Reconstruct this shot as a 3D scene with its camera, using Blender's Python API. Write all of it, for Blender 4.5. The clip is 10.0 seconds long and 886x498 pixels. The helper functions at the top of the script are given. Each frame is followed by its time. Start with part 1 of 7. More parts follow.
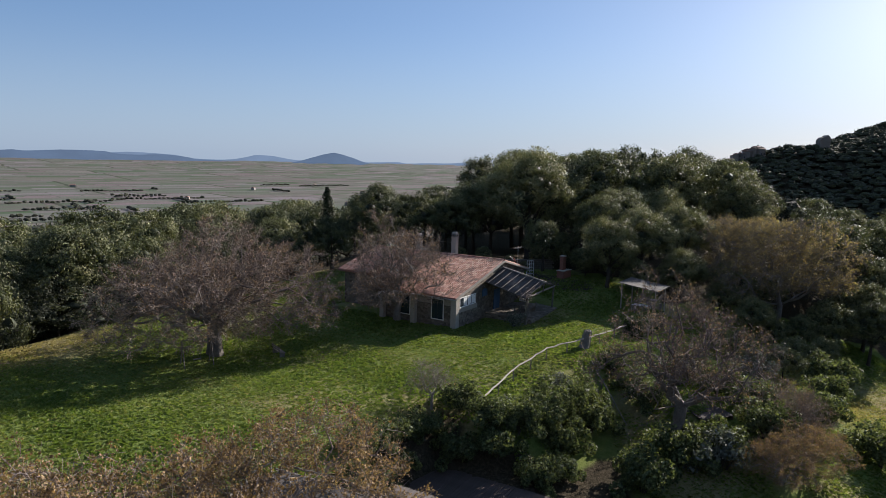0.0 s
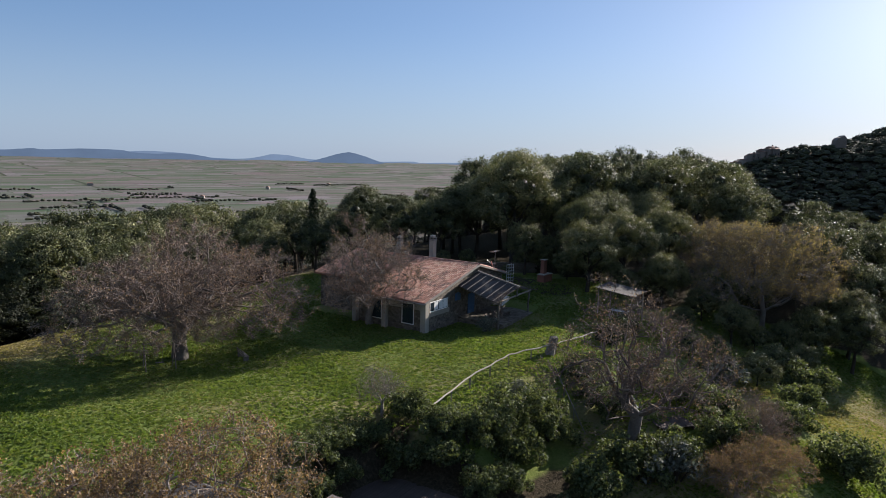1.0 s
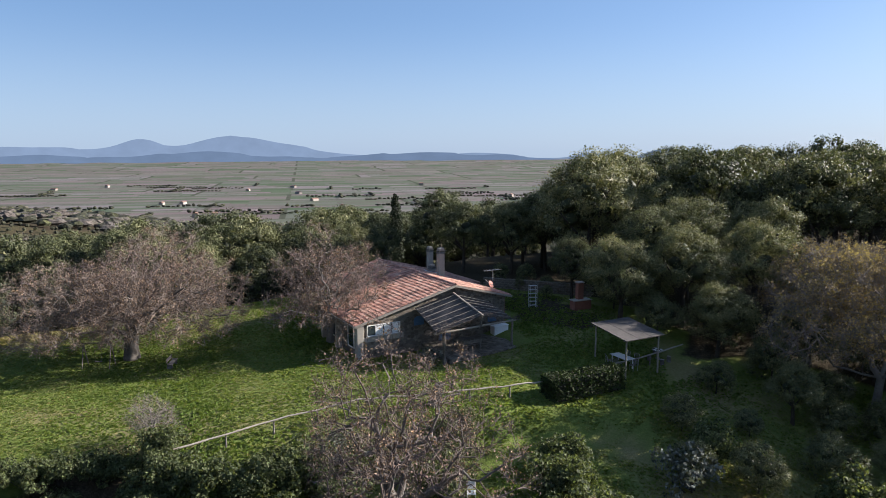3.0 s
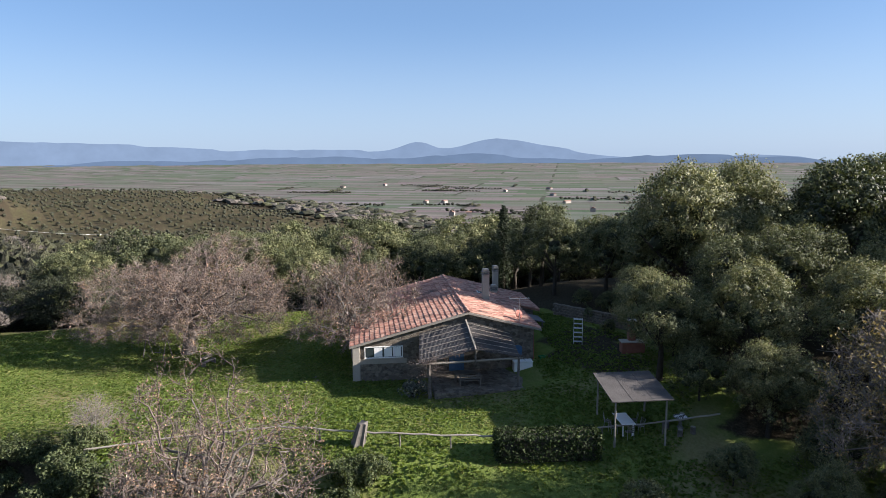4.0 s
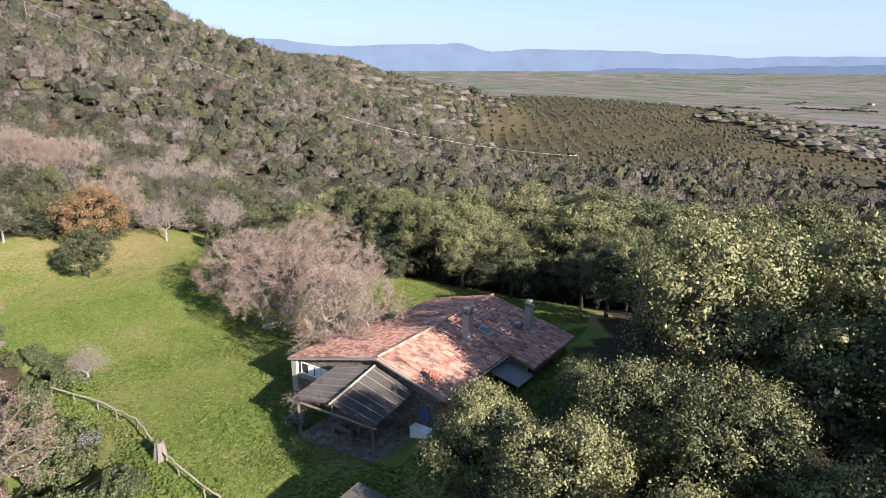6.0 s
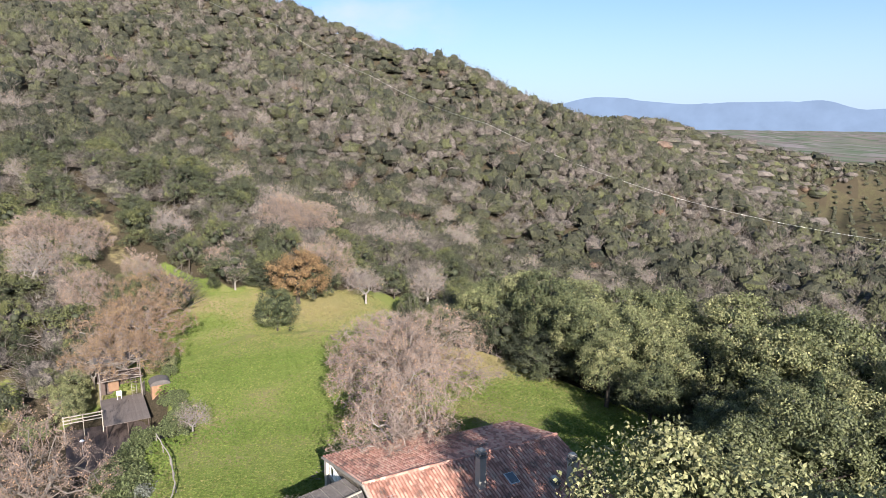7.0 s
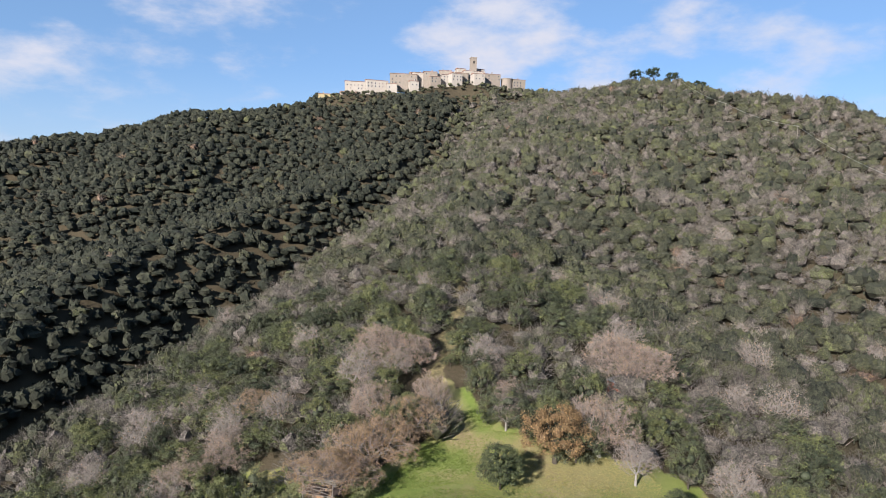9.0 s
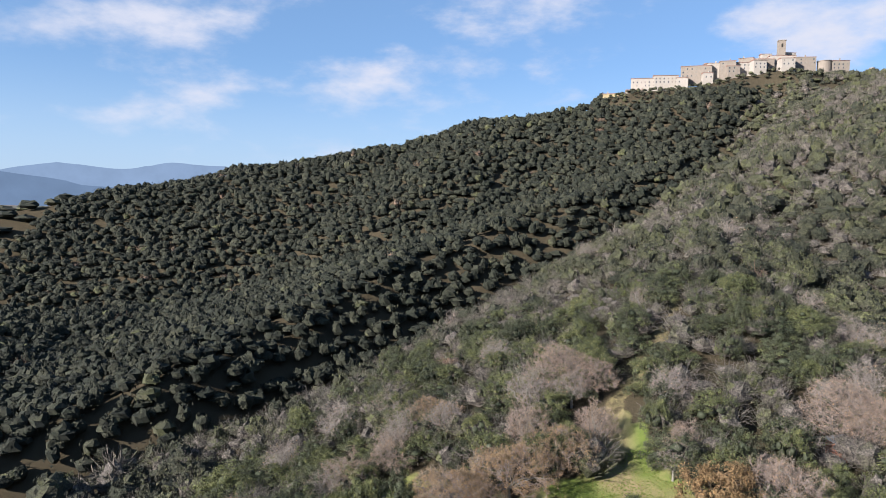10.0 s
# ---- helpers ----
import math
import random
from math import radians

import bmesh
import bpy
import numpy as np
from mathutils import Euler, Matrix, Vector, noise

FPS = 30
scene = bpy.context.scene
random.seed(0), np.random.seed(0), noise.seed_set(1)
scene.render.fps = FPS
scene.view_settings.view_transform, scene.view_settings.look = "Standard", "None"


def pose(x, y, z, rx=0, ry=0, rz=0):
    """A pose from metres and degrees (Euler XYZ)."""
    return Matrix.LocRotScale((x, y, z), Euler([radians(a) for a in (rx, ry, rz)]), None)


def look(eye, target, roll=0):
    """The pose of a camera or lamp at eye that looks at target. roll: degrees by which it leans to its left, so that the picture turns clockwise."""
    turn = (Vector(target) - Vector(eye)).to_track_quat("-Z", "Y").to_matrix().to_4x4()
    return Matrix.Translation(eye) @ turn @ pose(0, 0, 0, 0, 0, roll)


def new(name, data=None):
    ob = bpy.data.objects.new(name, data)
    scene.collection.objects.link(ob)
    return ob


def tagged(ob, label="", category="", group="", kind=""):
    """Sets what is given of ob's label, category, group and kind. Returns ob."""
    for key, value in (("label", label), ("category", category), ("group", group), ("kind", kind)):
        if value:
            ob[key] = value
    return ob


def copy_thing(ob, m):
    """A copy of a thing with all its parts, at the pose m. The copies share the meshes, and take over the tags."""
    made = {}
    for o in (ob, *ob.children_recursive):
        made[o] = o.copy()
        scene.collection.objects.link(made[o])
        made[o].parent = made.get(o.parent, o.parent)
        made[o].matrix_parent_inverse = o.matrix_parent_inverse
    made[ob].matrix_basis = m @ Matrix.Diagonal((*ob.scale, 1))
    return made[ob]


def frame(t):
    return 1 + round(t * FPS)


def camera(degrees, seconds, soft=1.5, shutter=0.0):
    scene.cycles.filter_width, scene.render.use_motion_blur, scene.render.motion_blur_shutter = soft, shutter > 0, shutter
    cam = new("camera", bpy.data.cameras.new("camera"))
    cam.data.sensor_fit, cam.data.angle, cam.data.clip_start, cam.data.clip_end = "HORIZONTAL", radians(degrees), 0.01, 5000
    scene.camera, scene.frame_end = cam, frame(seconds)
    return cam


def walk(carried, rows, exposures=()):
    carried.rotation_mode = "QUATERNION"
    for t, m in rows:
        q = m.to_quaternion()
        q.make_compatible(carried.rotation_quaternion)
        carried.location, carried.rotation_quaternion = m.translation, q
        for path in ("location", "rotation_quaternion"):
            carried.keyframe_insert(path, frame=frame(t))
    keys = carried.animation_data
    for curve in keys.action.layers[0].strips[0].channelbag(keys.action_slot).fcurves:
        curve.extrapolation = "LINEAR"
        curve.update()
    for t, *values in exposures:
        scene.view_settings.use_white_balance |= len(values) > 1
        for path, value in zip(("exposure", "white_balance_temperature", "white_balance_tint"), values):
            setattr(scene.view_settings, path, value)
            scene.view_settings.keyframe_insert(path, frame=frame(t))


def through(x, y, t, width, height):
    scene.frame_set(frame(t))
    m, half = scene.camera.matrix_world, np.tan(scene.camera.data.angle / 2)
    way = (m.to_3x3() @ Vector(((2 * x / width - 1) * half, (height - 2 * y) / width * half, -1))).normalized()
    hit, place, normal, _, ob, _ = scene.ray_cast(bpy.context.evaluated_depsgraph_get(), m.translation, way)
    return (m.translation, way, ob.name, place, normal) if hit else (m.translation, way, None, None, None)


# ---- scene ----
cam = camera(67.1, 10.0, soft=0.6)
# seconds, eye, a point looked at, lean
PATH = [
    (0, (-0.01, -0.21, 29.69), (-0.013, 1.777, 29.420), 1.3),
    (0.5, (0.66, -0.19, 29.73), (0.652, 1.796, 29.470), 1.3),
    (1, (4.06, 0.37, 30.14), (4.013, 2.351, 29.868), 1.4),
    (1.5, (9.62, 2.24, 30.53), (9.464, 4.216, 30.255), 1.3),
    (2, (16.78, 5.64, 30.68), (16.425, 7.592, 30.403), 0.9),
    (3.5, (39.12, 24.14, 31.17), (37.855, 25.663, 30.880), -0.5),
    (4, (44.69, 32.85, 31.77), (43.163, 34.109, 31.492), -0.3),
    (4.5, (48.48, 42.30, 33.27), (46.848, 43.415, 32.976), -0.1),
    (5, (50.92, 52.26, 35.58), (49.193, 53.101, 35.024), -0.1),
    (5.2, (51.41, 56.30, 36.48), (49.614, 56.995, 35.927), -0.1),
    (6.3, (48.38, 79.88, 41.25), (46.494, 79.520, 40.698), -0.1),
    (6.5, (46.37, 83.88, 42.03), (44.524, 83.337, 41.482), -0.1),
    (7, (39.71, 92.76, 44.17), (38.007, 91.776, 43.784), 0.4),
    (7.5, (31.45, 100.01, 45.98), (29.967, 98.694, 45.706), 0.7),
    (8, (21.76, 105.47, 48.12), (20.591, 103.871, 47.881), 0.9),
    (8.5, (11.20, 108.57, 50.20), (10.373, 106.759, 50.014), 1.1),
    (9, (0.07, 109.48, 52.25), (-0.390, 107.541, 52.114), 1.2),
    (9.5, (-10.90, 108.32, 54.15), (-10.936, 106.327, 54.001), 1.1),
    (10, (-21.36, 105.28, 54.86), (-20.939, 103.326, 54.708), 0.9),
]
walk(cam, [(t, look(e, g, r)) for t, e, g, r in PATH],
     exposures=[(0.0, 1.12, 6380, 14), (2.0, 1.22, 6380, 14), (3.5, 1.57, 6380, 14), (4.5, 1.58, 6330, 14), (5.0, 1.85, 6550, 16), (6.5, 1.92, 6600, 17), (7.0, 1.86, 6430, 14), (7.5, 1.43, 6220, 12), (8.5, 1.49, 6320, 12), (10.0, 1.62, 6220, 12)])

# ---- sky and sun ----
SUN_AZ, SUN_EL = math.atan2(0.70, 0.714), radians(23.0)   # clockwise from +y
world = bpy.data.worlds.new("world")
scene.world = world
world.use_nodes = True
wn, wl = world.node_tree.nodes, world.node_tree.links
sky = wn.new("ShaderNodeTexSky")
sky.sky_type, sky.sun_disc = "NISHITA", False
sky.sun_elevation, sky.sun_rotation = SUN_EL, SUN_AZ
sky.altitude, sky.air_density, sky.dust_density, sky.ozone_density = 300, 0.8, 0.9, 3.5
# fair-weather clouds in the south and a thin bank low in the west
wt = wn.new("ShaderNodeTexCoord")
wm = wn.new("ShaderNodeMapping")
wm.inputs["Scale"].default_value = (1.0, 1.0, 2.2)
wl.new(wt.outputs["Generated"], wm.inputs[0])
cloud_noise = wn.new("ShaderNodeTexNoise")
cloud_noise.inputs["Scale"].default_value, cloud_noise.inputs["Detail"].default_value, cloud_noise.inputs["Roughness"].default_value = 5.2, 8, 0.56
wl.new(wm.outputs[0], cloud_noise.inputs["Vector"])
wsep = wn.new("ShaderNodeSeparateXYZ")
wl.new(wt.outputs["Generated"], wsep.inputs[0])


def sky_range(v, a, b):
    r = wn.new("ShaderNodeMapRange")
    r.interpolation_type = "SMOOTHSTEP"
    r.inputs["From Min"].default_value, r.inputs["From Max"].default_value = a, b
    wl.new(v, r.inputs["Value"])
    return r.outputs["Result"]


def sky_mul(a, b):
    r = wn.new("ShaderNodeMath")
    r.operation = "MULTIPLY"
    wl.new(a, r.inputs[0])
    wl.new(b, r.inputs[1])
    return r.outputs[0]


cover = sky_mul(sky_range(cloud_noise.outputs["Fac"], 0.46, 0.70), sky_mul(sky_range(wsep.outputs["Y"], -0.35, -0.85), sky_range(wsep.outputs["Z"], 0.0, 0.08)))
wmix = wn.new("ShaderNodeMix")
wmix.data_type = "RGBA"
wl.new(cover, wmix.inputs[0])
wmix.inputs[7].default_value = (5.0, 5.1, 5.7, 1)
# thin bright blue air, the same all round
amix = wn.new("ShaderNodeMix")
amix.data_type = "RGBA"
amix.inputs[0].default_value = 0.34
wl.new(sky.outputs[0], amix.inputs[6])
amix.inputs[7].default_value = (2.2, 3.95, 6.5, 1)
wl.new(amix.outputs[2], wmix.inputs[6])
# pale haze over the horizon
hmix = wn.new("ShaderNodeMix")
hmix.data_type = "RGBA"
veil = wn.new("ShaderNodeMath")
veil.operation = "MULTIPLY"
veil.inputs[1].default_value = 0.62
wl.new(sky_range(wsep.outputs["Z"], 0.2, 0.0), veil.inputs[0])
wl.new(veil.outputs[0], hmix.inputs[0])
wl.new(wmix.outputs[2], hmix.inputs[6])
hmix.inputs[7].default_value = (3.65, 4.65, 5.9, 1)
wl.new(hmix.outputs[2], wn["Background"].inputs[0])
wn["Background"].inputs[1].default_value = 0.0505
sun_data = bpy.data.lights.new("sun", "SUN")
sun_data.energy, sun_data.angle, sun_data.color = 5.0, radians(0.5), (1.0, 0.93, 0.83)
sun = new("sun", sun_data)
sun.matrix_world = look((0, 0, 0), (-math.sin(SUN_AZ) * math.cos(SUN_EL), -math.cos(SUN_AZ) * math.cos(SUN_EL), -math.sin(SUN_EL)))
sun.location = (60, 60, 120)

# ---- materials ----
def material(name, rough=0.9, metal=0.0):
    m = bpy.data.materials.new(name)
    m.use_nodes = True
    b = m.node_tree.nodes["Principled BSDF"]
    b.inputs["Roughness"].default_value = rough
    b.inputs["Metallic"].default_value = metal
    b.inputs["Specular IOR Level"].default_value = 0.3
    return m, m.node_tree.nodes, m.node_tree.links, b


def coords(n, l, scale, which="Object"):
    c = n.new("ShaderNodeTexCoord")
    mp = n.new("ShaderNodeMapping")
    mp.inputs["Scale"].default_value = scale if isinstance(scale, tuple) else (scale,) * 3
    l.new(c.outputs[which], mp.inputs[0])
    return mp.outputs[0]


def world_coords(n, l, scale):
    c = n.new("ShaderNodeNewGeometry")
    mp = n.new("ShaderNodeMapping")
    mp.inputs["Scale"].default_value = scale if isinstance(scale, tuple) else (scale,) * 3
    l.new(c.outputs["Position"], mp.inputs[0])
    return mp.outputs[0]


def noise_tex(n, l, vec, scale, detail=4, rough=0.6):
    t = n.new("ShaderNodeTexNoise")
    t.inputs["Scale"].default_value, t.inputs["Detail"].default_value, t.inputs["Roughness"].default_value = scale, detail, rough
    l.new(vec, t.inputs["Vector"])
    return t.outputs["Fac"]


def ramp(n, l, fac, stops):
    r = n.new("ShaderNodeValToRGB")
    e = r.color_ramp.elements
    while len(e) < len(stops):
        e.new(0.5)
    for el, (p, c) in zip(e, stops):
        el.position, el.color = p, (*c, 1)
    l.new(fac, r.inputs[0])
    return r.outputs[0]


def mix(n, l, fac, a, b, kind="MIX"):
    x = n.new("ShaderNodeMix")
    x.data_type, x.blend_type = "RGBA", kind
    for sock, v in ((0, fac), (6, a), (7, b)):
        if isinstance(v, (int, float)):
            x.inputs[sock].default_value = v
        elif isinstance(v, tuple):
            x.inputs[sock].default_value = (*v, 1)
        else:
            l.new(v, x.inputs[sock])
    return x.outputs[2]


def maths(n, l, op, a, b=0.0, c=None):
    x = n.new("ShaderNodeMath")
    x.operation = op
    for k, v in enumerate((a, b) if c is None else (a, b, c)):
        if isinstance(v, (int, float)):
            x.inputs[k].default_value = v
        else:
            l.new(v, x.inputs[k])
    return x.outputs[0]


def smooth(n, l, v, a, b):
    x = n.new("ShaderNodeMapRange")
    x.interpolation_type = "SMOOTHSTEP"
    x.inputs["From Min"].default_value, x.inputs["From Max"].default_value = a, b
    l.new(v, x.inputs["Value"])
    return x.outputs["Result"]


def bump(n, l, b, height, strength, distance):
    x = n.new("ShaderNodeBump")
    x.inputs["Strength"].default_value, x.inputs["Distance"].default_value = strength, distance
    l.new(height, x.inputs["Height"])
    l.new(x.outputs[0], b.inputs["Normal"])


def grainy(name, colours, scale, rough=0.9, relief=0.3, depth=0.02, metal=0.0, fine=6.0, vary=0.0):
    """A surface of two or three colours mixed at two scales, with fine relief."""
    m, n, l, b = material(name, rough, metal)
    v = coords(n, l, 1.0)
    big, small = noise_tex(n, l, v, scale, 3), noise_tex(n, l, v, scale * fine, 5, 0.7)
    f = maths(n, l, "MULTIPLY_ADD", small, 0.55, maths(n, l, "MULTIPLY", big, 0.5))
    k = len(colours)
    col = ramp(n, l, f, [(0.3 + 0.42 * i / max(1, k - 1), c) for i, c in enumerate(colours)])
    if vary:
        o = n.new("ShaderNodeObjectInfo")
        col = mix(n, l, maths(n, l, "MULTIPLY", o.outputs["Random"], vary), col, (0.05, 0.04, 0.03))
    l.new(col, b.inputs["Base Color"])
    bump(n, l, b, small, relief, depth)
    return m


def leafy(name, stops, gloss=0.45, through=0.25, island=0.35, attr=True, grain=5.0, speckle=1.15, relief=0.0):
    """Foliage: hue by the crown's tone, light and dark by the single leaf clump."""
    m, n, l, b = material(name, gloss)
    g = n.new("ShaderNodeNewGeometry")
    if attr:
        a = n.new("ShaderNodeAttribute")
        a.attribute_name = "tone"
        tone = a.outputs["Fac"]
    else:
        o = n.new("ShaderNodeObjectInfo")
        tone = o.outputs["Random"]
    base = ramp(n, l, tone, stops)
    k = maths(n, l, "MULTIPLY_ADD", g.outputs["Random Per Island"], 2 * island, 1 - island)
    speck = noise_tex(n, l, world_coords(n, l, 1.0), grain, 4, 0.75)
    k = maths(n, l, "MULTIPLY", k, maths(n, l, "MULTIPLY_ADD", smooth(n, l, speck, 0.36, 0.66), speckle, 0.98 - speckle / 2))
    grow = n.new("ShaderNodeVectorMath")
    grow.operation = "SCALE"
    l.new(base, grow.inputs[0])
    l.new(k, grow.inputs["Scale"])
    col = grow.outputs[0]
    l.new(col, b.inputs["Base Color"])
    if relief:
        bump(n, l, b, speck, 1.0, relief)
    if through:
        t = n.new("ShaderNodeBsdfTranslucent")
        warm = mix(n, l, 1.0, col, (1.0, 1.0, 0.5), "MULTIPLY")
        l.new(warm, t.inputs[0])
        s = n.new("ShaderNodeMixShader")
        s.inputs[0].default_value = through
        l.new(b.outputs[0], s.inputs[1])
        l.new(t.outputs[0], s.inputs[2])
        l.new(s.outputs[0], n["Material Output"].inputs[0])
        b = s
    return m


# tone: 0 dark evergreen deepened by painted shade, .3 grey-green, .5 olive-yellow, .68 grey-brown twigs, .85 red-brown,
# 1 ochre leaves
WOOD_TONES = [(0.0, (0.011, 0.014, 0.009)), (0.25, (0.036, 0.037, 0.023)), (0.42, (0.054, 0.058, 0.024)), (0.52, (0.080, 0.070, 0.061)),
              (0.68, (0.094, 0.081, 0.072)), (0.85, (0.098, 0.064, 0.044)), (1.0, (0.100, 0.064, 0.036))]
M_WOODLAND = leafy("woodland", WOOD_TONES, 0.9, 0.0, 0.3, grain=3.4, speckle=1.35, relief=0.35)
M_EVERGREEN = leafy("evergreen_leaves", [(0.0, (0.020, 0.028, 0.013)), (0.5, (0.105, 0.118, 0.054)), (1.0, (0.22, 0.215, 0.105))], 0.6, 0.22, 0.45, speckle=0.5)
M_SCRUB = leafy("scrub_oak_leaves", [(0.0, (0.018, 0.024, 0.012)), (0.45, (0.062, 0.068, 0.042)), (0.65, (0.080, 0.090, 0.034)), (1.0, (0.125, 0.130, 0.055))], 0.7, 0.25, 0.4, speckle=0.5)
M_CYPRESS = leafy("cypress_leaves", [(0.0, (0.013, 0.022, 0.009)), (1.0, (0.023, 0.034, 0.013))], 0.75, 0.15)
M_DRY_LEAF = leafy("dry_oak_leaves", [(0.0, (0.164, 0.112, 0.086)), (0.5, (0.242, 0.164, 0.121)), (1.0, (0.310, 0.189, 0.103))], 0.7, 0.25, grain=9.0)
M_RUST_LEAF = leafy("rusty_oak_leaves", [(0.0, (0.14, 0.088, 0.052)), (0.5, (0.225, 0.148, 0.088)), (1.0, (0.31, 0.22, 0.13))], 0.7, 0.4, grain=9.0)
M_TAN_LEAF = leafy("tan_oak_leaves", [(0.0, (0.181, 0.133, 0.073)), (0.5, (0.268, 0.207, 0.108)), (1.0, (0.328, 0.268, 0.142))], 0.7, 0.42, grain=9.0)
M_HEDGE = leafy("hedge_leaves", [(0.0, (0.019, 0.034, 0.009)), (1.0, (0.040, 0.059, 0.016))], 0.75, 0.2)
M_GRASS = leafy("grass_blades", [(0.0, (0.088, 0.142, 0.030)), (0.5, (0.150, 0.194, 0.048)), (1.0, (0.27, 0.232, 0.115))], 0.9, 0.5, 0.2, speckle=0.3)
M_BARK = grainy("bark", [(0.053, 0.046, 0.040), (0.113, 0.099, 0.086), (0.199, 0.182, 0.163)], 1.5, 0.95, 0.8, 0.05)
M_TWIG = grainy("twigs", [(0.087, 0.067, 0.055), (0.138, 0.108, 0.092), (0.188, 0.152, 0.132)], 0.6, 0.9, 0.2, 0.01)
M_DARK_BARK = grainy("dark_bark", [(0.027, 0.022, 0.016), (0.059, 0.050, 0.040)], 1.5, 0.95, 0.8, 0.05)
M_TILE_OLD = grainy("terracotta", [(0.132, 0.056, 0.040), (0.238, 0.109, 0.077), (0.304, 0.172, 0.126)], 0.8, 0.85, 0.4, 0.01, fine=9.0)
M_STONE = grainy("stone_wall", [(0.066, 0.056, 0.046), (0.132, 0.113, 0.089), (0.199, 0.172, 0.139)], 1.6, 0.95, 1.0, 0.05)
M_PLASTER = grainy("pale_plaster", [(0.278, 0.252, 0.212), (0.365, 0.331, 0.285)], 0.9, 0.9, 0.2, 0.01)
M_RED_PLASTER = grainy("red_plaster", [(0.252, 0.059, 0.034), (0.331, 0.093, 0.053)], 0.8, 0.9, 0.2, 0.01)
M_OLD_WOOD = grainy("weathered_wood", [(0.073, 0.063, 0.053), (0.145, 0.129, 0.113), (0.218, 0.199, 0.179)], 1.2, 0.85, 0.4, 0.01, fine=10)
M_PALE_WOOD = grainy("pale_wood", [(0.199, 0.172, 0.139), (0.304, 0.278, 0.238)], 1.5, 0.8, 0.3, 0.01)
M_REED = grainy("reed_matting", [(0.036, 0.034, 0.032), (0.073, 0.066, 0.063), (0.106, 0.098, 0.093)], 1.0, 0.95, 0.8, 0.03, fine=14)
M_WHITE = grainy("white_paint", [(0.700, 0.690, 0.660), (0.820, 0.810, 0.790)], 1.0, 0.5, 0.05, 0.002)
M_BLUE = grainy("blue_paint", [(0.046, 0.099, 0.186), (0.079, 0.145, 0.252)], 1.5, 0.6, 0.1, 0.003)
M_METAL = grainy("dull_metal", [(0.350, 0.350, 0.350), (0.500, 0.500, 0.500)], 3, 0.4, 0.1, 0.002, metal=0.8)
M_DARK = grainy("near_black", [(0.010, 0.009, 0.009), (0.020, 0.019, 0.016)], 1, 0.9)
M_EARTH = grainy("bare_earth", [(0.066, 0.046, 0.034), (0.113, 0.083, 0.059)], 0.8, 0.95, 0.8, 0.05)
M_GLASS, _n, _l, _b = material("window_glass", 0.05)
_b.inputs["Base Color"].default_value = (0.03, 0.04, 0.05, 1)
_b.inputs["Specular IOR Level"].default_value = 0.8


def tile_material():
    m, n, l, b = material("terracotta_tiles", 0.85)
    g = n.new("ShaderNodeNewGeometry")
    v = coords(n, l, 1.0)
    base = ramp(n, l, g.outputs["Random Per Island"], [(0.0, (0.21, 0.105, 0.08)), (0.3, (0.34, 0.165, 0.122)), (0.7, (0.43, 0.235, 0.18)), (1.0, (0.45, 0.29, 0.22))])
    stain = noise_tex(n, l, v, 0.7, 5, 0.7)
    fine = noise_tex(n, l, v, 9.0, 4, 0.7)
    col = mix(n, l, smooth(n, l, stain, 0.5, 0.72), base, (0.086, 0.066, 0.056))
    col = mix(n, l, maths(n, l, "MULTIPLY", smooth(n, l, fine, 0.55, 0.75), 0.4), col, (0.225, 0.206, 0.166))
    l.new(col, b.inputs["Base Color"])
    bump(n, l, b, fine, 0.4, 0.01)
    return m


def stonework():
    m, n, l, b = material("rubble_stone", 0.95)
    v = coords(n, l, (3.2, 3.2, 4.6))
    vor = n.new("ShaderNodeTexVoronoi")
    vor.inputs["Scale"].default_value = 1.0
    l.new(v, vor.inputs["Vector"])
    edge = n.new("ShaderNodeTexVoronoi")
    edge.feature = "DISTANCE_TO_EDGE"
    edge.inputs["Scale"].default_value = 1.0
    l.new(v, edge.inputs["Vector"])
    sc = n.new("ShaderNodeSeparateColor")
    l.new(vor.outputs["Color"], sc.inputs[0])
    stone = ramp(n, l, sc.outputs[0], [(0.0, (0.086, 0.070, 0.053)), (0.5, (0.145, 0.122, 0.096)), (1.0, (0.218, 0.186, 0.145))])
    joint = smooth(n, l, edge.outputs["Distance"], 0.02, 0.09)
    l.new(mix(n, l, joint, (0.132, 0.116, 0.099), stone), b.inputs["Base Color"])
    bump(n, l, b, joint, 0.8, 0.03)
    return m


M_TILE, M_STONE = tile_material(), stonework()
M_GREEN = grainy("green_plastic", [(0.013, 0.166, 0.059), (0.020, 0.225, 0.079)], 2, 0.5, 0.05, 0.002)
M_RED_DISH = grainy("red_painted_dish", [(0.225, 0.059, 0.040), (0.298, 0.093, 0.066)], 2, 0.6, 0.05, 0.002)
M_BRICK = grainy("brick_red", [(0.172, 0.066, 0.046), (0.238, 0.113, 0.079)], 3, 0.9, 0.4, 0.01)
M_CEMENT = grainy("weathered_cement", [(0.086, 0.079, 0.073), (0.159, 0.149, 0.136), (0.225, 0.212, 0.192)], 1.4, 0.95, 0.5, 0.02)
M_DECK = grainy("deck_boards", [(0.050, 0.034, 0.030), (0.093, 0.070, 0.063)], 1.2, 0.9, 0.3, 0.01, vary=0.4)
M_SLATE = grainy("grey_sheet_roof", [(0.106, 0.106, 0.109), (0.172, 0.172, 0.179)], 1.0, 0.8, 0.3, 0.01)
M_OLEANDER = leafy("oleander_leaves", [(0.0, (0.060, 0.082, 0.035)), (1.0, (0.138, 0.159, 0.073))], 0.7, 0.4)
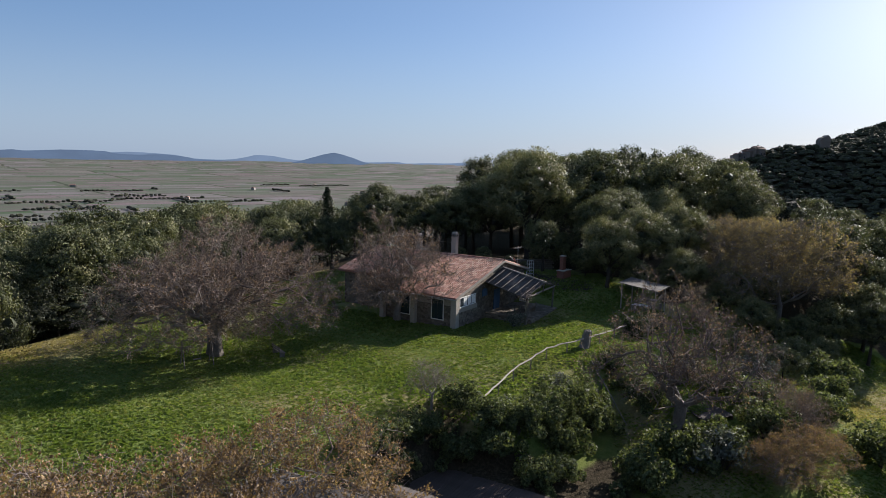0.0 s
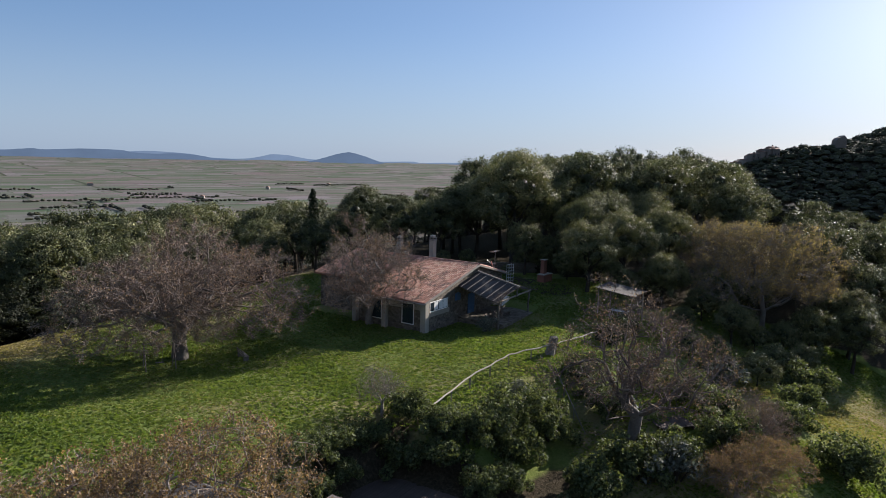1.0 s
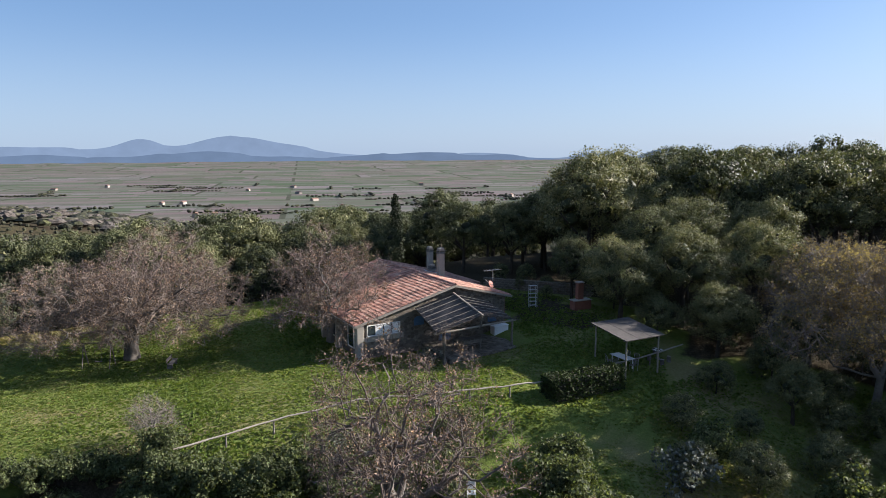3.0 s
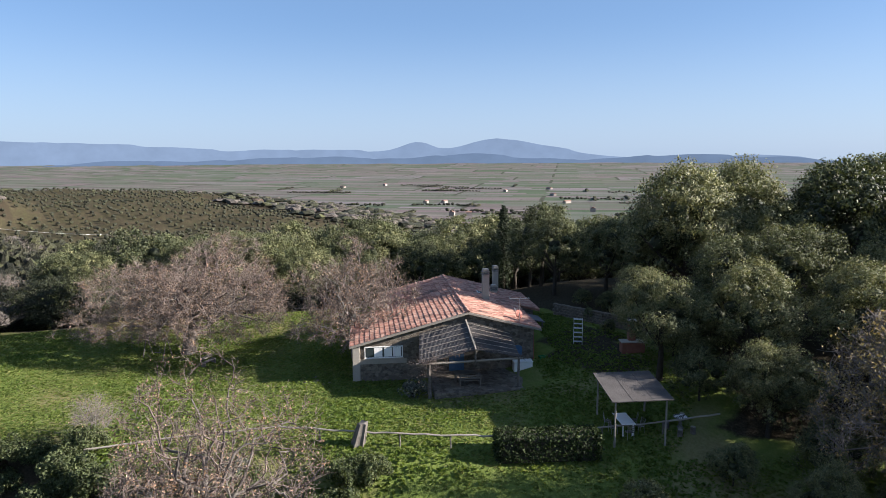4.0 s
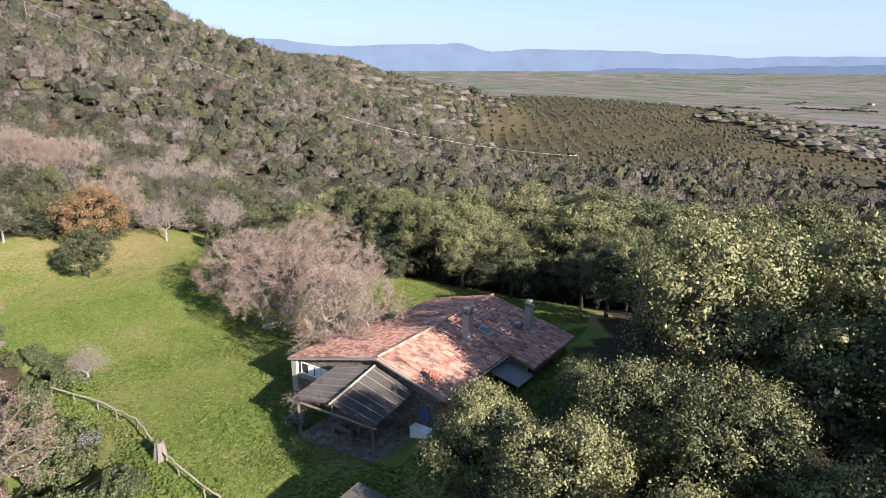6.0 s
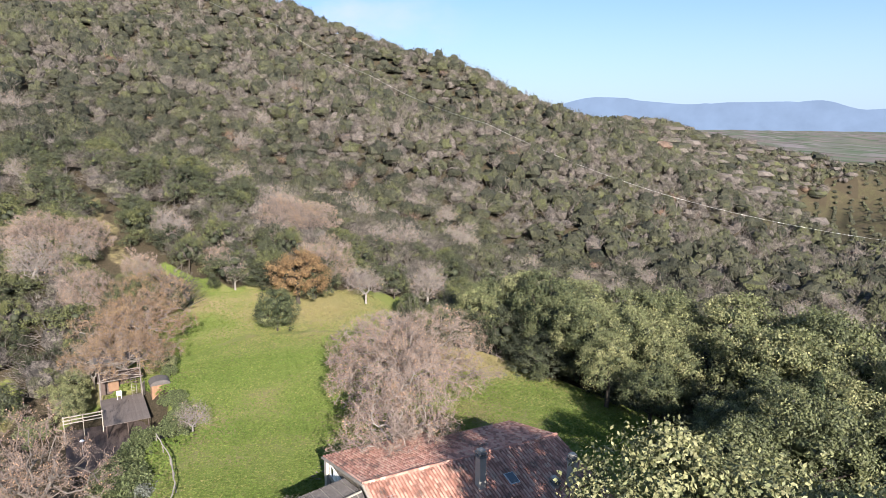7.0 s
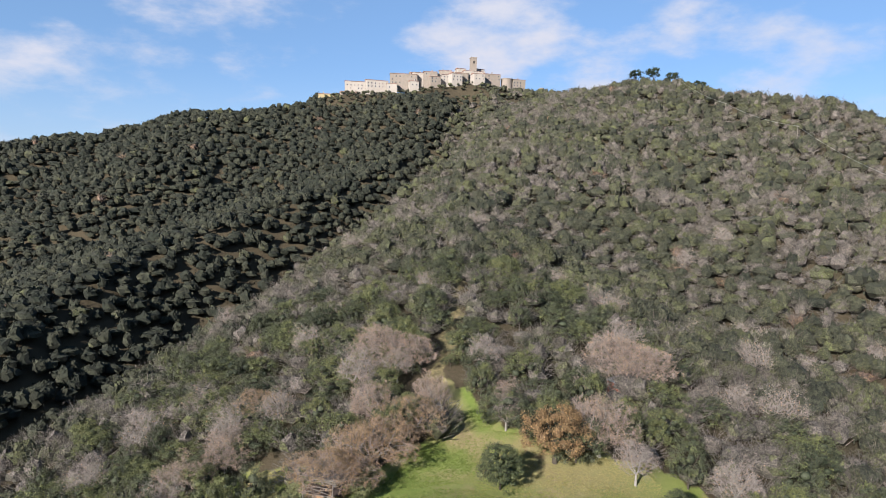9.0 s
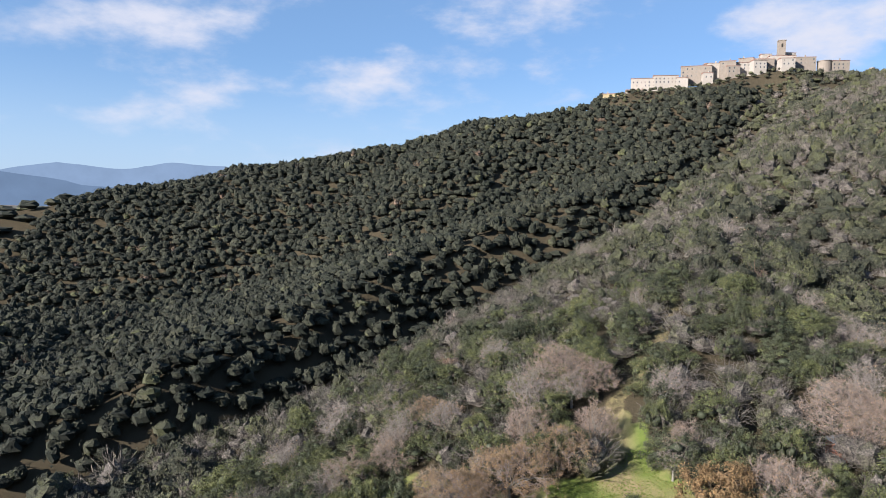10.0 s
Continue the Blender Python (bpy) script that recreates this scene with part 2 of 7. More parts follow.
M_SILVER = leafy("silver_shrub_leaves", [(0.0, (0.086, 0.096, 0.079)), (1.0, (0.145, 0.156, 0.132))], 0.8, 0.15)
M_OCHRE = leafy("ochre_oak_leaves", [(0.0, (0.13, 0.082, 0.042)), (1.0, (0.235, 0.155, 0.078))], 0.7, 0.3)
M_PALE_BARK = grainy("pale_bark", [(0.113, 0.099, 0.089), (0.179, 0.166, 0.149), (0.252, 0.235, 0.215)], 1.5, 0.95, 0.6, 0.03)
M_GREY_TWIG = grainy("grey_twigs", [(0.123, 0.102, 0.091), (0.174, 0.149, 0.134), (0.225, 0.199, 0.181)], 0.6, 0.9, 0.2, 0.01)
M_WARM_PLANK = grainy("warm_planks", [(0.150, 0.082, 0.048), (0.250, 0.150, 0.090)], 2.0, 0.9, 0.35, 0.01, vary=0.4)
M_DECK_GREY = grainy("grey_boards", [(0.086, 0.070, 0.063), (0.145, 0.122, 0.113)], 1.2, 0.9, 0.3, 0.01, vary=0.3)

M_ROSE_TWIG = grainy("rose_grey_twigs", [(0.108, 0.084, 0.071), (0.174, 0.138, 0.119), (0.260, 0.218, 0.192)], 0.6, 0.9, 0.2, 0.01)

# ---- the land ----
def part(name, bm, mat, parent=None, label="", shade=False):
    me = bpy.data.meshes.new(name)
    bm.normal_update()
    bm.to_mesh(me)
    bm.free()
    me.materials.append(mat)
    if shade:
        me.polygons.foreach_set("use_smooth", [True] * len(me.polygons))
    ob = new(name, me)
    ob.parent = parent
    if label:
        ob["label"] = label
    return ob


def quad_mesh(name, verts, quads, mat, tone=None, shade=False):
    """A mesh of quads out of arrays; tone: one number a quad."""
    me = bpy.data.meshes.new(name)
    nq = len(quads)
    me.vertices.add(len(verts))
    me.vertices.foreach_set("co", np.ascontiguousarray(verts, np.float32).ravel())
    me.loops.add(nq * 4)
    me.loops.foreach_set("vertex_index", np.ascontiguousarray(quads, np.int32).ravel())
    me.polygons.add(nq)
    me.polygons.foreach_set("loop_start", np.arange(0, nq * 4, 4, dtype=np.int32))
    me.update(calc_edges=True)
    if tone is not None:
        a = me.attributes.new("tone", "FLOAT", "FACE")
        a.data.foreach_set("value", np.ascontiguousarray(tone, np.float32))
    if shade:
        me.polygons.foreach_set("use_smooth", np.ones(nq, bool))
    me.materials.append(mat)
    return me


def spine(x, y, pts, slope, half=0.0, soft=12.0):
    """The height of a ridge that falls away on both sides of a bent line."""
    best = np.full(np.shape(x), 1e9)
    z = np.zeros(np.shape(x))
    for (ax, ay, az), (bx, by, bz) in zip(pts, pts[1:]):
        dx, dy = bx - ax, by - ay
        s = np.clip(((x - ax) * dx + (y - ay) * dy) / (dx * dx + dy * dy), 0, 1)
        d = np.hypot(x - ax - s * dx, y - ay - s * dy)
        h = az + s * (bz - az) - slope * (np.sqrt(np.maximum(0, d - half) ** 2 + soft * soft) - soft)
        take = h > np.where(best > 1e8, -1e9, z)
        z = np.where(take, h, z)
        best = np.where(take, d, best)
    return z


PLATEAU = [(48, 130, 18.5), (10, 94, 16.5), (-3, 68, 14.4), (-15, 46, 14.4), (-24, 22, 13.2), (-32, 8, 14)]
SPUR = [(-32, 8, 14), (-42, -20, 22), (-50, -48, 34), (-54, -85, 40), (-60, -120, 45), (-95, -170, 60), (-140, -235, 83), (-200, -327, 114), (-297, -402, 153),
        (-262, -500, 152), (-250, -590, 176)]
EAST_RIDGE = [(-275, -592, 166), (-195, -594, 180), (-120, -598, 169), (-70, -600, 159), (-36, -596, 144), (80, -566, 127), (170, -548, 100), (300, -495, 78), (470, -370, 33), (700, -250, -25)]
WEST_RIDGE = [(-297, -402, 153), (-320, -250, 114), (-330, -136, 78), (-340, -62, 50), (-440, -62, 40), (-640, -38, 31), (-720, 70, 7), (-1000, 230, -50)]
FAR_RIDGE = [(-800, -420, 70), (-1000, -150, 20), (-1237, 52, -24), (-1600, 250, -66)]
RAVINE = [(230, 10, -62), (150, -30, -58), (100, -75, -50), (75, -130, -42), (30, -205, -28), (-12, -265, 2), (-58, -325, 32), (-105, -385, 62), (-150, -470, 105), (-170, -520, 135)]
SHOULDER = [(62, -8, -9), (55, -24, -5), (43, -63, -2), (23, -118, 7), (-12, -183, 24), (-37, -224, 39), (-83, -280, 62), (-137, -328, 87), (-200, -360, 113)]
BANK = [(-16, 4), (-9, 20), (-1.5, 32), (2.8, 40), (5.3, 45.3), (8.3, 49.8), (12.2, 53.2), (17.2, 59.6), (22, 66)]
VILLAGE_HILL = [(200, 675, -24), (240, 658, 4), (252, 654, 14), (274, 646, 23), (298, 634, 35), (320, 623, 40), (340, 612, 39), (362, 600, 39), (405, 605, 58), (520, 640, 104), (700, 700, 122)]
OLIVE_HILL = [(-330, 190, -34), (-520, 215, -30), (-760, 215, -23), (-960, 200, -17), (-1150, 215, -45)]
TRACK = [(-28.4, 19), (-27.4, 10), (-27.6, 2), (-26, -5), (-28.5, -11), (-32.5, -20), (-36.5, -31), (-39, -43), (-46, -58)]
PLAIN = -70.0


def ripple(x, y, a, wave, ph):
    return a * np.sin(x / wave + ph) * np.cos(y / (wave * 1.13) + 1.7 * ph)


def beside(x, y, line):
    """Metres to the right of a bent line (left: minus), and how far the line holds there."""
    best, side, along = np.full(np.shape(x), 1e9), np.zeros(np.shape(x)), np.zeros(np.shape(x))
    for k, ((ax, ay), (bx, by)) in enumerate(zip(line, line[1:])):
        dx, dy = bx - ax, by - ay
        ln = math.hypot(dx, dy)
        t = np.clip(((x - ax) * dx + (y - ay) * dy) / ln ** 2, 0, 1)
        d = np.hypot(x - ax - t * dx, y - ay - t * dy)
        sd = ((x - ax) * dy - (y - ay) * dx) / ln
        near = d < best
        best, side, along = np.where(near, d, best), np.where(near, np.sign(sd), side), np.where(near, k + t, along)
    return best * side, np.clip(along, 0, 1) * np.clip((len(line) - 1.2 - along) / 2.2, 0, 1)


def deck_level(x, y):
    """How far the ground is levelled for the two decks, 0 to 1."""
    u, v = (x - 1.2) * 0.5 + (y - 31.9) * 0.866, (y - 31.9) * 0.5 - (x - 1.2) * 0.866
    gap = np.maximum(np.maximum(-u - 8.0, u - 5.4), np.maximum(-v - 4.6, v - 4.6 - 0.3 * np.minimum(u, 0)))
    level = np.clip(1 - gap / 2.4, 0, 1)
    return level * level * (3 - 2 * level)


def land(x, y):
    """The ground's height."""
    x, y = np.asarray(x, float), np.asarray(y, float)
    r = np.hypot(x, y - 40)
    base = 5.0 - 0.088 * np.maximum(0, r - 55)
    base = base - 34 * np.exp(-((x - 120) ** 2 + (y + 130) ** 2) / (2 * 85 ** 2))
    base = base + 9 * np.exp(-((x - 24) ** 2 / (2 * 14 ** 2) + (y - 30) ** 2 / (2 * 26 ** 2)))
    far_up = np.clip((r - 1700) / 3000, 0, 1)
    hs = [base, PLAIN + 52 * far_up * far_up * (3 - 2 * far_up),
          spine(x, y, PLATEAU, 0.42, 16, 8), spine(x, y, SPUR, 0.36, 0, 14), spine(x, y, EAST_RIDGE, 0.56, 10, 16), spine(x, y, SHOULDER, 0.3, 0, 8),
          spine(x, y, WEST_RIDGE, 0.54, 0, 20), spine(x, y, FAR_RIDGE, 0.22, 0, 60), spine(x, y, VILLAGE_HILL, 0.42, 4, 10), spine(x, y, OLIVE_HILL, 0.13, 70, 50)]
    k = 2.5
    top = np.max(hs, axis=0)
    z = top + k * np.log(np.sum([np.exp((h - top) / k) for h in hs], axis=0)) - 0.35
    cut = -spine(x, y, [(a, b2, -c) for a, b2, c in RAVINE], 0.95, 0, 10)
    lo = np.minimum(z, cut)
    z = lo - 3.0 * np.log(np.exp((lo - z) / 3.0) + np.exp((lo - cut) / 3.0))
    s, f = beside(x, y, BANK)
    z = z + 2.4 * np.exp(-((x - 20) ** 2 + (y - 47) ** 2) / (2 * 6.5 ** 2))
    z = z - 1.1 * np.exp(-((x + 20) ** 2 + (y - 52) ** 2) / (2 * 8.5 ** 2))
    step = np.clip((s - 0.4) / 4.2, 0, 1)
    z = z - 3.1 * step * step * (3 - 2 * step) * f * np.clip((60 - s) / 40, 0, 1)
    rough = np.clip((z - PLAIN - 4) / 30, 0, 1) * np.clip((r - 70) / 120, 0, 1)
    z = z + rough * (ripple(x, y, 2.2, 23, 0.4) + ripple(x, y, 3.5, 57, 2.1) + ripple(y, x, 1.1, 11, 3.3))
    z = z + ripple(x, y, 0.12, 4.3, 1.0) + ripple(y, x, 0.07, 2.1, 2.0)
    level = deck_level(x, y)
    return z * (1 - level) + 10.7 * level


def olive_slope(x, y):
    """True on the olive slope, whose edges run unevenly."""
    wob = 22 * np.sin(x / 37 + 1) + 16 * np.sin(y / 21) + 12 * np.sin((x - y) / 13)
    return (x < -310 - 0.2 * (y - 110) + wob) & (x > -1120) & (y > 70 - 0.06 * (x + 300) + wob) & (y < 390 + wob)


def meadow(x, y, more=1.0):
    """True on the open grass round the house."""
    inside = np.zeros(np.shape(x))
    for (cx, cy, rx, ry, turn) in ((-14, 42, 24, 17, 50), (2, 62, 21, 17, 30), (-28, 25, 13, 13, 0), (-6, 30, 9, 10, 0), (13, 60, 9, 8, 0), (26, 44, 13, 12, 20), (35, 54, 9, 8, 0), (-44, 31, 12, 9, 0), (-18, 71, 18, 14, 0), (-27.6, 9, 4.2, 10, 0), (4.8, 9.4, 5.2, 3.9, 0), (38, 64, 13, 11, 0), (-31, 57, 9, 7, 40)):
        a = radians(turn)
        u, v = (x - cx) * math.cos(a) + (y - cy) * math.sin(a), -(x - cx) * math.sin(a) + (y - cy) * math.cos(a)
        inside = np.maximum(inside, (u / rx) ** 2 + (v / ry) ** 2 < more ** 2)
    return inside > 0


def parched(x, y):
    """How dry the grass is: pale at the lawn's far ends."""
    d = 0.9 * np.exp(-((x + 40) / 13) ** 2 - ((y - 24) / 9) ** 2) + np.exp(-((x + 35) / 7) ** 2 - ((y - 55) / 9) ** 2) + 0.7 * np.exp(-((x - 36) / 9) ** 2 - ((y - 58) / 7) ** 2) + 0.95 * np.exp(-((x - 3.0) / 4.2) ** 2 - ((y - 8.4) / 2.6) ** 2)
    return np.clip(d, 0, 1)


def yard(x, y):
    """True on the trodden earth between the house and the wood."""
    u, v = (x - 11.6) * -0.843 + (y - 76.4) * 0.537, (x - 11.6) * 0.537 + (y - 76.4) * 0.843
    return (u / 7.5) ** 2 + (v / 3.0) ** 2 < 1


def warp(n, reach, near):
    """Steps that are fine in the middle and wide far out."""
    u = np.linspace(-1, 1, n)
    k = 7.6
    s = np.sinh(k * u) / math.sinh(k)
    return reach * s + near * u * (1 - np.abs(u))


gx, gy = warp(341, 4900, 420), warp(341, 4900, 420) + 10
GX, GY = np.meshgrid(gx, gy)
verts = np.stack([GX, GY, land(GX, GY)], -1).reshape(-1, 3)
ii = np.arange(340)[None, :] + 341 * np.arange(340)[:, None]
quads = np.stack([ii, ii + 1, ii + 342, ii + 341], -1).reshape(-1, 4)

m, n, l, b = material("ground", 1.0)
b.inputs["Specular IOR Level"].default_value = 0.03
pos = world_coords(n, l, 1.0)
sep = n.new("ShaderNodeSeparateXYZ")
l.new(pos, sep.inputs[0])
n1, n2, n3 = noise_tex(n, l, pos, 0.09, 4), noise_tex(n, l, pos, 0.9, 5, 0.7), noise_tex(n, l, pos, 5.0, 5, 0.75)
turf = ramp(n, l, maths(n, l, "MULTIPLY_ADD", n3, 0.5, maths(n, l, "MULTIPLY", n2, 0.5)),
            [(0.3, (0.074, 0.112, 0.025)), (0.5, (0.112, 0.148, 0.036)), (0.7, (0.168, 0.188, 0.062))])
dry = ramp(n, l, n3, [(0.3, (0.15, 0.125, 0.062)), (0.7, (0.27, 0.215, 0.125))])
da = n.new("ShaderNodeAttribute")
da.attribute_name = "parched"
worn = maths(n, l, "MULTIPLY_ADD", da.outputs["Fac"], 0.8, maths(n, l, "MULTIPLY", smooth(n, l, n1, 0.46, 0.64), 0.75))
worn.node.use_clamp = True
grass = mix(n, l, worn, turf, dry)
litter = ramp(n, l, n3, [(0.3, (0.022, 0.020, 0.013)), (0.5, (0.046, 0.038, 0.025)), (0.65, (0.080, 0.064, 0.044)), (0.8, (0.050, 0.058, 0.026))])
a = n.new("ShaderNodeAttribute")
a.attribute_name = "open"
near_col = mix(n, l, smooth(n, l, maths(n, l, "MULTIPLY_ADD", n2, 0.5, maths(n, l, "SUBTRACT", a.outputs["Fac"], 0.25)), 0.35, 0.65), litter, grass)
# fields of the plain: strips and blocks
fv = n.new("ShaderNodeMapping")
fv.inputs["Rotation"].default_value = (0, 0, radians(-40))
fv.inputs["Scale"].default_value = (1, 1, 0.0)
l.new(pos, fv.inputs[0])


def plots(width, depth, line, shift):
    """Long rectangular plots, each with a number of its own, parted by thin lines."""
    t = n.new("ShaderNodeTexBrick")
    t.offset, t.offset_frequency, t.squash, t.squash_frequency = shift, 2, 0.62, 3
    t.inputs["Color1"].default_value, t.inputs["Color2"].default_value, t.inputs["Mortar"].default_value = (0, 0, 0, 1), (1, 1, 1, 1), (0.5, 0.5, 0.5, 1)
    t.inputs["Scale"].default_value, t.inputs["Mortar Size"].default_value, t.inputs["Mortar Smooth"].default_value = 1.0, line, 0.0
    t.inputs["Brick Width"].default_value, t.inputs["Row Height"].default_value = width, depth
    l.new(fv.outputs[0], t.inputs["Vector"])
    return t


wide, slim = plots(620, 210, 5.0, 0.37), plots(180, 42, 1.5, 0.43)
pick = maths(n, l, "MULTIPLY_ADD", slim.outputs["Color"], 0.34, maths(n, l, "MULTIPLY", wide.outputs["Color"], 0.66))
field = ramp(n, l, pick, [(0.0, (0.052, 0.094, 0.047)), (0.14, (0.104, 0.122, 0.084)), (0.26, (0.181, 0.138, 0.150)), (0.38, (0.071, 0.107, 0.062)), (0.48, (0.200, 0.168, 0.184)),
                          (0.58, (0.055, 0.097, 0.047)), (0.68, (0.162, 0.122, 0.131)), (0.8, (0.097, 0.118, 0.084)), (0.9, (0.194, 0.162, 0.161)), (1.0, (0.065, 0.104, 0.057))])
field = mix(n, l, maths(n, l, "MULTIPLY", slim.outputs["Fac"], 0.45), field, (0.042, 0.052, 0.028))
field = mix(n, l, maths(n, l, "MULTIPLY", wide.outputs["Fac"], 0.8), field, (0.035, 0.042, 0.024))
field = mix(n, l, maths(n, l, "MULTIPLY", noise_tex(n, l, pos, 0.012, 5, 0.7), 0.3), field, (0.056, 0.056, 0.035))
away = n.new("ShaderNodeVectorMath")
away.operation = "LENGTH"
l.new(pos, away.inputs[0])
field = mix(n, l, 0.1, field, (0.100, 0.096, 0.098))
flat = maths(n, l, "MAXIMUM", smooth(n, l, sep.outputs["Z"], -50, -64), smooth(n, l, away.outputs["Value"], 1500, 1900))
l.new(mix(n, l, flat, near_col, field), b.inputs["Base Color"])
bump(n, l, b, maths(n, l, "MULTIPLY_ADD", n2, 0.6, n3), 0.8, 0.15)
me = quad_mesh("ground", verts, quads, m, shade=True)
op = me.attributes.new("open", "FLOAT", "POINT")
vx, vy = verts[:, 0], verts[:, 1]
grove_land = olive_slope(vx, vy)
on_track = np.abs(beside(vx, vy, TRACK)[0]) < 2.2
op.data.foreach_set("value", np.maximum(meadow(vx, vy, 1.22) & ~yard(vx, vy) & (deck_level(vx, vy) < 0.02), np.maximum(np.maximum(0.40 * grove_land, 0.47 * on_track), 0.22 * ((np.abs(vx + 140) < 110) & (vy < -535) & (vy > -600)))).astype(np.float32))
dr = me.attributes.new("parched", "FLOAT", "POINT")
dr.data.foreach_set("value", np.maximum(np.maximum(parched(vx, vy), 1.0 * on_track), 0.35 * grove_land).astype(np.float32))
ground = tagged(new("ground", me), "hilly ground of grass, leaf litter and far fields", "ground", kind="structure")


# ---- far mountains ----
def mountains(name, dist, base, bumps, seed, colour, haze_glow, a0=-180, a1=180):
    """A ring of far ridges: bumps are (bearing, width, degrees of height)."""
    az = np.radians(np.linspace(a0, a1, 721))
    el = np.full(len(az), base)
    for c, w, h in bumps:
        dd = (np.degrees(az) - c + 180) % 360 - 180
        el = el + h * np.exp(-np.abs(dd / w) ** 2)
    for k in range(1, 7):
        el = el + 0.10 / k * np.sin(az * 9 * k ** 1.35 + seed * k)
        el = el + 0.035 / k * np.sin(az * 61 * k + seed * 2.3 * k)
    rows_ = []
    for f, back in ((0.0, 0.0), (0.35, 120.0), (0.7, 190.0), (1.0, 240.0)):
        d = dist - 240 + back
        z = PLAIN - 6 + f * (36 - PLAIN + dist * np.tan(np.radians(el)))
        rows_.append(np.stack([-np.sin(az) * d, np.cos(az) * d + 30, z], -1))
    v = np.concatenate(rows_)
    q = len(az)
    i = np.concatenate([np.arange(q - 1) + k * q for k in range(3)])
    m, n, l, b = material(name, 1.0)
    p = world_coords(n, l, 1.0)
    # Air haze painted in: blue base colour, and the ridges emit the same blue.
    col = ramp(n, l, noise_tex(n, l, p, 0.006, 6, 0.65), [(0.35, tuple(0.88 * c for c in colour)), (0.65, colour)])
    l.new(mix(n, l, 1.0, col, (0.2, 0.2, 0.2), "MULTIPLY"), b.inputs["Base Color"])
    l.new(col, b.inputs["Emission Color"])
    b.inputs["Emission Strength"].default_value = haze_glow
    b.inputs["Specular IOR Level"].default_value = 0.0
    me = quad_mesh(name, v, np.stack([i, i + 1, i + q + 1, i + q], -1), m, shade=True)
    return tagged(new(name, me), "mountain range on the horizon, painted hazy blue", "backdrop", kind="structure")


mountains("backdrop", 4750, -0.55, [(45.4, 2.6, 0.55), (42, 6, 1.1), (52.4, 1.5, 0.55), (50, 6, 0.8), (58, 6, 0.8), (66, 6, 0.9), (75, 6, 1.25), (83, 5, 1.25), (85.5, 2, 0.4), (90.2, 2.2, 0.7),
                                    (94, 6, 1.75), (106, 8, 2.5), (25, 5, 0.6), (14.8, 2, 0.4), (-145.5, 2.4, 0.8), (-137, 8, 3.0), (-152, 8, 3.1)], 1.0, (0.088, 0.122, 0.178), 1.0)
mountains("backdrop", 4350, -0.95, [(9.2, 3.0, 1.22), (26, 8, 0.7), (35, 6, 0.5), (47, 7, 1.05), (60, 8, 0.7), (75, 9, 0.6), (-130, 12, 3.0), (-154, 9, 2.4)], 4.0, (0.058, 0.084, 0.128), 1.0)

# ---- plants ----
rng = np.random.default_rng(7)


def leaf_cloud(centres, radii, count, size, rg, out=0.8, flat=1.0, lower=-0.5):
    """Quads strewn over lumps: each leans outward with some scatter. Returns corners and quads."""
    c = np.repeat(centres, count, 0)
    r = np.repeat(radii, count)[:, None]
    d = rg.normal(size=(len(c), 3))
    d[:, 2] = np.where(d[:, 2] < lower * 1.2, -d[:, 2], d[:, 2])
    d /= np.linalg.norm(d, axis=1)[:, None]
    p = c + d * r * (0.72 + 0.36 * rg.random((len(c), 1))) * np.array([1, 1, flat])
    nrm = d * out + rg.normal(size=d.shape) * 0.55
    nrm /= np.linalg.norm(nrm, axis=1)[:, None]
    t = np.cross(nrm, rg.normal(size=d.shape))
    t /= np.linalg.norm(t, axis=1)[:, None]
    u = np.cross(nrm, t)
    s = size * (0.6 + 0.8 * rg.random((len(c), 1)))
    k = 0.5 + 0.4 * rg.random((len(c), 1))
    v = np.stack([p - t * s, p - u * s * k, p + t * s, p + u * s * k], 1).reshape(-1, 3)
    return v, np.arange(len(v)).reshape(-1, 4)


def tube(segs, sides):
    """Tapered prisms: segs is rows of ax ay az bx by bz ra rb."""
    s = np.asarray(segs, float)
    a, b2, ra, rb = s[:, :3], s[:, 3:6], s[:, 6:7], s[:, 7:8]
    d = b2 - a
    d /= np.maximum(1e-6, np.linalg.norm(d, axis=1)[:, None])
    ref = np.where(np.abs(d[:, 2:3]) > 0.8, np.array([[1.0, 0, 0]]), np.array([[0, 0, 1.0]]))
    t = np.cross(d, ref)
    t /= np.linalg.norm(t, axis=1)[:, None]
    u = np.cross(d, t)
    vs = []
    for k in range(sides):
        an = 2 * math.pi * k / sides
        o = t * math.cos(an) + u * math.sin(an)
        vs += [a + o * ra, b2 + o * rb]
    v = np.stack(vs, 1).reshape(-1, 3)
    base = np.arange(len(s))[:, None] * 2 * sides
    q = []
    for k in range(sides):
        j = (k + 1) % sides
        q.append(np.concatenate([base + 2 * k, base + 2 * j, base + 2 * j + 1, base + 2 * k + 1], 1))
    return v, np.stack(q, 1).reshape(-1, 4)


def pole(points, radii, sides):
    """One connected tapered tube along a bent line."""
    p = np.asarray(points, float)
    d = np.gradient(p, axis=0)
    d /= np.maximum(1e-6, np.linalg.norm(d, axis=1)[:, None])
    ref = np.array([1.0, 0, 0]) if abs(d[0][2]) > 0.8 else np.array([0, 0, 1.0])
    t = np.cross(d, ref)
    t /= np.maximum(1e-6, np.linalg.norm(t, axis=1)[:, None])
    u = np.cross(d, t)
    an = 2 * math.pi * np.arange(sides) / sides
    ring = p[:, None] + (t[:, None] * np.cos(an)[None, :, None] + u[:, None] * np.sin(an)[None, :, None]) * np.asarray(radii, float)[:, None, None]
    v = ring.reshape(-1, 3)
    k, j = np.meshgrid(np.arange(len(p) - 1), np.arange(sides), indexing="ij")
    j2 = (j + 1) % sides
    return v, np.stack([k * sides + j, k * sides + j2, (k + 1) * sides + j2, (k + 1) * sides + j], -1).reshape(-1, 4)


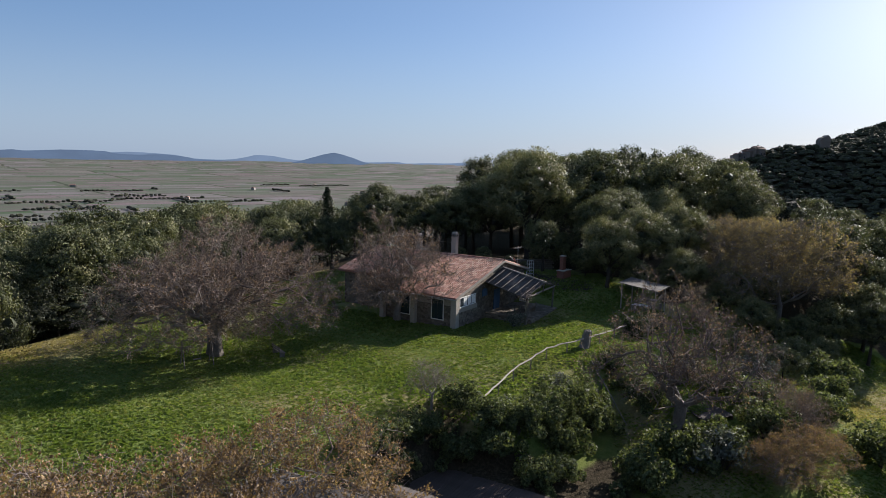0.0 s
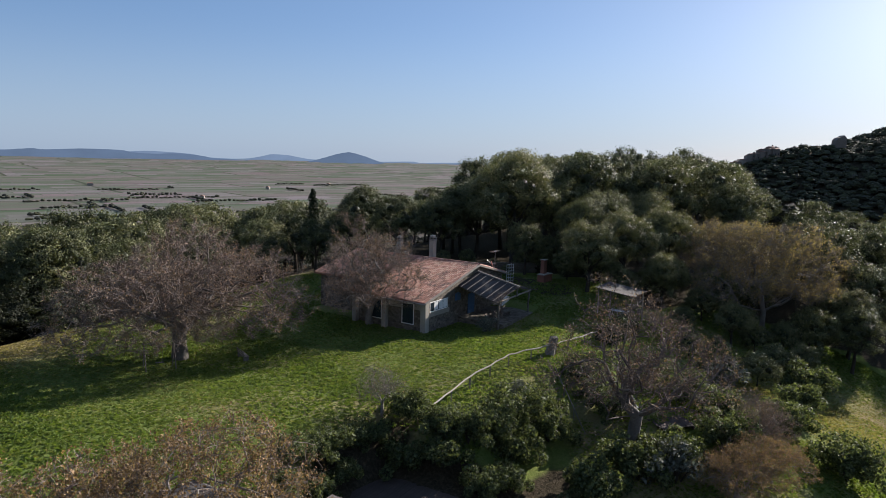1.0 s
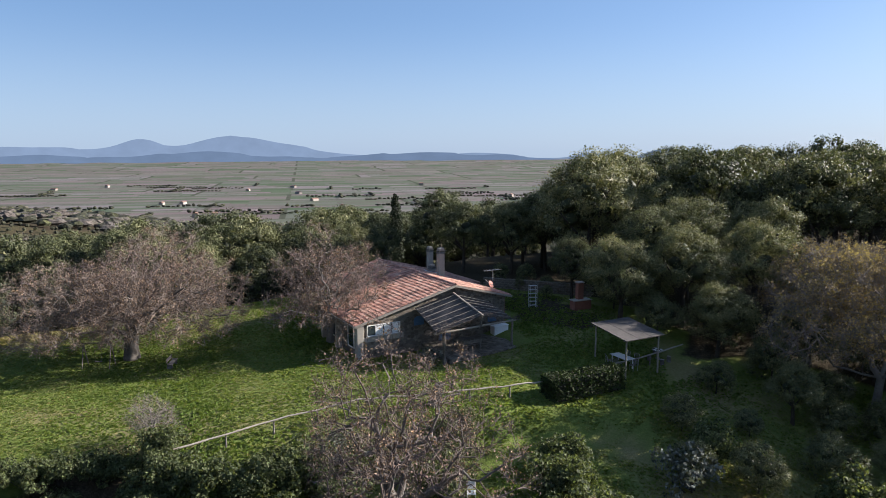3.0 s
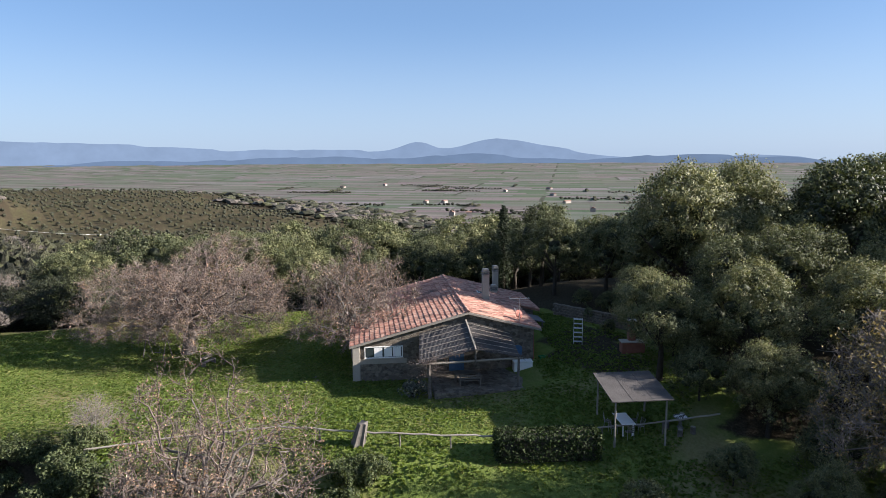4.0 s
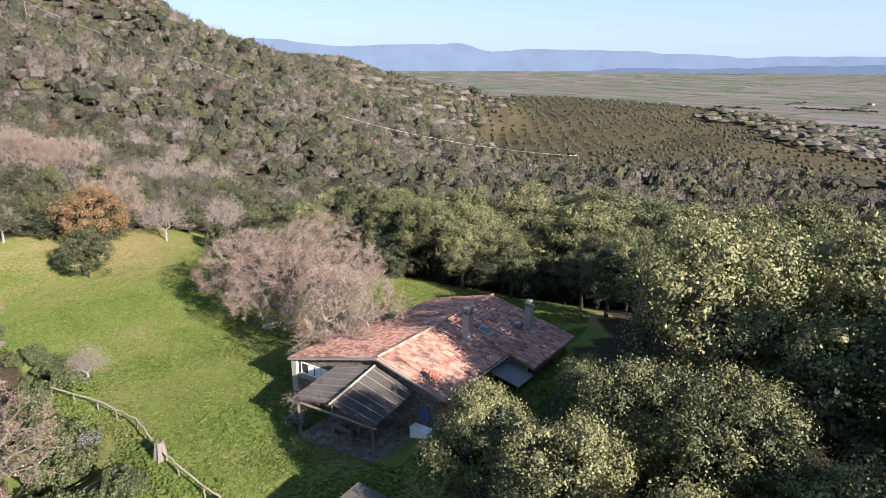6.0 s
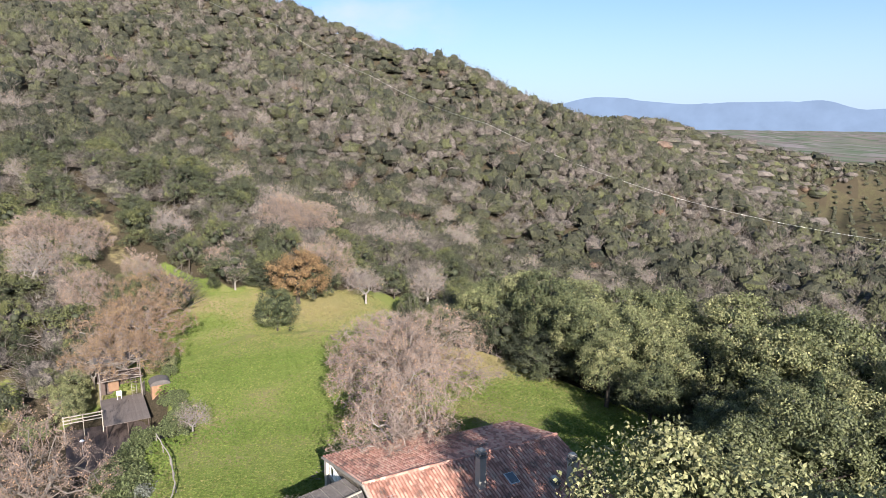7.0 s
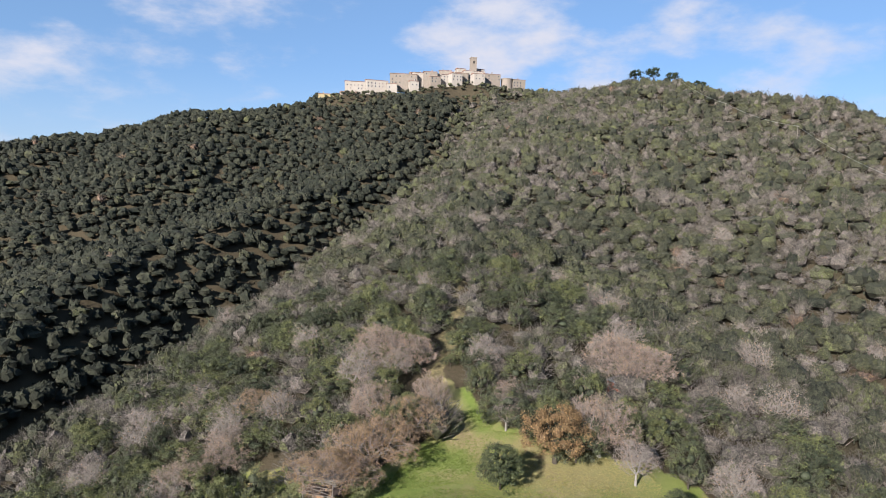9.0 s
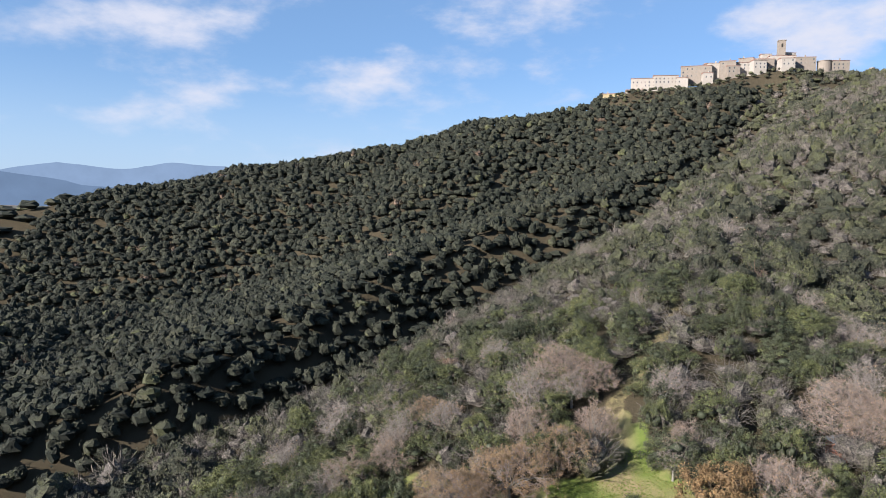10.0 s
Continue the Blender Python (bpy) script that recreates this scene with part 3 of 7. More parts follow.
def ribbon(segs, rg):
    """Flat strips for the thinnest twigs."""
    s = np.asarray(segs, float)
    a, b2 = s[:, :3], s[:, 3:6]
    d = b2 - a
    t = np.cross(d, rg.normal(size=d.shape))
    t /= np.maximum(1e-6, np.linalg.norm(t, axis=1)[:, None])
    v = np.stack([a - t * s[:, 6:7], a + t * s[:, 6:7], b2 + t * s[:, 7:8], b2 - t * s[:, 7:8]], 1).reshape(-1, 3)
    return v, np.arange(len(v)).reshape(-1, 4)


def skeleton(seed, height, width, count, fork, trunk_r, alpha=0.3, low=0.3, limbs=5, flat=2.0):
    """A crooked tree grown towards points strewn through a dome: nodes, parents and radii."""
    rg = np.random.default_rng(seed)
    d = rg.normal(size=(count, 3))
    d[:, 2] = np.abs(d[:, 2]) - 0.25
    d /= np.linalg.norm(d, axis=1)[:, None]
    lobes = rg.normal(size=(8, 3))
    lobes[:, 2] = np.abs(lobes[:, 2]) * 0.55
    lobes /= np.linalg.norm(lobes, axis=1)[:, None]
    swell = 0.56 + 0.5 * np.max(np.exp(4.5 * (d @ lobes.T - 1)), axis=1)
    f = (rg.random(count) ** (1 / flat)) * swell
    mid = height * (low + 0.14)
    up = np.where(d[:, 2] > 0, height - mid, (mid - low * height * 0.7) * 2.4)
    pts = np.stack([d[:, 0] * f * width / 2, d[:, 1] * f * width / 2, mid + d[:, 2] * f * up], 1)
    pts[:, 2] *= height / np.percentile(pts[:, 2], 99.8)
    pts[:, :2] *= width / 2 / np.percentile(np.hypot(pts[:, 0], pts[:, 1]), 99)
    pts = pts[pts[:, 2] > fork * height * 0.7]
    trunk = [np.array([0, 0, -0.4]), np.array([rg.normal() * 0.06, rg.normal() * 0.06, fork * height * 0.5]), np.array([rg.normal() * 0.15, rg.normal() * 0.15, fork * height])]
    node, par, run = list(trunk), [-1, 0, 1], [0, fork * height * 0.5, fork * height]
    for k in range(limbs):
        an = 6.283 * k / limbs + rg.uniform(-0.35, 0.35)
        p, last = trunk[2].copy(), 2
        way = np.array([math.cos(an), math.sin(an), rg.uniform(0.35, 0.95)])
        for q in range(5):
            way = way + rg.normal(size=3) * np.array([0.3, 0.3, 0.26])
            p = p + way / np.linalg.norm(way) * width * 0.075
            node.append(p.copy())
            par.append(last)
            run.append(run[last] + width * 0.075)
            last = len(node) - 1
    order = np.argsort(np.linalg.norm(pts - trunk[2], axis=1))
    N = np.zeros((len(node) + len(pts), 3))
    R = np.full(len(N), 1e9)
    N[:len(node)], R[:len(node)] = node, run
    R[:2] = 1e9
    par = par + [0] * len(pts)
    k = len(node)
    for i in order:
        p = pts[i]
        dist = np.linalg.norm(N[:k] - p, axis=1)
        b2 = int(np.argmin(dist + alpha * R[:k]))
        N[k], R[k], par[k] = p, R[b2] + dist[b2], b2
        k += 1
    par = np.array(par)
    load = np.zeros(len(N))
    kids = np.zeros(len(N), int)
    for i in range(len(N) - 1, 0, -1):
        if kids[i] == 0:
            load[i] = 1.0
        load[par[i]] += load[i]
        kids[par[i]] += 1
    rad = np.maximum(load, 1) ** 0.47
    rad = 0.011 + (rad - 1) * (trunk_r - 0.011) / (rad[1] - 1)
    return N, par, rad, kids


def bare_tree(name, seed, height, width, trunk_r, leaves, leaf_size, label, leaf_mat=None, count=1300, bark=None, fork=0.24, twig_mat=None, fine=11, stout=12, alpha=0.3, low=0.3, flat=2.0, reach=0.55):
    N, par, rad, kids = skeleton(seed, height, width, count, fork, trunk_r, alpha, low, flat=flat)
    tree = tagged(new(name), label, "tree", "oaks")
    rg = np.random.default_rng(seed + 100)
    # the stoutest lines from the fork outwards are limbs of their own
    heavy = {}
    for i in range(1, len(N)):
        if par[i] not in heavy or rad[i] > rad[heavy[par[i]]]:
            heavy[par[i]] = i
    starts = [0] + sorted((i for i in range(3, len(N)) if heavy[par[i]] != i and rad[i] > 0.045), key=lambda i: -rad[i])[:stout]
    done = set()
    for i in starts:
        chain = [i] if i == 0 else [par[i], i]
        while chain[-1] in heavy and rad[heavy[chain[-1]]] > 0.03 and heavy[chain[-1]] not in done:
            chain.append(heavy[chain[-1]])
        if len(chain) < 2:
            continue
        done.update(chain[1:] if i else chain)
        r = rad[chain].copy()
        r[0] = r[1] if i else trunk_r * 1.35
        nm = "limb" if i else "trunk"
        v, q = pole(N[chain], r, 7)
        o = new(nm, quad_mesh(nm, v, q, bark or M_BARK, shade=True))
        o.parent = tree
    rest = np.array([i for i in range(1, len(N)) if i not in done])
    segs = np.concatenate([N[par[rest]], N[rest], np.minimum(rad[par[rest]], rad[rest] * 1.25)[:, None], rad[rest][:, None]], 1)
    big = segs[:, 6] > 0.02
    v, q = tube(segs[big], 4)
    tips = np.where(rad < 0.03)[0]
    e0 = np.repeat(N[tips], fine, 0)
    back = np.repeat(N[par[tips]], fine, 0)
    e0 = e0 + (back - e0) * rg.random((len(e0), 1)) * 0.8
    grow = N[tips] - N[par[tips]]
    grow /= np.maximum(1e-6, np.linalg.norm(grow, axis=1)[:, None])
    way = np.repeat(grow, fine, 0) * 0.7 + rg.normal(size=e0.shape) * 0.55 + np.array([0, 0, 0.12])
    way /= np.linalg.norm(way, axis=1)[:, None]
    ln = rg.uniform(0.35, 1.0, (len(e0), 1)) * reach
    e1 = e0 + way * ln
    e2 = e1 + (way + rg.normal(size=way.shape) * 0.5) * ln * 0.6
    one = np.ones((len(e0), 1))
    spray = np.concatenate([np.concatenate([e0, e1, one * 0.011, one * 0.009], 1), np.concatenate([e1, e2, one * 0.009, one * 0.004], 1)])
    v2, q2 = ribbon(np.concatenate([segs[~big], spray]), rg)
    o = new("crown", quad_mesh("crown", np.concatenate([v, v2]), np.concatenate([q, q2 + len(v)]), twig_mat or M_TWIG))
    o.parent = tree
    if leaves:
        pick = rg.integers(0, len(e1), leaves)
        c = e1[pick] + rg.normal(size=(leaves, 3)) * 0.1
        patch = np.sin(c[:, 0] * 0.9 + seed) * np.cos(c[:, 1] * 0.8 + c[:, 2]) + rg.normal(size=leaves) * 0.3
        c = c[patch > -0.55]
        v, q = leaf_cloud(c, np.full(len(c), 0.08), 1, leaf_size, rg, 0.2)
        o = new("leaves", quad_mesh("leaves", v, q, leaf_mat or M_DRY_LEAF, np.clip(0.45 + patch[patch > -0.55] * 0.3 + rg.normal(size=len(c)) * 0.15, 0, 1)))
        o.parent = tree
        o["label"] = "sparse dry brown leaves"
    return tree


def evergreen(name, seed, height, width, lumps, per, size, label, mat, category="tree", group="evergreen trees", trunk_r=0.28, low=0.28, tone=0.5, even=1.0):
    """Clumps of shoots on a domed crown, each with a dense heart."""
    rg = np.random.default_rng(seed)
    tree = tagged(new(name), label, category, group)
    # several rounded masses make up the crown, and clumps stand on each of them
    masses = max(6, lumps // 13)
    k = np.arange(masses) + 0.5
    el = np.arcsin(np.clip(1.25 * k / masses - 0.25, -1, 1)) + rg.normal(size=masses) * 0.15
    az = k * 2.39996 + rg.normal(size=masses) * 0.35
    mr = width * rg.uniform(0.15, 0.27, masses)
    mid = height * (low + (1 - low) * 0.40)
    md = np.stack([np.cos(az) * np.cos(el), np.sin(az) * np.cos(el), np.sin(el)], 1)
    mc = md * (np.array([width * 0.5, width * 0.5, height - mid]) - mr[:, None] * 0.85) * (even * rg.uniform(0.72, 1.0, (masses, 1)) + (1 - even) * 0.86)
    mc[:, 2] = mid + np.where(md[:, 2] < 0, md[:, 2] * (mid - low * height), mc[:, 2])
    mc, mr = np.concatenate([mc, [(0, 0, mid)]]), np.concatenate([mr, [width * 0.3]])
    own = rg.choice(len(mr), lumps * 2, p=mr ** 2 / np.sum(mr ** 2))
    d = rg.normal(size=(lumps * 2, 3))
    d[:, 2] = np.where(d[:, 2] < -1.1, -d[:, 2], d[:, 2])
    d /= np.linalg.norm(d, axis=1)[:, None]
    cs = mc[own] + d * mr[own][:, None] * rg.uniform(0.86, 1.04, (len(own), 1)) * np.array([1, 1, 0.85])
    deep = np.sort(np.linalg.norm(cs[:, None] - mc[None], axis=2) / mr[None], axis=1)[:, 0]
    pick = np.where(deep > 0.78)[0][:lumps]
    cs, d = cs[pick], d[pick]
    lumps = len(cs)
    rs = width * rg.uniform(0.035, 0.10, lumps)
    # hearts, given a darker tone below to paint the shade inside the crown
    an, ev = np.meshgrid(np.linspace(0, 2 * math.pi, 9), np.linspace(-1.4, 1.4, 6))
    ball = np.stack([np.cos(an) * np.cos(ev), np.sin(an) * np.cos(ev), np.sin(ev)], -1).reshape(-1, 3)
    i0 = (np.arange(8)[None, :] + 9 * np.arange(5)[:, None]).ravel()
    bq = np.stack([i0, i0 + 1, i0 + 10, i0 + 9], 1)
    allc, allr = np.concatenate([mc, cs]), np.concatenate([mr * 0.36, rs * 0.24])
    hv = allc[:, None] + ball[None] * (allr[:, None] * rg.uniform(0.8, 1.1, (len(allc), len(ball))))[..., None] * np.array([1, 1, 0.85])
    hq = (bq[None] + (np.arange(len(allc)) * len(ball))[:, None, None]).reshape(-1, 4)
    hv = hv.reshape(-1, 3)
    # shoots
    c, r = np.repeat(cs, per, 0), np.repeat(rs, per)[:, None]
    u = rg.normal(size=(len(c), 3)) + np.repeat(d, per, 0) * 0.75 + np.array([0, 0, 0.3])
    u /= np.linalg.norm(u, axis=1)[:, None]
    p = c + u * r * (0.35 + 1.35 * rg.random((len(c), 1))) * np.array([1.1, 1.1, 0.95])
    ax = u + rg.normal(size=u.shape) * 0.55 + np.array([0, 0, 0.35])
    ax /= np.linalg.norm(ax, axis=1)[:, None]
    face = rg.random((len(c), 1)) < 0.72
    ax = np.where(face, np.cross(u, rg.normal(size=u.shape)), ax)
    ax /= np.linalg.norm(ax, axis=1)[:, None]
    sd = np.where(face, np.cross(u + 0.3 * rg.normal(size=u.shape), ax), np.cross(ax, rg.normal(size=u.shape)))
    sd /= np.linalg.norm(sd, axis=1)[:, None]
    s = size * rg.uniform(0.6, 1.4, (len(c), 1))
    w = rg.uniform(0.4, 0.7, (len(c), 1))
    lv = np.stack([p - ax * s, p - sd * s * w, p + ax * s, p + sd * s * w], 1).reshape(-1, 3)
    lq = np.arange(len(lv)).reshape(-1, 4) + len(hv)
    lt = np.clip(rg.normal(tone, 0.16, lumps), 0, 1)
    # Hearts take only part of the leaf tone: inner shade put into the colour.
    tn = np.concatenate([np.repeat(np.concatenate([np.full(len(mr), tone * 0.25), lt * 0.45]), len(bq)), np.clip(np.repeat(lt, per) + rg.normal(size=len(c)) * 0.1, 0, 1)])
    v, q = np.concatenate([hv, lv]), np.concatenate([hq, lq])
    fork_ = np.array([rg.uniform(-.2, .2), rg.uniform(-.2, .2), height * 0.3])
    tv, tq = pole([(0, 0, -0.4), (fork_[0] * 0.8, fork_[1] * 0.6, height * 0.16), tuple(fork_), (fork_[0], fork_[1], height * 0.55)], [trunk_r * 1.25, trunk_r, trunk_r * 0.8, 0.06], 7)
    o = new("trunk", quad_mesh("trunk", tv, tq, M_DARK_BARK, shade=True))
    o.parent = tree
    for c in cs[:: max(1, lumps // 5)]:
        mid_ = (c[0] * 0.5, c[1] * 0.5, (fork_[2] + c[2]) * 0.5 - 0.1)
        lv, lq = pole([tuple(fork_), mid_, tuple(c)], [trunk_r * 0.55, trunk_r * 0.36, 0.04], 6)
        o = new("limb", quad_mesh("limb", lv, lq, M_DARK_BARK, shade=True))
        o.parent = tree
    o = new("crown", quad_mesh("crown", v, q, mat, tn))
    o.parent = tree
    return tree


def place(ob, x, y, turn=0.0, size=1.0, sink=0.0, tall=1.0):
    ob.matrix_world = Matrix.LocRotScale((x, y, float(land(x, y)) - sink), Euler((0, 0, turn)), (size, size, size * tall))
    return ob


def again(ob, x, y, turn=0.0, size=1.0, sink=0.0, tall=1.0):
    c = copy_thing(ob, Matrix())
    return place(c, x, y, turn, size, sink, tall)


# the woods on the slopes: one sheet of many crowns
def crown_shapes(count, ring, rows, leaves, size, seed, lobed=18, sharp=9.0):
    """Domed crowns, one unit wide each way: a lumpy skin and leaf sprays over it."""
    out = []
    for k in range(count):
        rg = np.random.default_rng(seed + k)
        lobes = rg.normal(size=(lobed, 3))
        lobes[:, 2] = np.abs(lobes[:, 2]) * 0.9 - 0.15
        lobes /= np.linalg.norm(lobes, axis=1)[:, None]
        grow = rg.uniform(0.7, 1.0, lobed)
        lean = rg.uniform(-0.12, 0.12, 2)

        def swell(d):
            return 0.52 + 0.50 * np.max(grow * np.exp(sharp * (d @ lobes.T - 1)), axis=1)

        def lay(d, f):
            p = d * f[:, None] * np.array([1, 1, 0.62]) + np.array([0, 0, 0.40])
            p[:, :2] += lean * p[:, 2:3]
            return p

        an, el = np.linspace(0, 2 * math.pi, ring + 1), np.linspace(-0.6, math.pi / 2, rows + 1)
        A, E = np.meshgrid(an, el)
        A = A + 0.5 * (np.arange(rows + 1) % 2)[:, None] * 2 * math.pi / ring
        d = np.stack([np.cos(A) * np.cos(E), np.sin(A) * np.cos(E), np.sin(E)], -1).reshape(-1, 3)
        f = (swell(d) * rg.uniform(0.74, 0.96, len(d))).reshape(rows + 1, ring + 1)
        f[:, -1] = f[:, 0]
        p = lay(d, f.ravel())
        i = (np.arange(ring)[None, :] + (ring + 1) * np.arange(rows)[:, None]).ravel()
        core = p[np.stack([i, i + 1, i + ring + 2, i + ring + 1], 1)]
        d = rg.normal(size=(leaves, 3))
        d[:, 2] = np.where(d[:, 2] < -0.2, -d[:, 2], d[:, 2])
        d /= np.linalg.norm(d, axis=1)[:, None]
        p = lay(d, swell(d) * rg.uniform(0.88, 1.10, leaves))
        nr = d + rg.normal(size=d.shape) * 0.55
        nr /= np.linalg.norm(nr, axis=1)[:, None]
        t = np.cross(nr, rg.normal(size=d.shape))
        t /= np.linalg.norm(t, axis=1)[:, None]
        u = np.cross(nr, t)
        s = size * rg.uniform(0.6, 1.3, (leaves, 1))
        out.append(np.concatenate([core, np.stack([p - t * s, p - u * s * 0.7, p + t * s, p + u * s * 0.7], 1)]))
    return out


def twig_shapes(count, limbs, twigs, seed, width):
    """Leafless crowns, one unit wide: a dense lumpy middle, forked pale limbs and a haze of fine twigs."""
    out = []
    heart = crown_shapes(count, 7, 4, 0, 0.1, seed + 500, 9, 5.0)
    for k in range(count):
        rg = np.random.default_rng(seed + k)
        d = rg.normal(size=(limbs + twigs, 3))
        d[:, 2] = np.abs(d[:, 2]) * 0.8
        d /= np.linalg.norm(d, axis=1)[:, None]
        tip = d * rg.uniform(0.72, 1.06, (len(d), 1)) * np.array([1, 1, 0.60]) + np.array([0, 0, 0.38])
        big = (np.arange(len(d)) < limbs)[:, None]
        root = np.where(big, np.array([[0, 0, 0.15]]) + d * 0.35 * np.array([1, 1, 0.6]), tip - d * rg.uniform(0.18, 0.36, (len(d), 1)) + rg.normal(size=d.shape) * 0.06)
        tip = tip + rg.normal(size=d.shape) * 0.05
        sd = np.cross(tip - root, rg.normal(size=d.shape))
        sd /= np.linalg.norm(sd, axis=1)[:, None]
        w = np.where(big, width * 1.5, width) * rg.uniform(0.5, 1.2, (len(d), 1))
        out.append(np.concatenate([heart[k] * np.array([0.76, 0.76, 0.80]), np.stack([root - sd * w, root + sd * w, tip + sd * w * 0.35, tip - sd * w * 0.35], 1)]))
    return out


def woods(name, spots, shapes, label, bare=None):
    """spots: x y radius height tone turn. All crowns in one mesh."""
    vs, tn = [], []
    spread = np.random.default_rng(len(spots))
    for k, (x, y, r, h, tone, a) in enumerate(spots):
        s = bare[k % len(bare)] if bare and tone > 0.43 else shapes[k % len(shapes)]
        ca, sa = math.cos(a), math.sin(a)
        p = np.empty_like(s)
        p[..., 0] = (s[..., 0] * ca - s[..., 1] * sa) * r + x
        p[..., 1] = (s[..., 0] * sa + s[..., 1] * ca) * r + y
        p[..., 2] = s[..., 2] * h
        vs.append(p)
        tn.append(np.clip(tone + spread.normal(size=len(s)) * 0.05, 0, 1))
    v = np.concatenate(vs)
    sizes = [len(t) for t in tn]
    gz = np.repeat(land(np.array([s[0] for s in spots]), np.array([s[1] for s in spots])), sizes)
    v[..., 2] += gz[:, None]
    v = v.reshape(-1, 3)
    me = quad_mesh(name, v, np.arange(len(v)).reshape(-1, 4), M_WOODLAND, np.concatenate(tn))
    return tagged(new(name, me), label, "woodland", kind="stuff")


def scatter(x0, x1, y0, y1, step, rg):
    X, Y = np.meshgrid(np.arange(x0, x1, step), np.arange(y0, y1, step))
    X = X.ravel() + rg.uniform(-0.5, 0.5, X.size) * step
    Y = Y.ravel() + rg.uniform(-0.5, 0.5, Y.size) * step
    return X, Y


def tone_at(x, y, rg):
    """Mostly grey-green scrub, with drifts of brown twigs and a few ochre crowns; darkened across the ravine to paint
    shade.
    """
    drift = np.sin(x / 31 + 1) * np.cos(y / 43 + 2) + 0.6 * np.sin((x + y) / 17)
    u = rg.random(len(x))
    t = np.clip(0.26 + 0.05 * np.sin(x / 23 + 2) * np.cos(y / 19) + 0.075 * rg.normal(size=len(x)), 0.05, 0.42)
    brown = u < 0.44 + 0.22 * (drift > 0.2) - 0.2 * (drift < -0.7)
    t = np.where(brown, rg.uniform(0.46, 0.62, len(x)), t)
    t = np.where(u > 0.994, rg.uniform(0.8, 0.88, len(x)), t)
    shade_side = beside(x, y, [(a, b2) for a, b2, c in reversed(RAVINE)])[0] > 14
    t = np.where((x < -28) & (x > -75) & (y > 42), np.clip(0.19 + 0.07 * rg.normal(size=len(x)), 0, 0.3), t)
    # Evergreen across the ravine, its tone also lowered to paint the slope's shade.
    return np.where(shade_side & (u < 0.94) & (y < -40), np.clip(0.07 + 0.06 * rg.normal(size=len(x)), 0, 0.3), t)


NEAR_SHAPES = crown_shapes(12, 13, 5, 150, 0.062, 11, 26, 16.0)
FAR_SHAPES = crown_shapes(12, 9, 4, 26, 0.088, 51, 15, 10.0)
NEAR_TWIGS = twig_shapes(8, 12, 150, 131, 0.011)
FAR_TWIGS = twig_shapes(8, 5, 64, 151, 0.021)
FAINT_SHAPES = crown_shapes(6, 7, 3, 0, 0.2, 91, 8, 5.0)


def keep_out(x, y):
    r = np.hypot(x, y - 55)
    house = (x > -34) & (x < 62) & (y > 28) & (y < 138)
    track = np.abs(beside(x, y, TRACK)[0]) < 2.1 + 1.6 * (y > -8)
    town = (np.abs(x + 130) < 95) & (y < -545)
    summit = np.hypot(x + 306, y + 394) < 24
    low_house = np.hypot(x + 230, y + 526) < 20
    front = (x > -16) & (x < 8) & (y > 15) & (y < 29)
    return meadow(x, y, 1.05) | house | town | track | front | summit | low_house


groups = {"near": [], "far": [], "faint": []}
for kind, box, step, rmin, rmax, hmin, hmax in (
        ("near", (-160, 70, -130, 180), 4.3, 2.0, 3.9, 3.2, 6.6),
        ("far", (-760, 420, -604, 260), 5.9, 2.9, 5.0, 4.5, 9.5),
        ("faint", (-1500, 1200, -700, 1600), 18.0, 7.0, 12.0, 6.0, 10.0)):
    X, Y = scatter(*box, step, rng)
    ok = ~keep_out(X, Y)
    if kind == "far":
        ok &= ~((X > -160) & (X < 70) & (Y > -130) & (Y < 180)) & ~olive_slope(X, Y) & ~((X > 80) & (Y > -60) & (Y < 100)) & ~((X > 330) & (Y > -140))
        ok &= (land(X, Y) > PLAIN + 8) & ((X > -350) | ((Y > -170) & (Y < 110))) & ~((X > 45) & (Y > 100))
    if kind == "faint":
        ok &= ~((X > -430) & (X < 420) & (Y > -640) & (Y < 260)) & ~((X > 150) & (Y < 900) & (Y > -250)) & ~((X < -500) & (Y < -250)) & (Y > -560) & ~olive_slope(X, Y) & (land(X, Y) > PLAIN + 9) & (np.hypot(X, Y) < 2100)
    X, Y = X[ok], Y[ok]
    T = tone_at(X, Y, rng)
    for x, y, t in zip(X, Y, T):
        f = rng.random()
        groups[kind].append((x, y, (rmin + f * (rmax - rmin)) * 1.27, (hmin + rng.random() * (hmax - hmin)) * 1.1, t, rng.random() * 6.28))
# the scrub oaks that ring the clearing stand as trees of their own, the rest as one sheet
SCRUB_STRETCH = sorted((g for g in groups["near"] if g[4] <= 0.43), key=lambda g: math.hypot(g[0] + 22, 0.8 * (g[1] - 12)))[:285]
lone = set(SCRUB_STRETCH)
groups["near"] = [g for g in groups["near"] if g not in lone]
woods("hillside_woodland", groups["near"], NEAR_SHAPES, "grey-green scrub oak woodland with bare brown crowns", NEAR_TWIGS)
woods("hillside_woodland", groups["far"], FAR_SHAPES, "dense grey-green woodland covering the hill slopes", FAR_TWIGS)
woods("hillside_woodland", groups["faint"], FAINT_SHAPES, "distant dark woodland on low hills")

X, Y = scatter(170, 640, 430, 720, 6.6, rng)
ok = (land(X, Y) > PLAIN + 10) & ~((np.abs(Y - 654 + 0.46 * (X - 248)) < 15) & (X < 300))
woods("hillside_woodland", [(x, y, rng.uniform(4.6, 7.0), rng.uniform(5, 7.5), rng.uniform(0.3, 0.42), rng.random() * 6) for x, y in zip(X[ok], Y[ok])], FAR_SHAPES, "dark woodland on the slope below a far village")

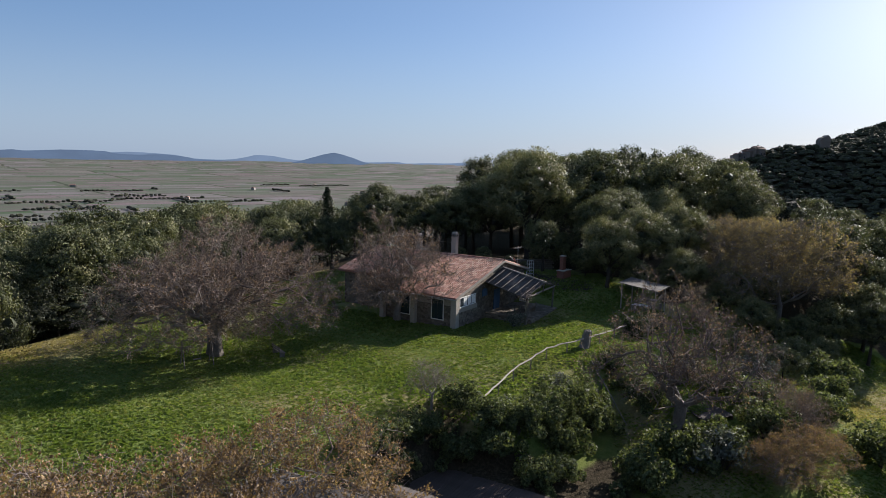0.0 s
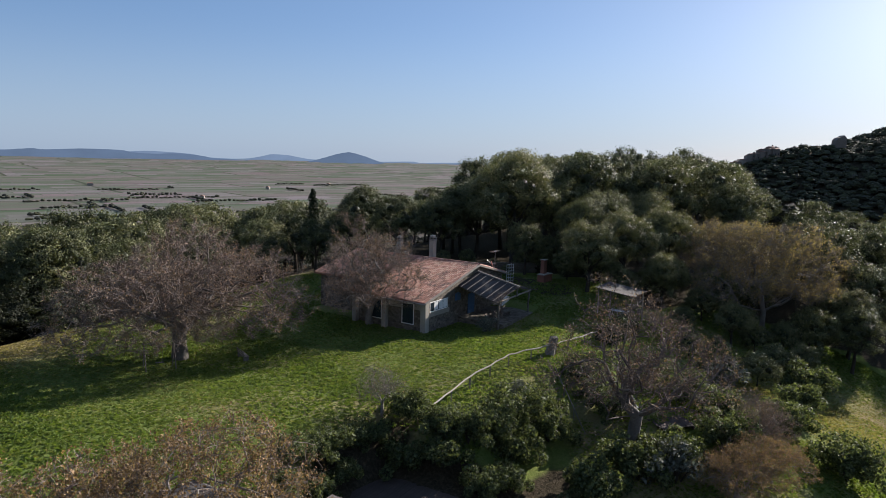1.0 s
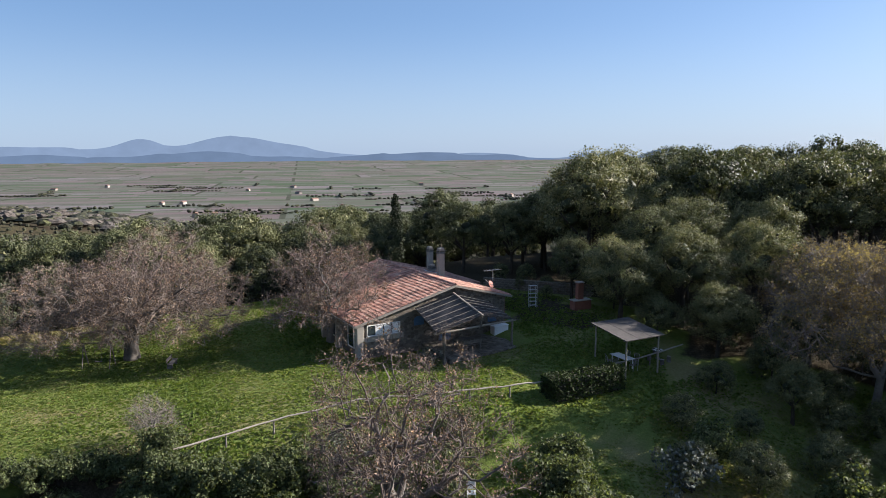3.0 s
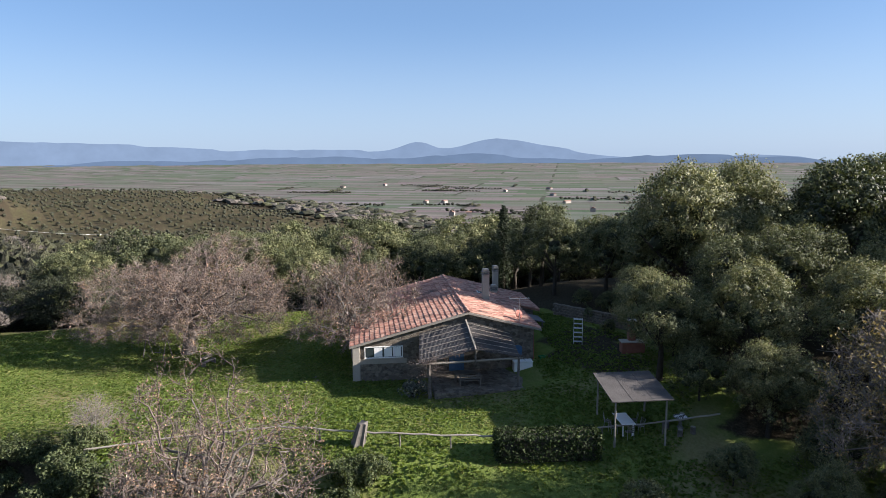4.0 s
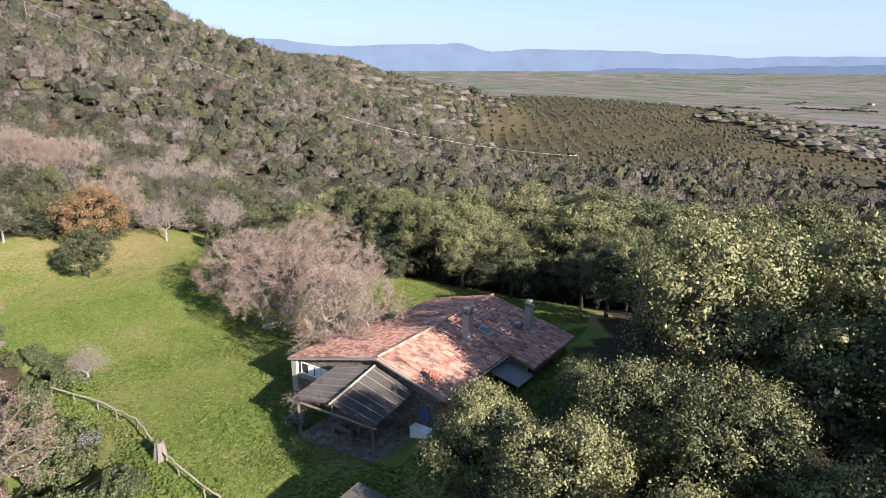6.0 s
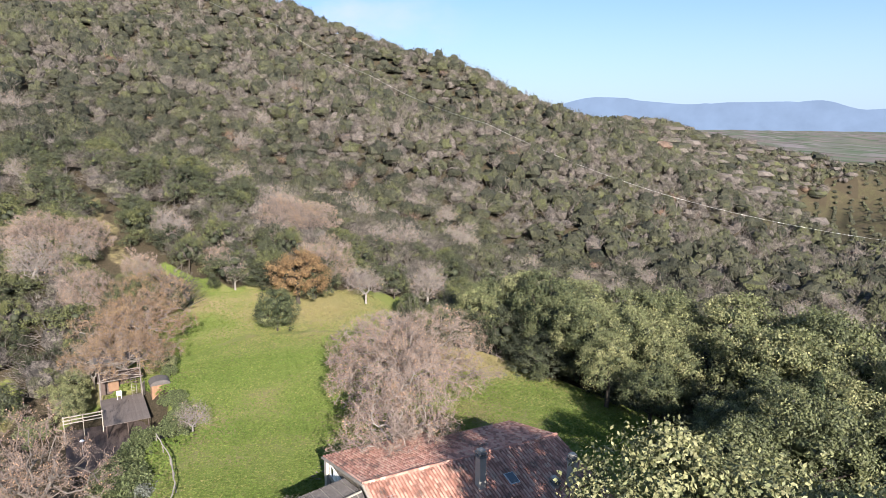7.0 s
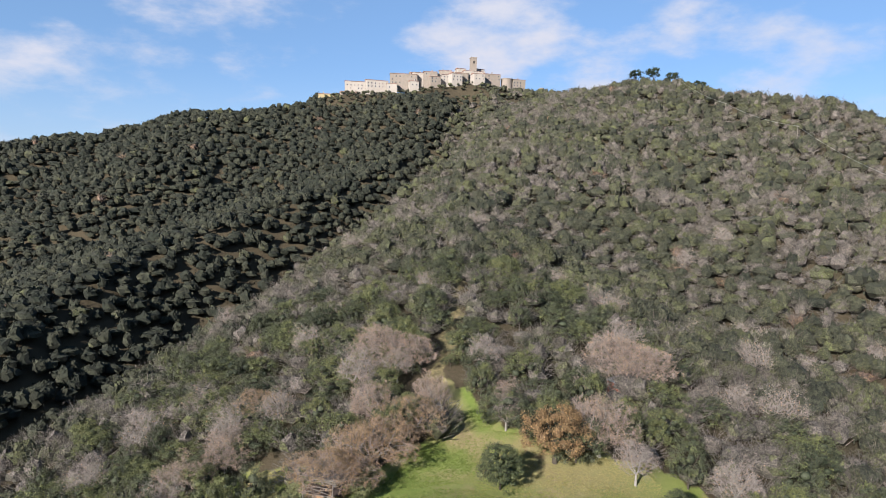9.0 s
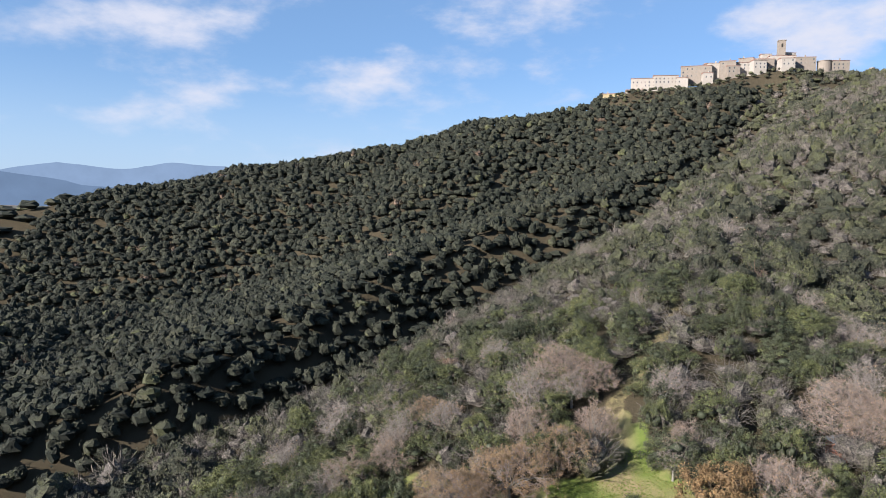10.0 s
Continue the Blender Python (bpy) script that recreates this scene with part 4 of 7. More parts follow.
# rows of olive trees on the slope towards the plain
X, Y = np.meshgrid(np.arange(-1130, -260, 12.0), np.arange(50, 430, 12.0))
X, Y = X.ravel() + rng.normal(size=X.size) * 1.3, Y.ravel() + rng.normal(size=Y.size) * 1.3
ok = olive_slope(X, Y) & (rng.random(len(X)) > 0.12)
woods("olive_grove", [(x, y, 2.3 + rng.random(), 4.2, 0.2 + 0.12 * rng.random(), rng.random() * 6) for x, y in zip(X[ok], Y[ok])], FAINT_SHAPES,
      "rows of small grey-green olive trees")

# hedgerows and copses on the plain
spots = []
for k in range(300):
    d, a = rng.uniform(800, 4200), radians(rng.uniform(-25, 105))
    cx, cy = -math.sin(a) * d, math.cos(a) * d
    if land(cx, cy) > PLAIN + 3:
        continue
    th, ln = radians(38) + (rng.random() < 0.3) * math.pi / 2, rng.uniform(30, 190)
    for s in np.arange(0, ln, 9):
        spots.append((cx + math.cos(th) * s, cy + math.sin(th) * s, rng.uniform(5, 9), rng.uniform(4, 9), rng.uniform(0.12, 0.36), rng.random() * 6))
woods("hedgerows", spots, FAINT_SHAPES, "dark hedgerows and copses between flat fields")

# trees round the house
OAKS = [bare_tree("bare_oak", 3, 10.8, 20.5, 0.60, 30000, 0.06, "broad leafless oak with pinkish-brown twigs and dry leaves", count=2200, twig_mat=M_ROSE_TWIG, fork=0.2, low=0.15, alpha=0.22, fine=19, stout=20),
        bare_tree("bare_oak", 8, 9.0, 10.5, 0.30, 9000, 0.055, "leafless oak with grey-brown twigs and a few dry leaves", count=900, bark=M_PALE_BARK, twig_mat=M_ROSE_TWIG, fine=13, alpha=0.2, low=0.12, fork=0.18),
        bare_tree("bare_oak", 15, 7.4, 15.6, 0.34, 34000, 0.056, "oak that keeps its rusty brown dry leaves", count=820, bark=M_PALE_BARK, twig_mat=M_ROSE_TWIG, fine=8, leaf_mat=M_RUST_LEAF, alpha=0.16, low=0.24, flat=2.5, fork=0.2),
        bare_tree("bare_oak", 19, 10.0, 13.0, 0.24, 22000, 0.07, "oak with pale twisted limbs and tan dry leaves", count=1100, leaf_mat=M_TAN_LEAF, twig_mat=M_GREY_TWIG, bark=M_PALE_BARK, alpha=0.16, low=0.2, flat=2.5, fork=0.2, fine=16)]
STEP_OAK = bare_tree("bare_oak", 27, 12.0, 13.0, 0.42, 7000, 0.055, "tall spreading oak with sparse dry leaves beside the steps", count=900, bark=M_BARK, fine=9, stout=18, alpha=0.2, low=0.28, fork=0.28)
place(STEP_OAK, 15.8, 42.2, 1.2)
place(OAKS[0], -18.8, 53.6, 3.74)
place(OAKS[1], -4.4, 63.2, 2.0, 1.14)
place(OAKS[2], -6.5, 22.6, 1.0, 0.86, tall=1.02)
place(OAKS[3], 38.0, 74.0, 0.3, 1.2)
for k, x, y, turn, size in ((3, 35.0, 80.5, 2.3, 0.9), (3, 47.0, 80.5, 4.3, 0.8), (2, 21.5, 39.5, 1.0, 0.42),
                            (2, 24.5, 41.5, 3.4, 0.40), (1, 25.5, 45.5, 2.1, 0.45), (1, -45.5, 20.5, 0.5, 1.1), (0, -61.0, 0.5, 1.7, 0.85), (2, -11.8, 16.4, 3.6, 1.0), (1, -13.5, 4.0, 5.0, 0.9), (2, -19.0, 9.0, 1.9, 0.9), (1, -23.5, 2.5, 4.4, 0.7),
                            (1, -47.5, 56.5, 3.0, 0.8), (1, -41.0, 51.0, 1.3, 0.6), (0, -19.5, -12.0, 2.2, 0.8), (1, 14.5, 8.0, 4.2, 0.9), (1, 9.0, 2.5, 3.3, 0.8), (2, 3.5, -8.0, 0.4, 0.7), (1, -36.0, 5.5, 2.8, 0.55)):
    again(OAKS[k], x, y, turn, size)

HOLM = [evergreen("holm_oak", 21, 12, 9.5, 130, 110, 0.115, "tall dark evergreen oak with a dense crown", M_EVERGREEN, tone=0.4),
        evergreen("holm_oak", 22, 11, 8.5, 120, 110, 0.11, "broad evergreen oak with olive-green foliage", M_EVERGREEN, tone=0.6),
        evergreen("holm_oak", 23, 9, 7.5, 110, 110, 0.105, "dark rounded evergreen oak", M_EVERGREEN, tone=0.3),
        evergreen("holm_oak", 24, 10, 8.0, 190, 170, 0.078, "full evergreen oak with fine olive-green leaves", M_EVERGREEN, tone=0.75),
        evergreen("holm_oak", 25, 11, 8.5, 190, 170, 0.078, "full evergreen oak with fine dark green leaves", M_EVERGREEN, tone=0.5)]
HOLM_TALL = (12, 11, 9)


def canopy(x, y):
    """How high the wood's roof stands: highest on the knoll, lower towards the house's back and the eastern slope."""
    west = np.interp(x, [-30, -12, 2, 8, 14], [21.5, 22.5, 25.5, 30.0, 32.5])
    east = np.interp(x / max(y, 1.0), [0.38, 0.42, 0.47, 0.6], [32.5, 30.5, 26.0, 22.5])
    return min(west, east)


SCRUB_OAKS = [evergreen("scrub_oak", 41 + k, 6.0, 7.4, 80, 75, 0.10, lab, M_SCRUB, group="scrub oaks of the slope", trunk_r=0.14, low=0.06, tone=tn_, even=0.7)
              for k, (lab, tn_) in enumerate((("bushy dark green scrub oak on the slope", 0.25), ("bushy olive-green scrub oak on the slope", 0.6),
                                              ("bushy grey-green scrub oak on the slope", 0.45), ("bushy yellow-green scrub oak on the slope", 0.8)))]
for k, (x, y, r, h, t, a) in enumerate(SCRUB_STRETCH):
    j = (0 if t < 0.18 else 2 if t < 0.27 else 1 if t < 0.36 else 3)
    if SCRUB_OAKS[j].location.length < 0.01:
        place(SCRUB_OAKS[j], x, y, a, r / 3.7, tall=h / 6.0 * 3.7 / r)
    else:
        again(SCRUB_OAKS[j], x, y, a, r / 3.7, tall=h / 6.0 * 3.7 / r)
used = set()
wood = np.random.default_rng(5)


def plant(k, x, y, s):
    turn = wood.uniform(0, 6)
    if k in used:
        again(HOLM[k], x, y, turn, s)
    else:
        place(HOLM[k], x, y, turn, s)
        used.add(k)


# the edge of the wood beside the yard
for k, x, y, s in ((3, 11.3, 89.6, 1.45), (4, 12.2, 81.2, 0.56), (3, 18.6, 74.6, 0.78), (3, 23.4, 78.0, 0.86), (4, 19.5, 83.0, 0.85), (3, 29.5, 81.5, 0.9), (4, 22.5, 86.0, 0.9),
                   (0, 3.0, 97.5, 0.85), (1, 18.5, 93.0, 1.0), (3, 28.5, 90.5, 0.95), (3, 26.8, 74.0, 0.6), (3, 32.6, 68.6, 0.45), (3, 38.5, 65.0, 0.34), (0, 45.5, 69.0, 0.6), (1, 47.0, 72.5, 0.7), (0, 51.0, 77.0, 0.8), (1, -32.5, 73.0, 0.8), (0, -38.0, 68.5, 0.95), (0, -44.0, 63.0, 0.95), (1, -38.0, 78.5, 0.9), (2, -27.5, 79.0, 0.8), (0, -4.0, 89.0, 0.75), (1, 1.5, 91.0, 0.8), (0, -9.5, 93.0, 0.85), (2, -15.0, 88.0, 0.75), (1, 6.5, 94.5, 0.95), (2, -20.5, 86.5, 0.7), (3, 11.5, 98.2, 1.45), (0, 48.0, 80.0, 0.75)):
    plant(k, x, y, s)
X, Y = scatter(-56, 92, 42, 142, 8.8, wood)
for x, y in zip(X, Y):
    ne = (y > 96 - 0.1 * x and x > -4) or (x > 44 and y > 70)
    nw = (x < -35 and y > 44) or (y > 90 and x < -4)
    if not (ne or nw) or meadow(x, y) or (x > 52 and y < 84):
        continue
    k = int(wood.integers(0, 3))
    s = (canopy(x, y) - float(land(x, y))) / HOLM_TALL[k] * wood.uniform(0.82, 1.03)
    plant(k, x, y, min(max(s, 0.5), 1.55))

# leafless oaks standing in the scrub of the slope
SCRUB = bare_tree("bare_oak", 33, 7.5, 8.0, 0.2, 300, 0.10, "leafless grey oak standing in the scrub", count=420, bark=M_PALE_BARK, twig_mat=M_GREY_TWIG, fine=5, stout=6, reach=0.8)
place(SCRUB, 1, -3, 0, 1.0)
again(SCRUB, -0.6, 41.4, 1.0, 0.45)
for k, x, y, t, s in ((0, -3.0, 8.8, 1.0, 0.6), (0, -3.4, 4.2, 2.0, 0.75), (2, 1.4, 1.2, 3.0, 0.7), (0, -6.5, 11.0, 4.0, 0.7), (0, -7.2, 15.2, 5.0, 0.75), (0, 7.6, 2.6, 0.5, 0.6), (2, -22.6, -8.2, 1.5, 0.5), (1, -29.8, -8.4, 2.5, 0.45), (0, -33.6, -11.5, 3.5, 0.6), (2, -35.6, -8.0, 4.5, 0.55), (1, -25.0, -11.5, 5.5, 0.5)):
    again(SCRUB_OAKS[k], x, y, t, s)
sr = np.random.default_rng(44)
for x, y in ((-14, -6), (16, 11), (9, 0), (-33, -47), (-47, 27), (29, 1), (-18, -8), (-52, 6), (-91, 42), (-88, 33), (-119, 99), (-60, 30), (-75, 10), (22, -8), (14, -14), (-4, -26), (-70, -30)):
    again(SCRUB, x + sr.normal(), y + sr.normal(), sr.uniform(0, 6), sr.uniform(0.8, 1.25))
for k in range(30):
    x, y = sr.uniform(-150, 40), sr.uniform(-120, 20)
    if not meadow(x, y, 1.1) and not (x > 0 and y > 0):
        again(SCRUB, x, y, sr.uniform(0, 6), sr.uniform(0.7, 1.2))
for k in range(14):
    x, y = sr.uniform(-190, -50), sr.uniform(20, 130)
    if not meadow(x, y, 1.1):
        again(SCRUB, x, y, sr.uniform(0, 6), sr.uniform(0.7, 1.1))

# ---- the house ----
GZ = 14.6
HO = Matrix.Translation((6.42, 67.0, GZ)) @ Matrix.Rotation(math.atan2(8.1, 5.16), 4, "Z")
# the house's own axes: x across the gable (0 at the ridge), y along the ridge to the back, z from its floor


def box(bm, x0, x1, y0, y1, z0, z1):
    vs = [bm.verts.new(p) for p in ((x0, y0, z0), (x1, y0, z0), (x1, y1, z0), (x0, y1, z0), (x0, y0, z1), (x1, y0, z1), (x1, y1, z1), (x0, y1, z1))]
    for f in ((0, 3, 2, 1), (4, 5, 6, 7), (0, 1, 5, 4), (1, 2, 6, 5), (2, 3, 7, 6), (3, 0, 4, 7)):
        bm.faces.new([vs[i] for i in f])


def soften(bm, w=0.015):
    bmesh.ops.bevel(bm, geom=bm.edges[:], offset=w, segments=1, affect="EDGES")


def slab(pts, thick):
    """A sheet with thickness over a flat outline of points."""
    bm = bmesh.new()
    top = [bm.verts.new(p) for p in pts]
    low = [bm.verts.new((p[0], p[1], p[2] - thick)) for p in pts]
    bm.faces.new(top)
    bm.faces.new(low[::-1])
    for i in range(len(pts)):
        j = (i + 1) % len(pts)
        bm.faces.new((top[j], top[i], low[i], low[j]))
    bmesh.ops.recalc_face_normals(bm, faces=bm.faces[:])
    return bm


def beam(a, b2, w, h=None, sides=4):
    """A straight bar between two points."""
    bm = bmesh.new()
    a, b2 = Vector(a), Vector(b2)
    bmesh.ops.create_cone(bm, cap_ends=True, segments=sides, radius1=w * 0.7, radius2=w * 0.7, depth=(b2 - a).length)
    spin = Matrix.Rotation(math.pi / 4, 4, "Z") if sides == 4 else Matrix()
    bm.transform(Matrix.Translation((a + b2) / 2) @ (b2 - a).to_track_quat("Z", "Y").to_matrix().to_4x4() @ spin)
    return bm


def log(a, b2, r0, r1, seed=0, bits=8, bend=0.03):
    """A slightly crooked round pole."""
    rd = random.Random(seed)
    a, b2 = Vector(a), Vector(b2)
    k = 6
    pts, rad = [], []
    for i in range(k + 1):
        q = a.lerp(b2, i / k) + (Vector((rd.uniform(-bend, bend), rd.uniform(-bend, bend), rd.uniform(-bend, bend))) if 0 < i < k else Vector())
        pts.append(tuple(q))
        rad.append(r0 + (r1 - r0) * i / k)
    v, f = pole(pts, rad, bits)
    bm = bmesh.new()
    vs = [bm.verts.new(c) for c in v]
    for q in f:
        bm.faces.new([vs[i] for i in q])
    return bm


house = tagged(new("house"), "stone farmhouse with a worn terracotta tiled gable roof", "house")
house.matrix_world = HO


def roof_z(x):
    return 4.9 + x * 0.262 if x < 0 else 4.9 - x * 0.262


def prism(pts, y0, y1):
    bm = bmesh.new()
    a = [bm.verts.new((x, y0, z)) for x, z in pts]
    b2 = [bm.verts.new((x, y1, z)) for x, z in pts]
    bm.faces.new(a)
    bm.faces.new(b2[::-1])
    for i in range(len(pts)):
        j = (i + 1) % len(pts)
        bm.faces.new((a[j], a[i], b2[i], b2[j]))
    bmesh.ops.recalc_face_normals(bm, faces=bm.faces[:])
    return bm


part("wall", prism([(-8.7, -0.6), (5.4, -0.6), (5.4, 3.28), (0, 4.68), (-8.7, 2.42)], 0.6, 9.3), M_STONE, house)
part("wall", prism([(-6.2, -0.6), (7.6, -0.6), (7.6, 2.75), (0, 4.68), (-6.2, 3.05)], 9.3, 16.2), M_STONE, house)
part("wall", prism([(5.404, -0.3), (5.45, -0.3), (5.45, 3.2), (5.404, 3.2)], 0.64, 8.0), M_RED_PLASTER, house, "red-washed plaster side wall")
part("wall", prism([(-8.76, 1.55), (-8.704, 1.55), (-8.704, 2.36), (-8.76, 2.36)], 1.2, 9.0), M_PLASTER, house, "pale plaster upper wall")
part("wall", prism([(-8.6, 0.9), (-4.9, 0.9), (-4.9, 1.28), (-8.6, 1.28)], 0.545, 0.597), M_PLASTER, house, "pale plaster band under the window")


def tiled(x0, x1, y0, y1, fall=0.262, top=4.9):
    """Half-round tiles in columns from the ridge side x0 to the eave x1."""
    sgn = 1 if x1 > x0 else -1
    vs, fs = [], []
    rd = random.Random(int(x1 * 10 + y1))
    n_rows, n_cols = int(abs(x1 - x0) / 0.40), int((y1 - y0) / 0.25)
    for c in range(n_cols):
        yc = y0 + (c + 0.5) * (y1 - y0) / n_cols
        for r in range(n_rows):
            xa = x0 + sgn * r * 0.40 - sgn * 0.04
            xb = x0 + sgn * (r + 1) * abs(x1 - x0) / n_rows
            za, zb = top - abs(xa) * fall, top - abs(xb) * fall + 0.03
            sag = 0.02 * math.sin(yc * 1.1 + xa) + rd.uniform(-0.008, 0.008)
            dy = rd.uniform(-0.012, 0.012)
            base = len(vs)
            for x, z, w in ((xa, za, 0.085), (xb, zb, 0.112)):
                for k in range(5):
                    an = math.pi * k / 4
                    vs.append((x, yc + dy - math.cos(an) * w, z + sag + math.sin(an) * w * 0.85))
            for k in range(4):
                q = (base + k, base + k + 1, base + 6 + k, base + 5 + k)
                fs.append(q if sgn > 0 else q[::-1])
    return np.array(vs), np.array(fs)


for nm, x0, x1, y0, y1 in (("a", 0, -9.35, 0.3, 9.5), ("b", 0, -6.75, 9.5, 16.7), ("c", 0, 5.95, 0.3, 9.2), ("d", 0, 8.25, 9.2, 16.7)):
    z1 = 4.9 - abs(x1) * 0.262
    roof = part("roof", slab([(x0, y0, 4.86), (x1, y0, z1 - 0.04), (x1, y1, z1 - 0.04), (x0, y1, 4.86)], 0.14), M_TILE_OLD, house)
    v, f = tiled(x0, x1, y0, y1)
    t = new("tiles", quad_mesh("tiles", v, f, M_TILE))
    t.parent = roof
    tagged(t, kind="stuff")
v, f = tube([(0, 0.3 + 0.42 * k, 4.9 + 0.01 * math.sin(k * 1.7), 0, 0.3 + 0.42 * (k + 1.08), 4.92 + 0.01 * math.sin(k * 1.7 + 1), 0.15, 0.13) for k in range(39)], 8)
o = new("ridge_tiles", quad_mesh("ridge_tiles", v, f, M_TILE))
o.parent = house
# verge boards and rafters of the front gable
for xa, xb in ((-9.35, 0.0), (5.95, 0.0)):
    part("verge_board", beam((xa, 0.27, roof_z(xa) - 0.10), (xb, 0.27, roof_z(xb) - 0.10), 0.16), M_PALE_WOOD, house)
for xa, xb in ((-9.35, -9.35), (5.95, 5.95)):
    part("gutter", beam((xa, 0.3, roof_z(xa) - 0.13), (xb, 9.3, roof_z(xb) - 0.13), 0.09, sides=8), M_METAL, house)
for k in range(7):
    x = -8.2 + 2.25 * k
    part("rafter", beam((x, 0.3, roof_z(x) - 0.24), (x, 1.0, roof_z(x) - 0.24), 0.10), M_OLD_WOOD, house)
bm = bmesh.new()
box(bm, -9.15, -8.55, 0.35, 0.95, -0.6, 2.34)
soften(bm, 0.03)
part("pillar", bm, M_PLASTER, house, "whitewashed corner pillar")
for y in (5.2, 8.9):
    bm = bmesh.new()
    box(bm, -9.2, -8.72, y - 0.25, y + 0.25, -0.6, 2.3)
    soften(bm, 0.03)
    part("pillar", bm, M_PLASTER, house, "whitewashed pillar")


def window(x0, x1, z0, z1, y, face="front", frame_mat=None, panes=2, sill=True, name="window"):
    """A framed window on the front (y) or a side (x = y): frame, panes and sill."""
    w = new(name)
    w.parent = house
    turn = Matrix() if face == "front" else Matrix.Translation((y, 0, 0)) @ Matrix.Rotation(math.pi / 2 * (1 if face == "right" else -1), 4, "Z")
    yy = y if face == "front" else 0.0
    w.matrix_basis = turn
    fm = frame_mat or M_WHITE
    t = 0.07
    for n_, b4 in (("frame", (x0, x1, yy - 0.07, yy - 0.003, z1 - t, z1)), ("frame", (x0, x1, yy - 0.07, yy - 0.003, z0, z0 + t)),
                   ("frame", (x0, x0 + t, yy - 0.07, yy - 0.003, z0 + t, z1 - t)), ("frame", (x1 - t, x1, yy - 0.07, yy - 0.003, z0 + t, z1 - t))):
        bm = bmesh.new()
        box(bm, *b4)
        part(n_, bm, fm, w)
    for k in range(panes):
        a = x0 + t + (x1 - x0 - 2 * t) * k / panes
        c = x0 + t + (x1 - x0 - 2 * t) * (k + 1) / panes
        bm = bmesh.new()
        box(bm, a + 0.015, c - 0.015, yy - 0.035, yy - 0.004, z0 + t, z1 - t)
        part("pane", bm, M_GLASS, w)
    if sill:
        bm = bmesh.new()
        box(bm, x0 - 0.08, x1 + 0.08, yy - 0.16, yy - 0.004, z0 - 0.08, z0 - 0.004)
        part("sill", bm, M_PLASTER, w)
    return w


w = window(-8.2, -5.2, 1.36, 2.3, 0.6, panes=4)
for k, (a, c) in enumerate(((-7.45, -6.8), (-6.66, -6.05), (-5.98, -5.35))):
    bm = bmesh.new()
    box(bm, a, c, 0.552, 0.562, 1.46, 2.2)
    part("curtain", bm, M_WHITE, w, "white curtain behind the glass")


def shutter(x0, x1, z0, z1, arch, name="shutter"):
    bm = bmesh.new()
    pts = [(x0, z0), (x1, z0), (x1, z1)]
    for k in range(1, 8):
        an = math.pi * k / 8
        pts.append(((x0 + x1) / 2 + math.cos(an) * (x1 - x0) / 2, z1 + math.sin(an) * arch))
    pts.append((x0, z1))
    bm.free()
    o = part(name, prism(pts, 0.53, 0.597), M_BLUE, house, "faded blue painted boards")
    for k in range(4):
        bm = bmesh.new()
        z = z0 + (z1 - z0) * (k + 0.5) / 4
        box(bm, x0 + 0.06, x1 - 0.06, 0.505, 0.529, z - 0.05, z + 0.05)
        part("slat", bm, M_BLUE, o)
    return o


shutter(-3.9, -2.95, 1.75, 2.25, 0.28)
shutter(-1.5, -0.3, 0.02, 2.0, 0.1, "door")
shutter(3.55, 4.45, 1.1, 1.75, 0.22)
for y in (2.6, 6.4):
    window(-y - 0.7, -y + 0.7, 0.1, 2.1, -8.78, "left", panes=2, sill=False, name="glazed_door")


def chimney(x, y, z0, z1, w, d):
    c = new("chimney")
    c.parent = house
    bm = bmesh.new()
    box(bm, x - w / 2, x + w / 2, y - d / 2, y + d / 2, z0, z1 - 0.55)
    soften(bm, 0.02)
    part("shaft", bm, M_PLASTER, c)
    for k in range(2):
        bm = bmesh.new()
        box(bm, x - w * 0.58, x + w * 0.58, y - d * 0.58, y + d * 0.58, z1 - 0.55 + 0.25 * k, z1 - 0.47 + 0.25 * k)
        part("cap", bm, M_CEMENT, c)
    for sx in (-1, 1):
        for sy in (-1, 1):
            bm = bmesh.new()
            cx, cy = x + sx * w * 0.4, y + sy * d * 0.4
            box(bm, cx - 0.05, cx + 0.05, cy - 0.05, cy + 0.05, z1 - 0.47, z1 - 0.3)
            part("post", bm, M_CEMENT, c)
    bm = bmesh.new()
    box(bm, x - w * 0.45, x + w * 0.45, y - d * 0.45, y + d * 0.45, z1 - 0.22, z1)
    soften(bm, 0.05)
    part("cap", bm, M_PLASTER, c)


chimney(2.83, 8.0, 3.9, 7.0, 0.62, 0.55)
chimney(5.0, 14.3, 3.2, 6.2, 0.55, 0.55)
chimney(4.6, 13.1, 3.4, 4.5, 0.6, 0.5)
# skylight
sk = new("skylight")
sk.parent = house
sk.matrix_basis = Matrix.Translation((3.0, 10.5, roof_z(3.0) + 0.09)) @ Matrix.Rotation(math.atan(0.262), 4, "Y")
bm = bmesh.new()
box(bm, -0.55, 0.55, -0.4, 0.4, -0.05, 0.08)
soften(bm, 0.02)
part("frame", bm, M_METAL, sk)
bm = bmesh.new()
box(bm, -0.47, 0.47, -0.32, 0.32, 0.083, 0.1)
part("pane", bm, M_GLASS, sk)
# low lean-to roof beside the back wing
part("lean_to_roof", slab([(5.5, 6.9, 2.75), (8.1, 6.9, 2.15), (8.1, 9.3, 2.15), (5.5, 9.3, 2.75)], 0.08), M_SLATE, house)
for y in (7.0, 9.0):
    part("lean_to_post", beam((7.9, y, -0.5), (7.9, y, 2.1), 0.1), M_OLD_WOOD, house)

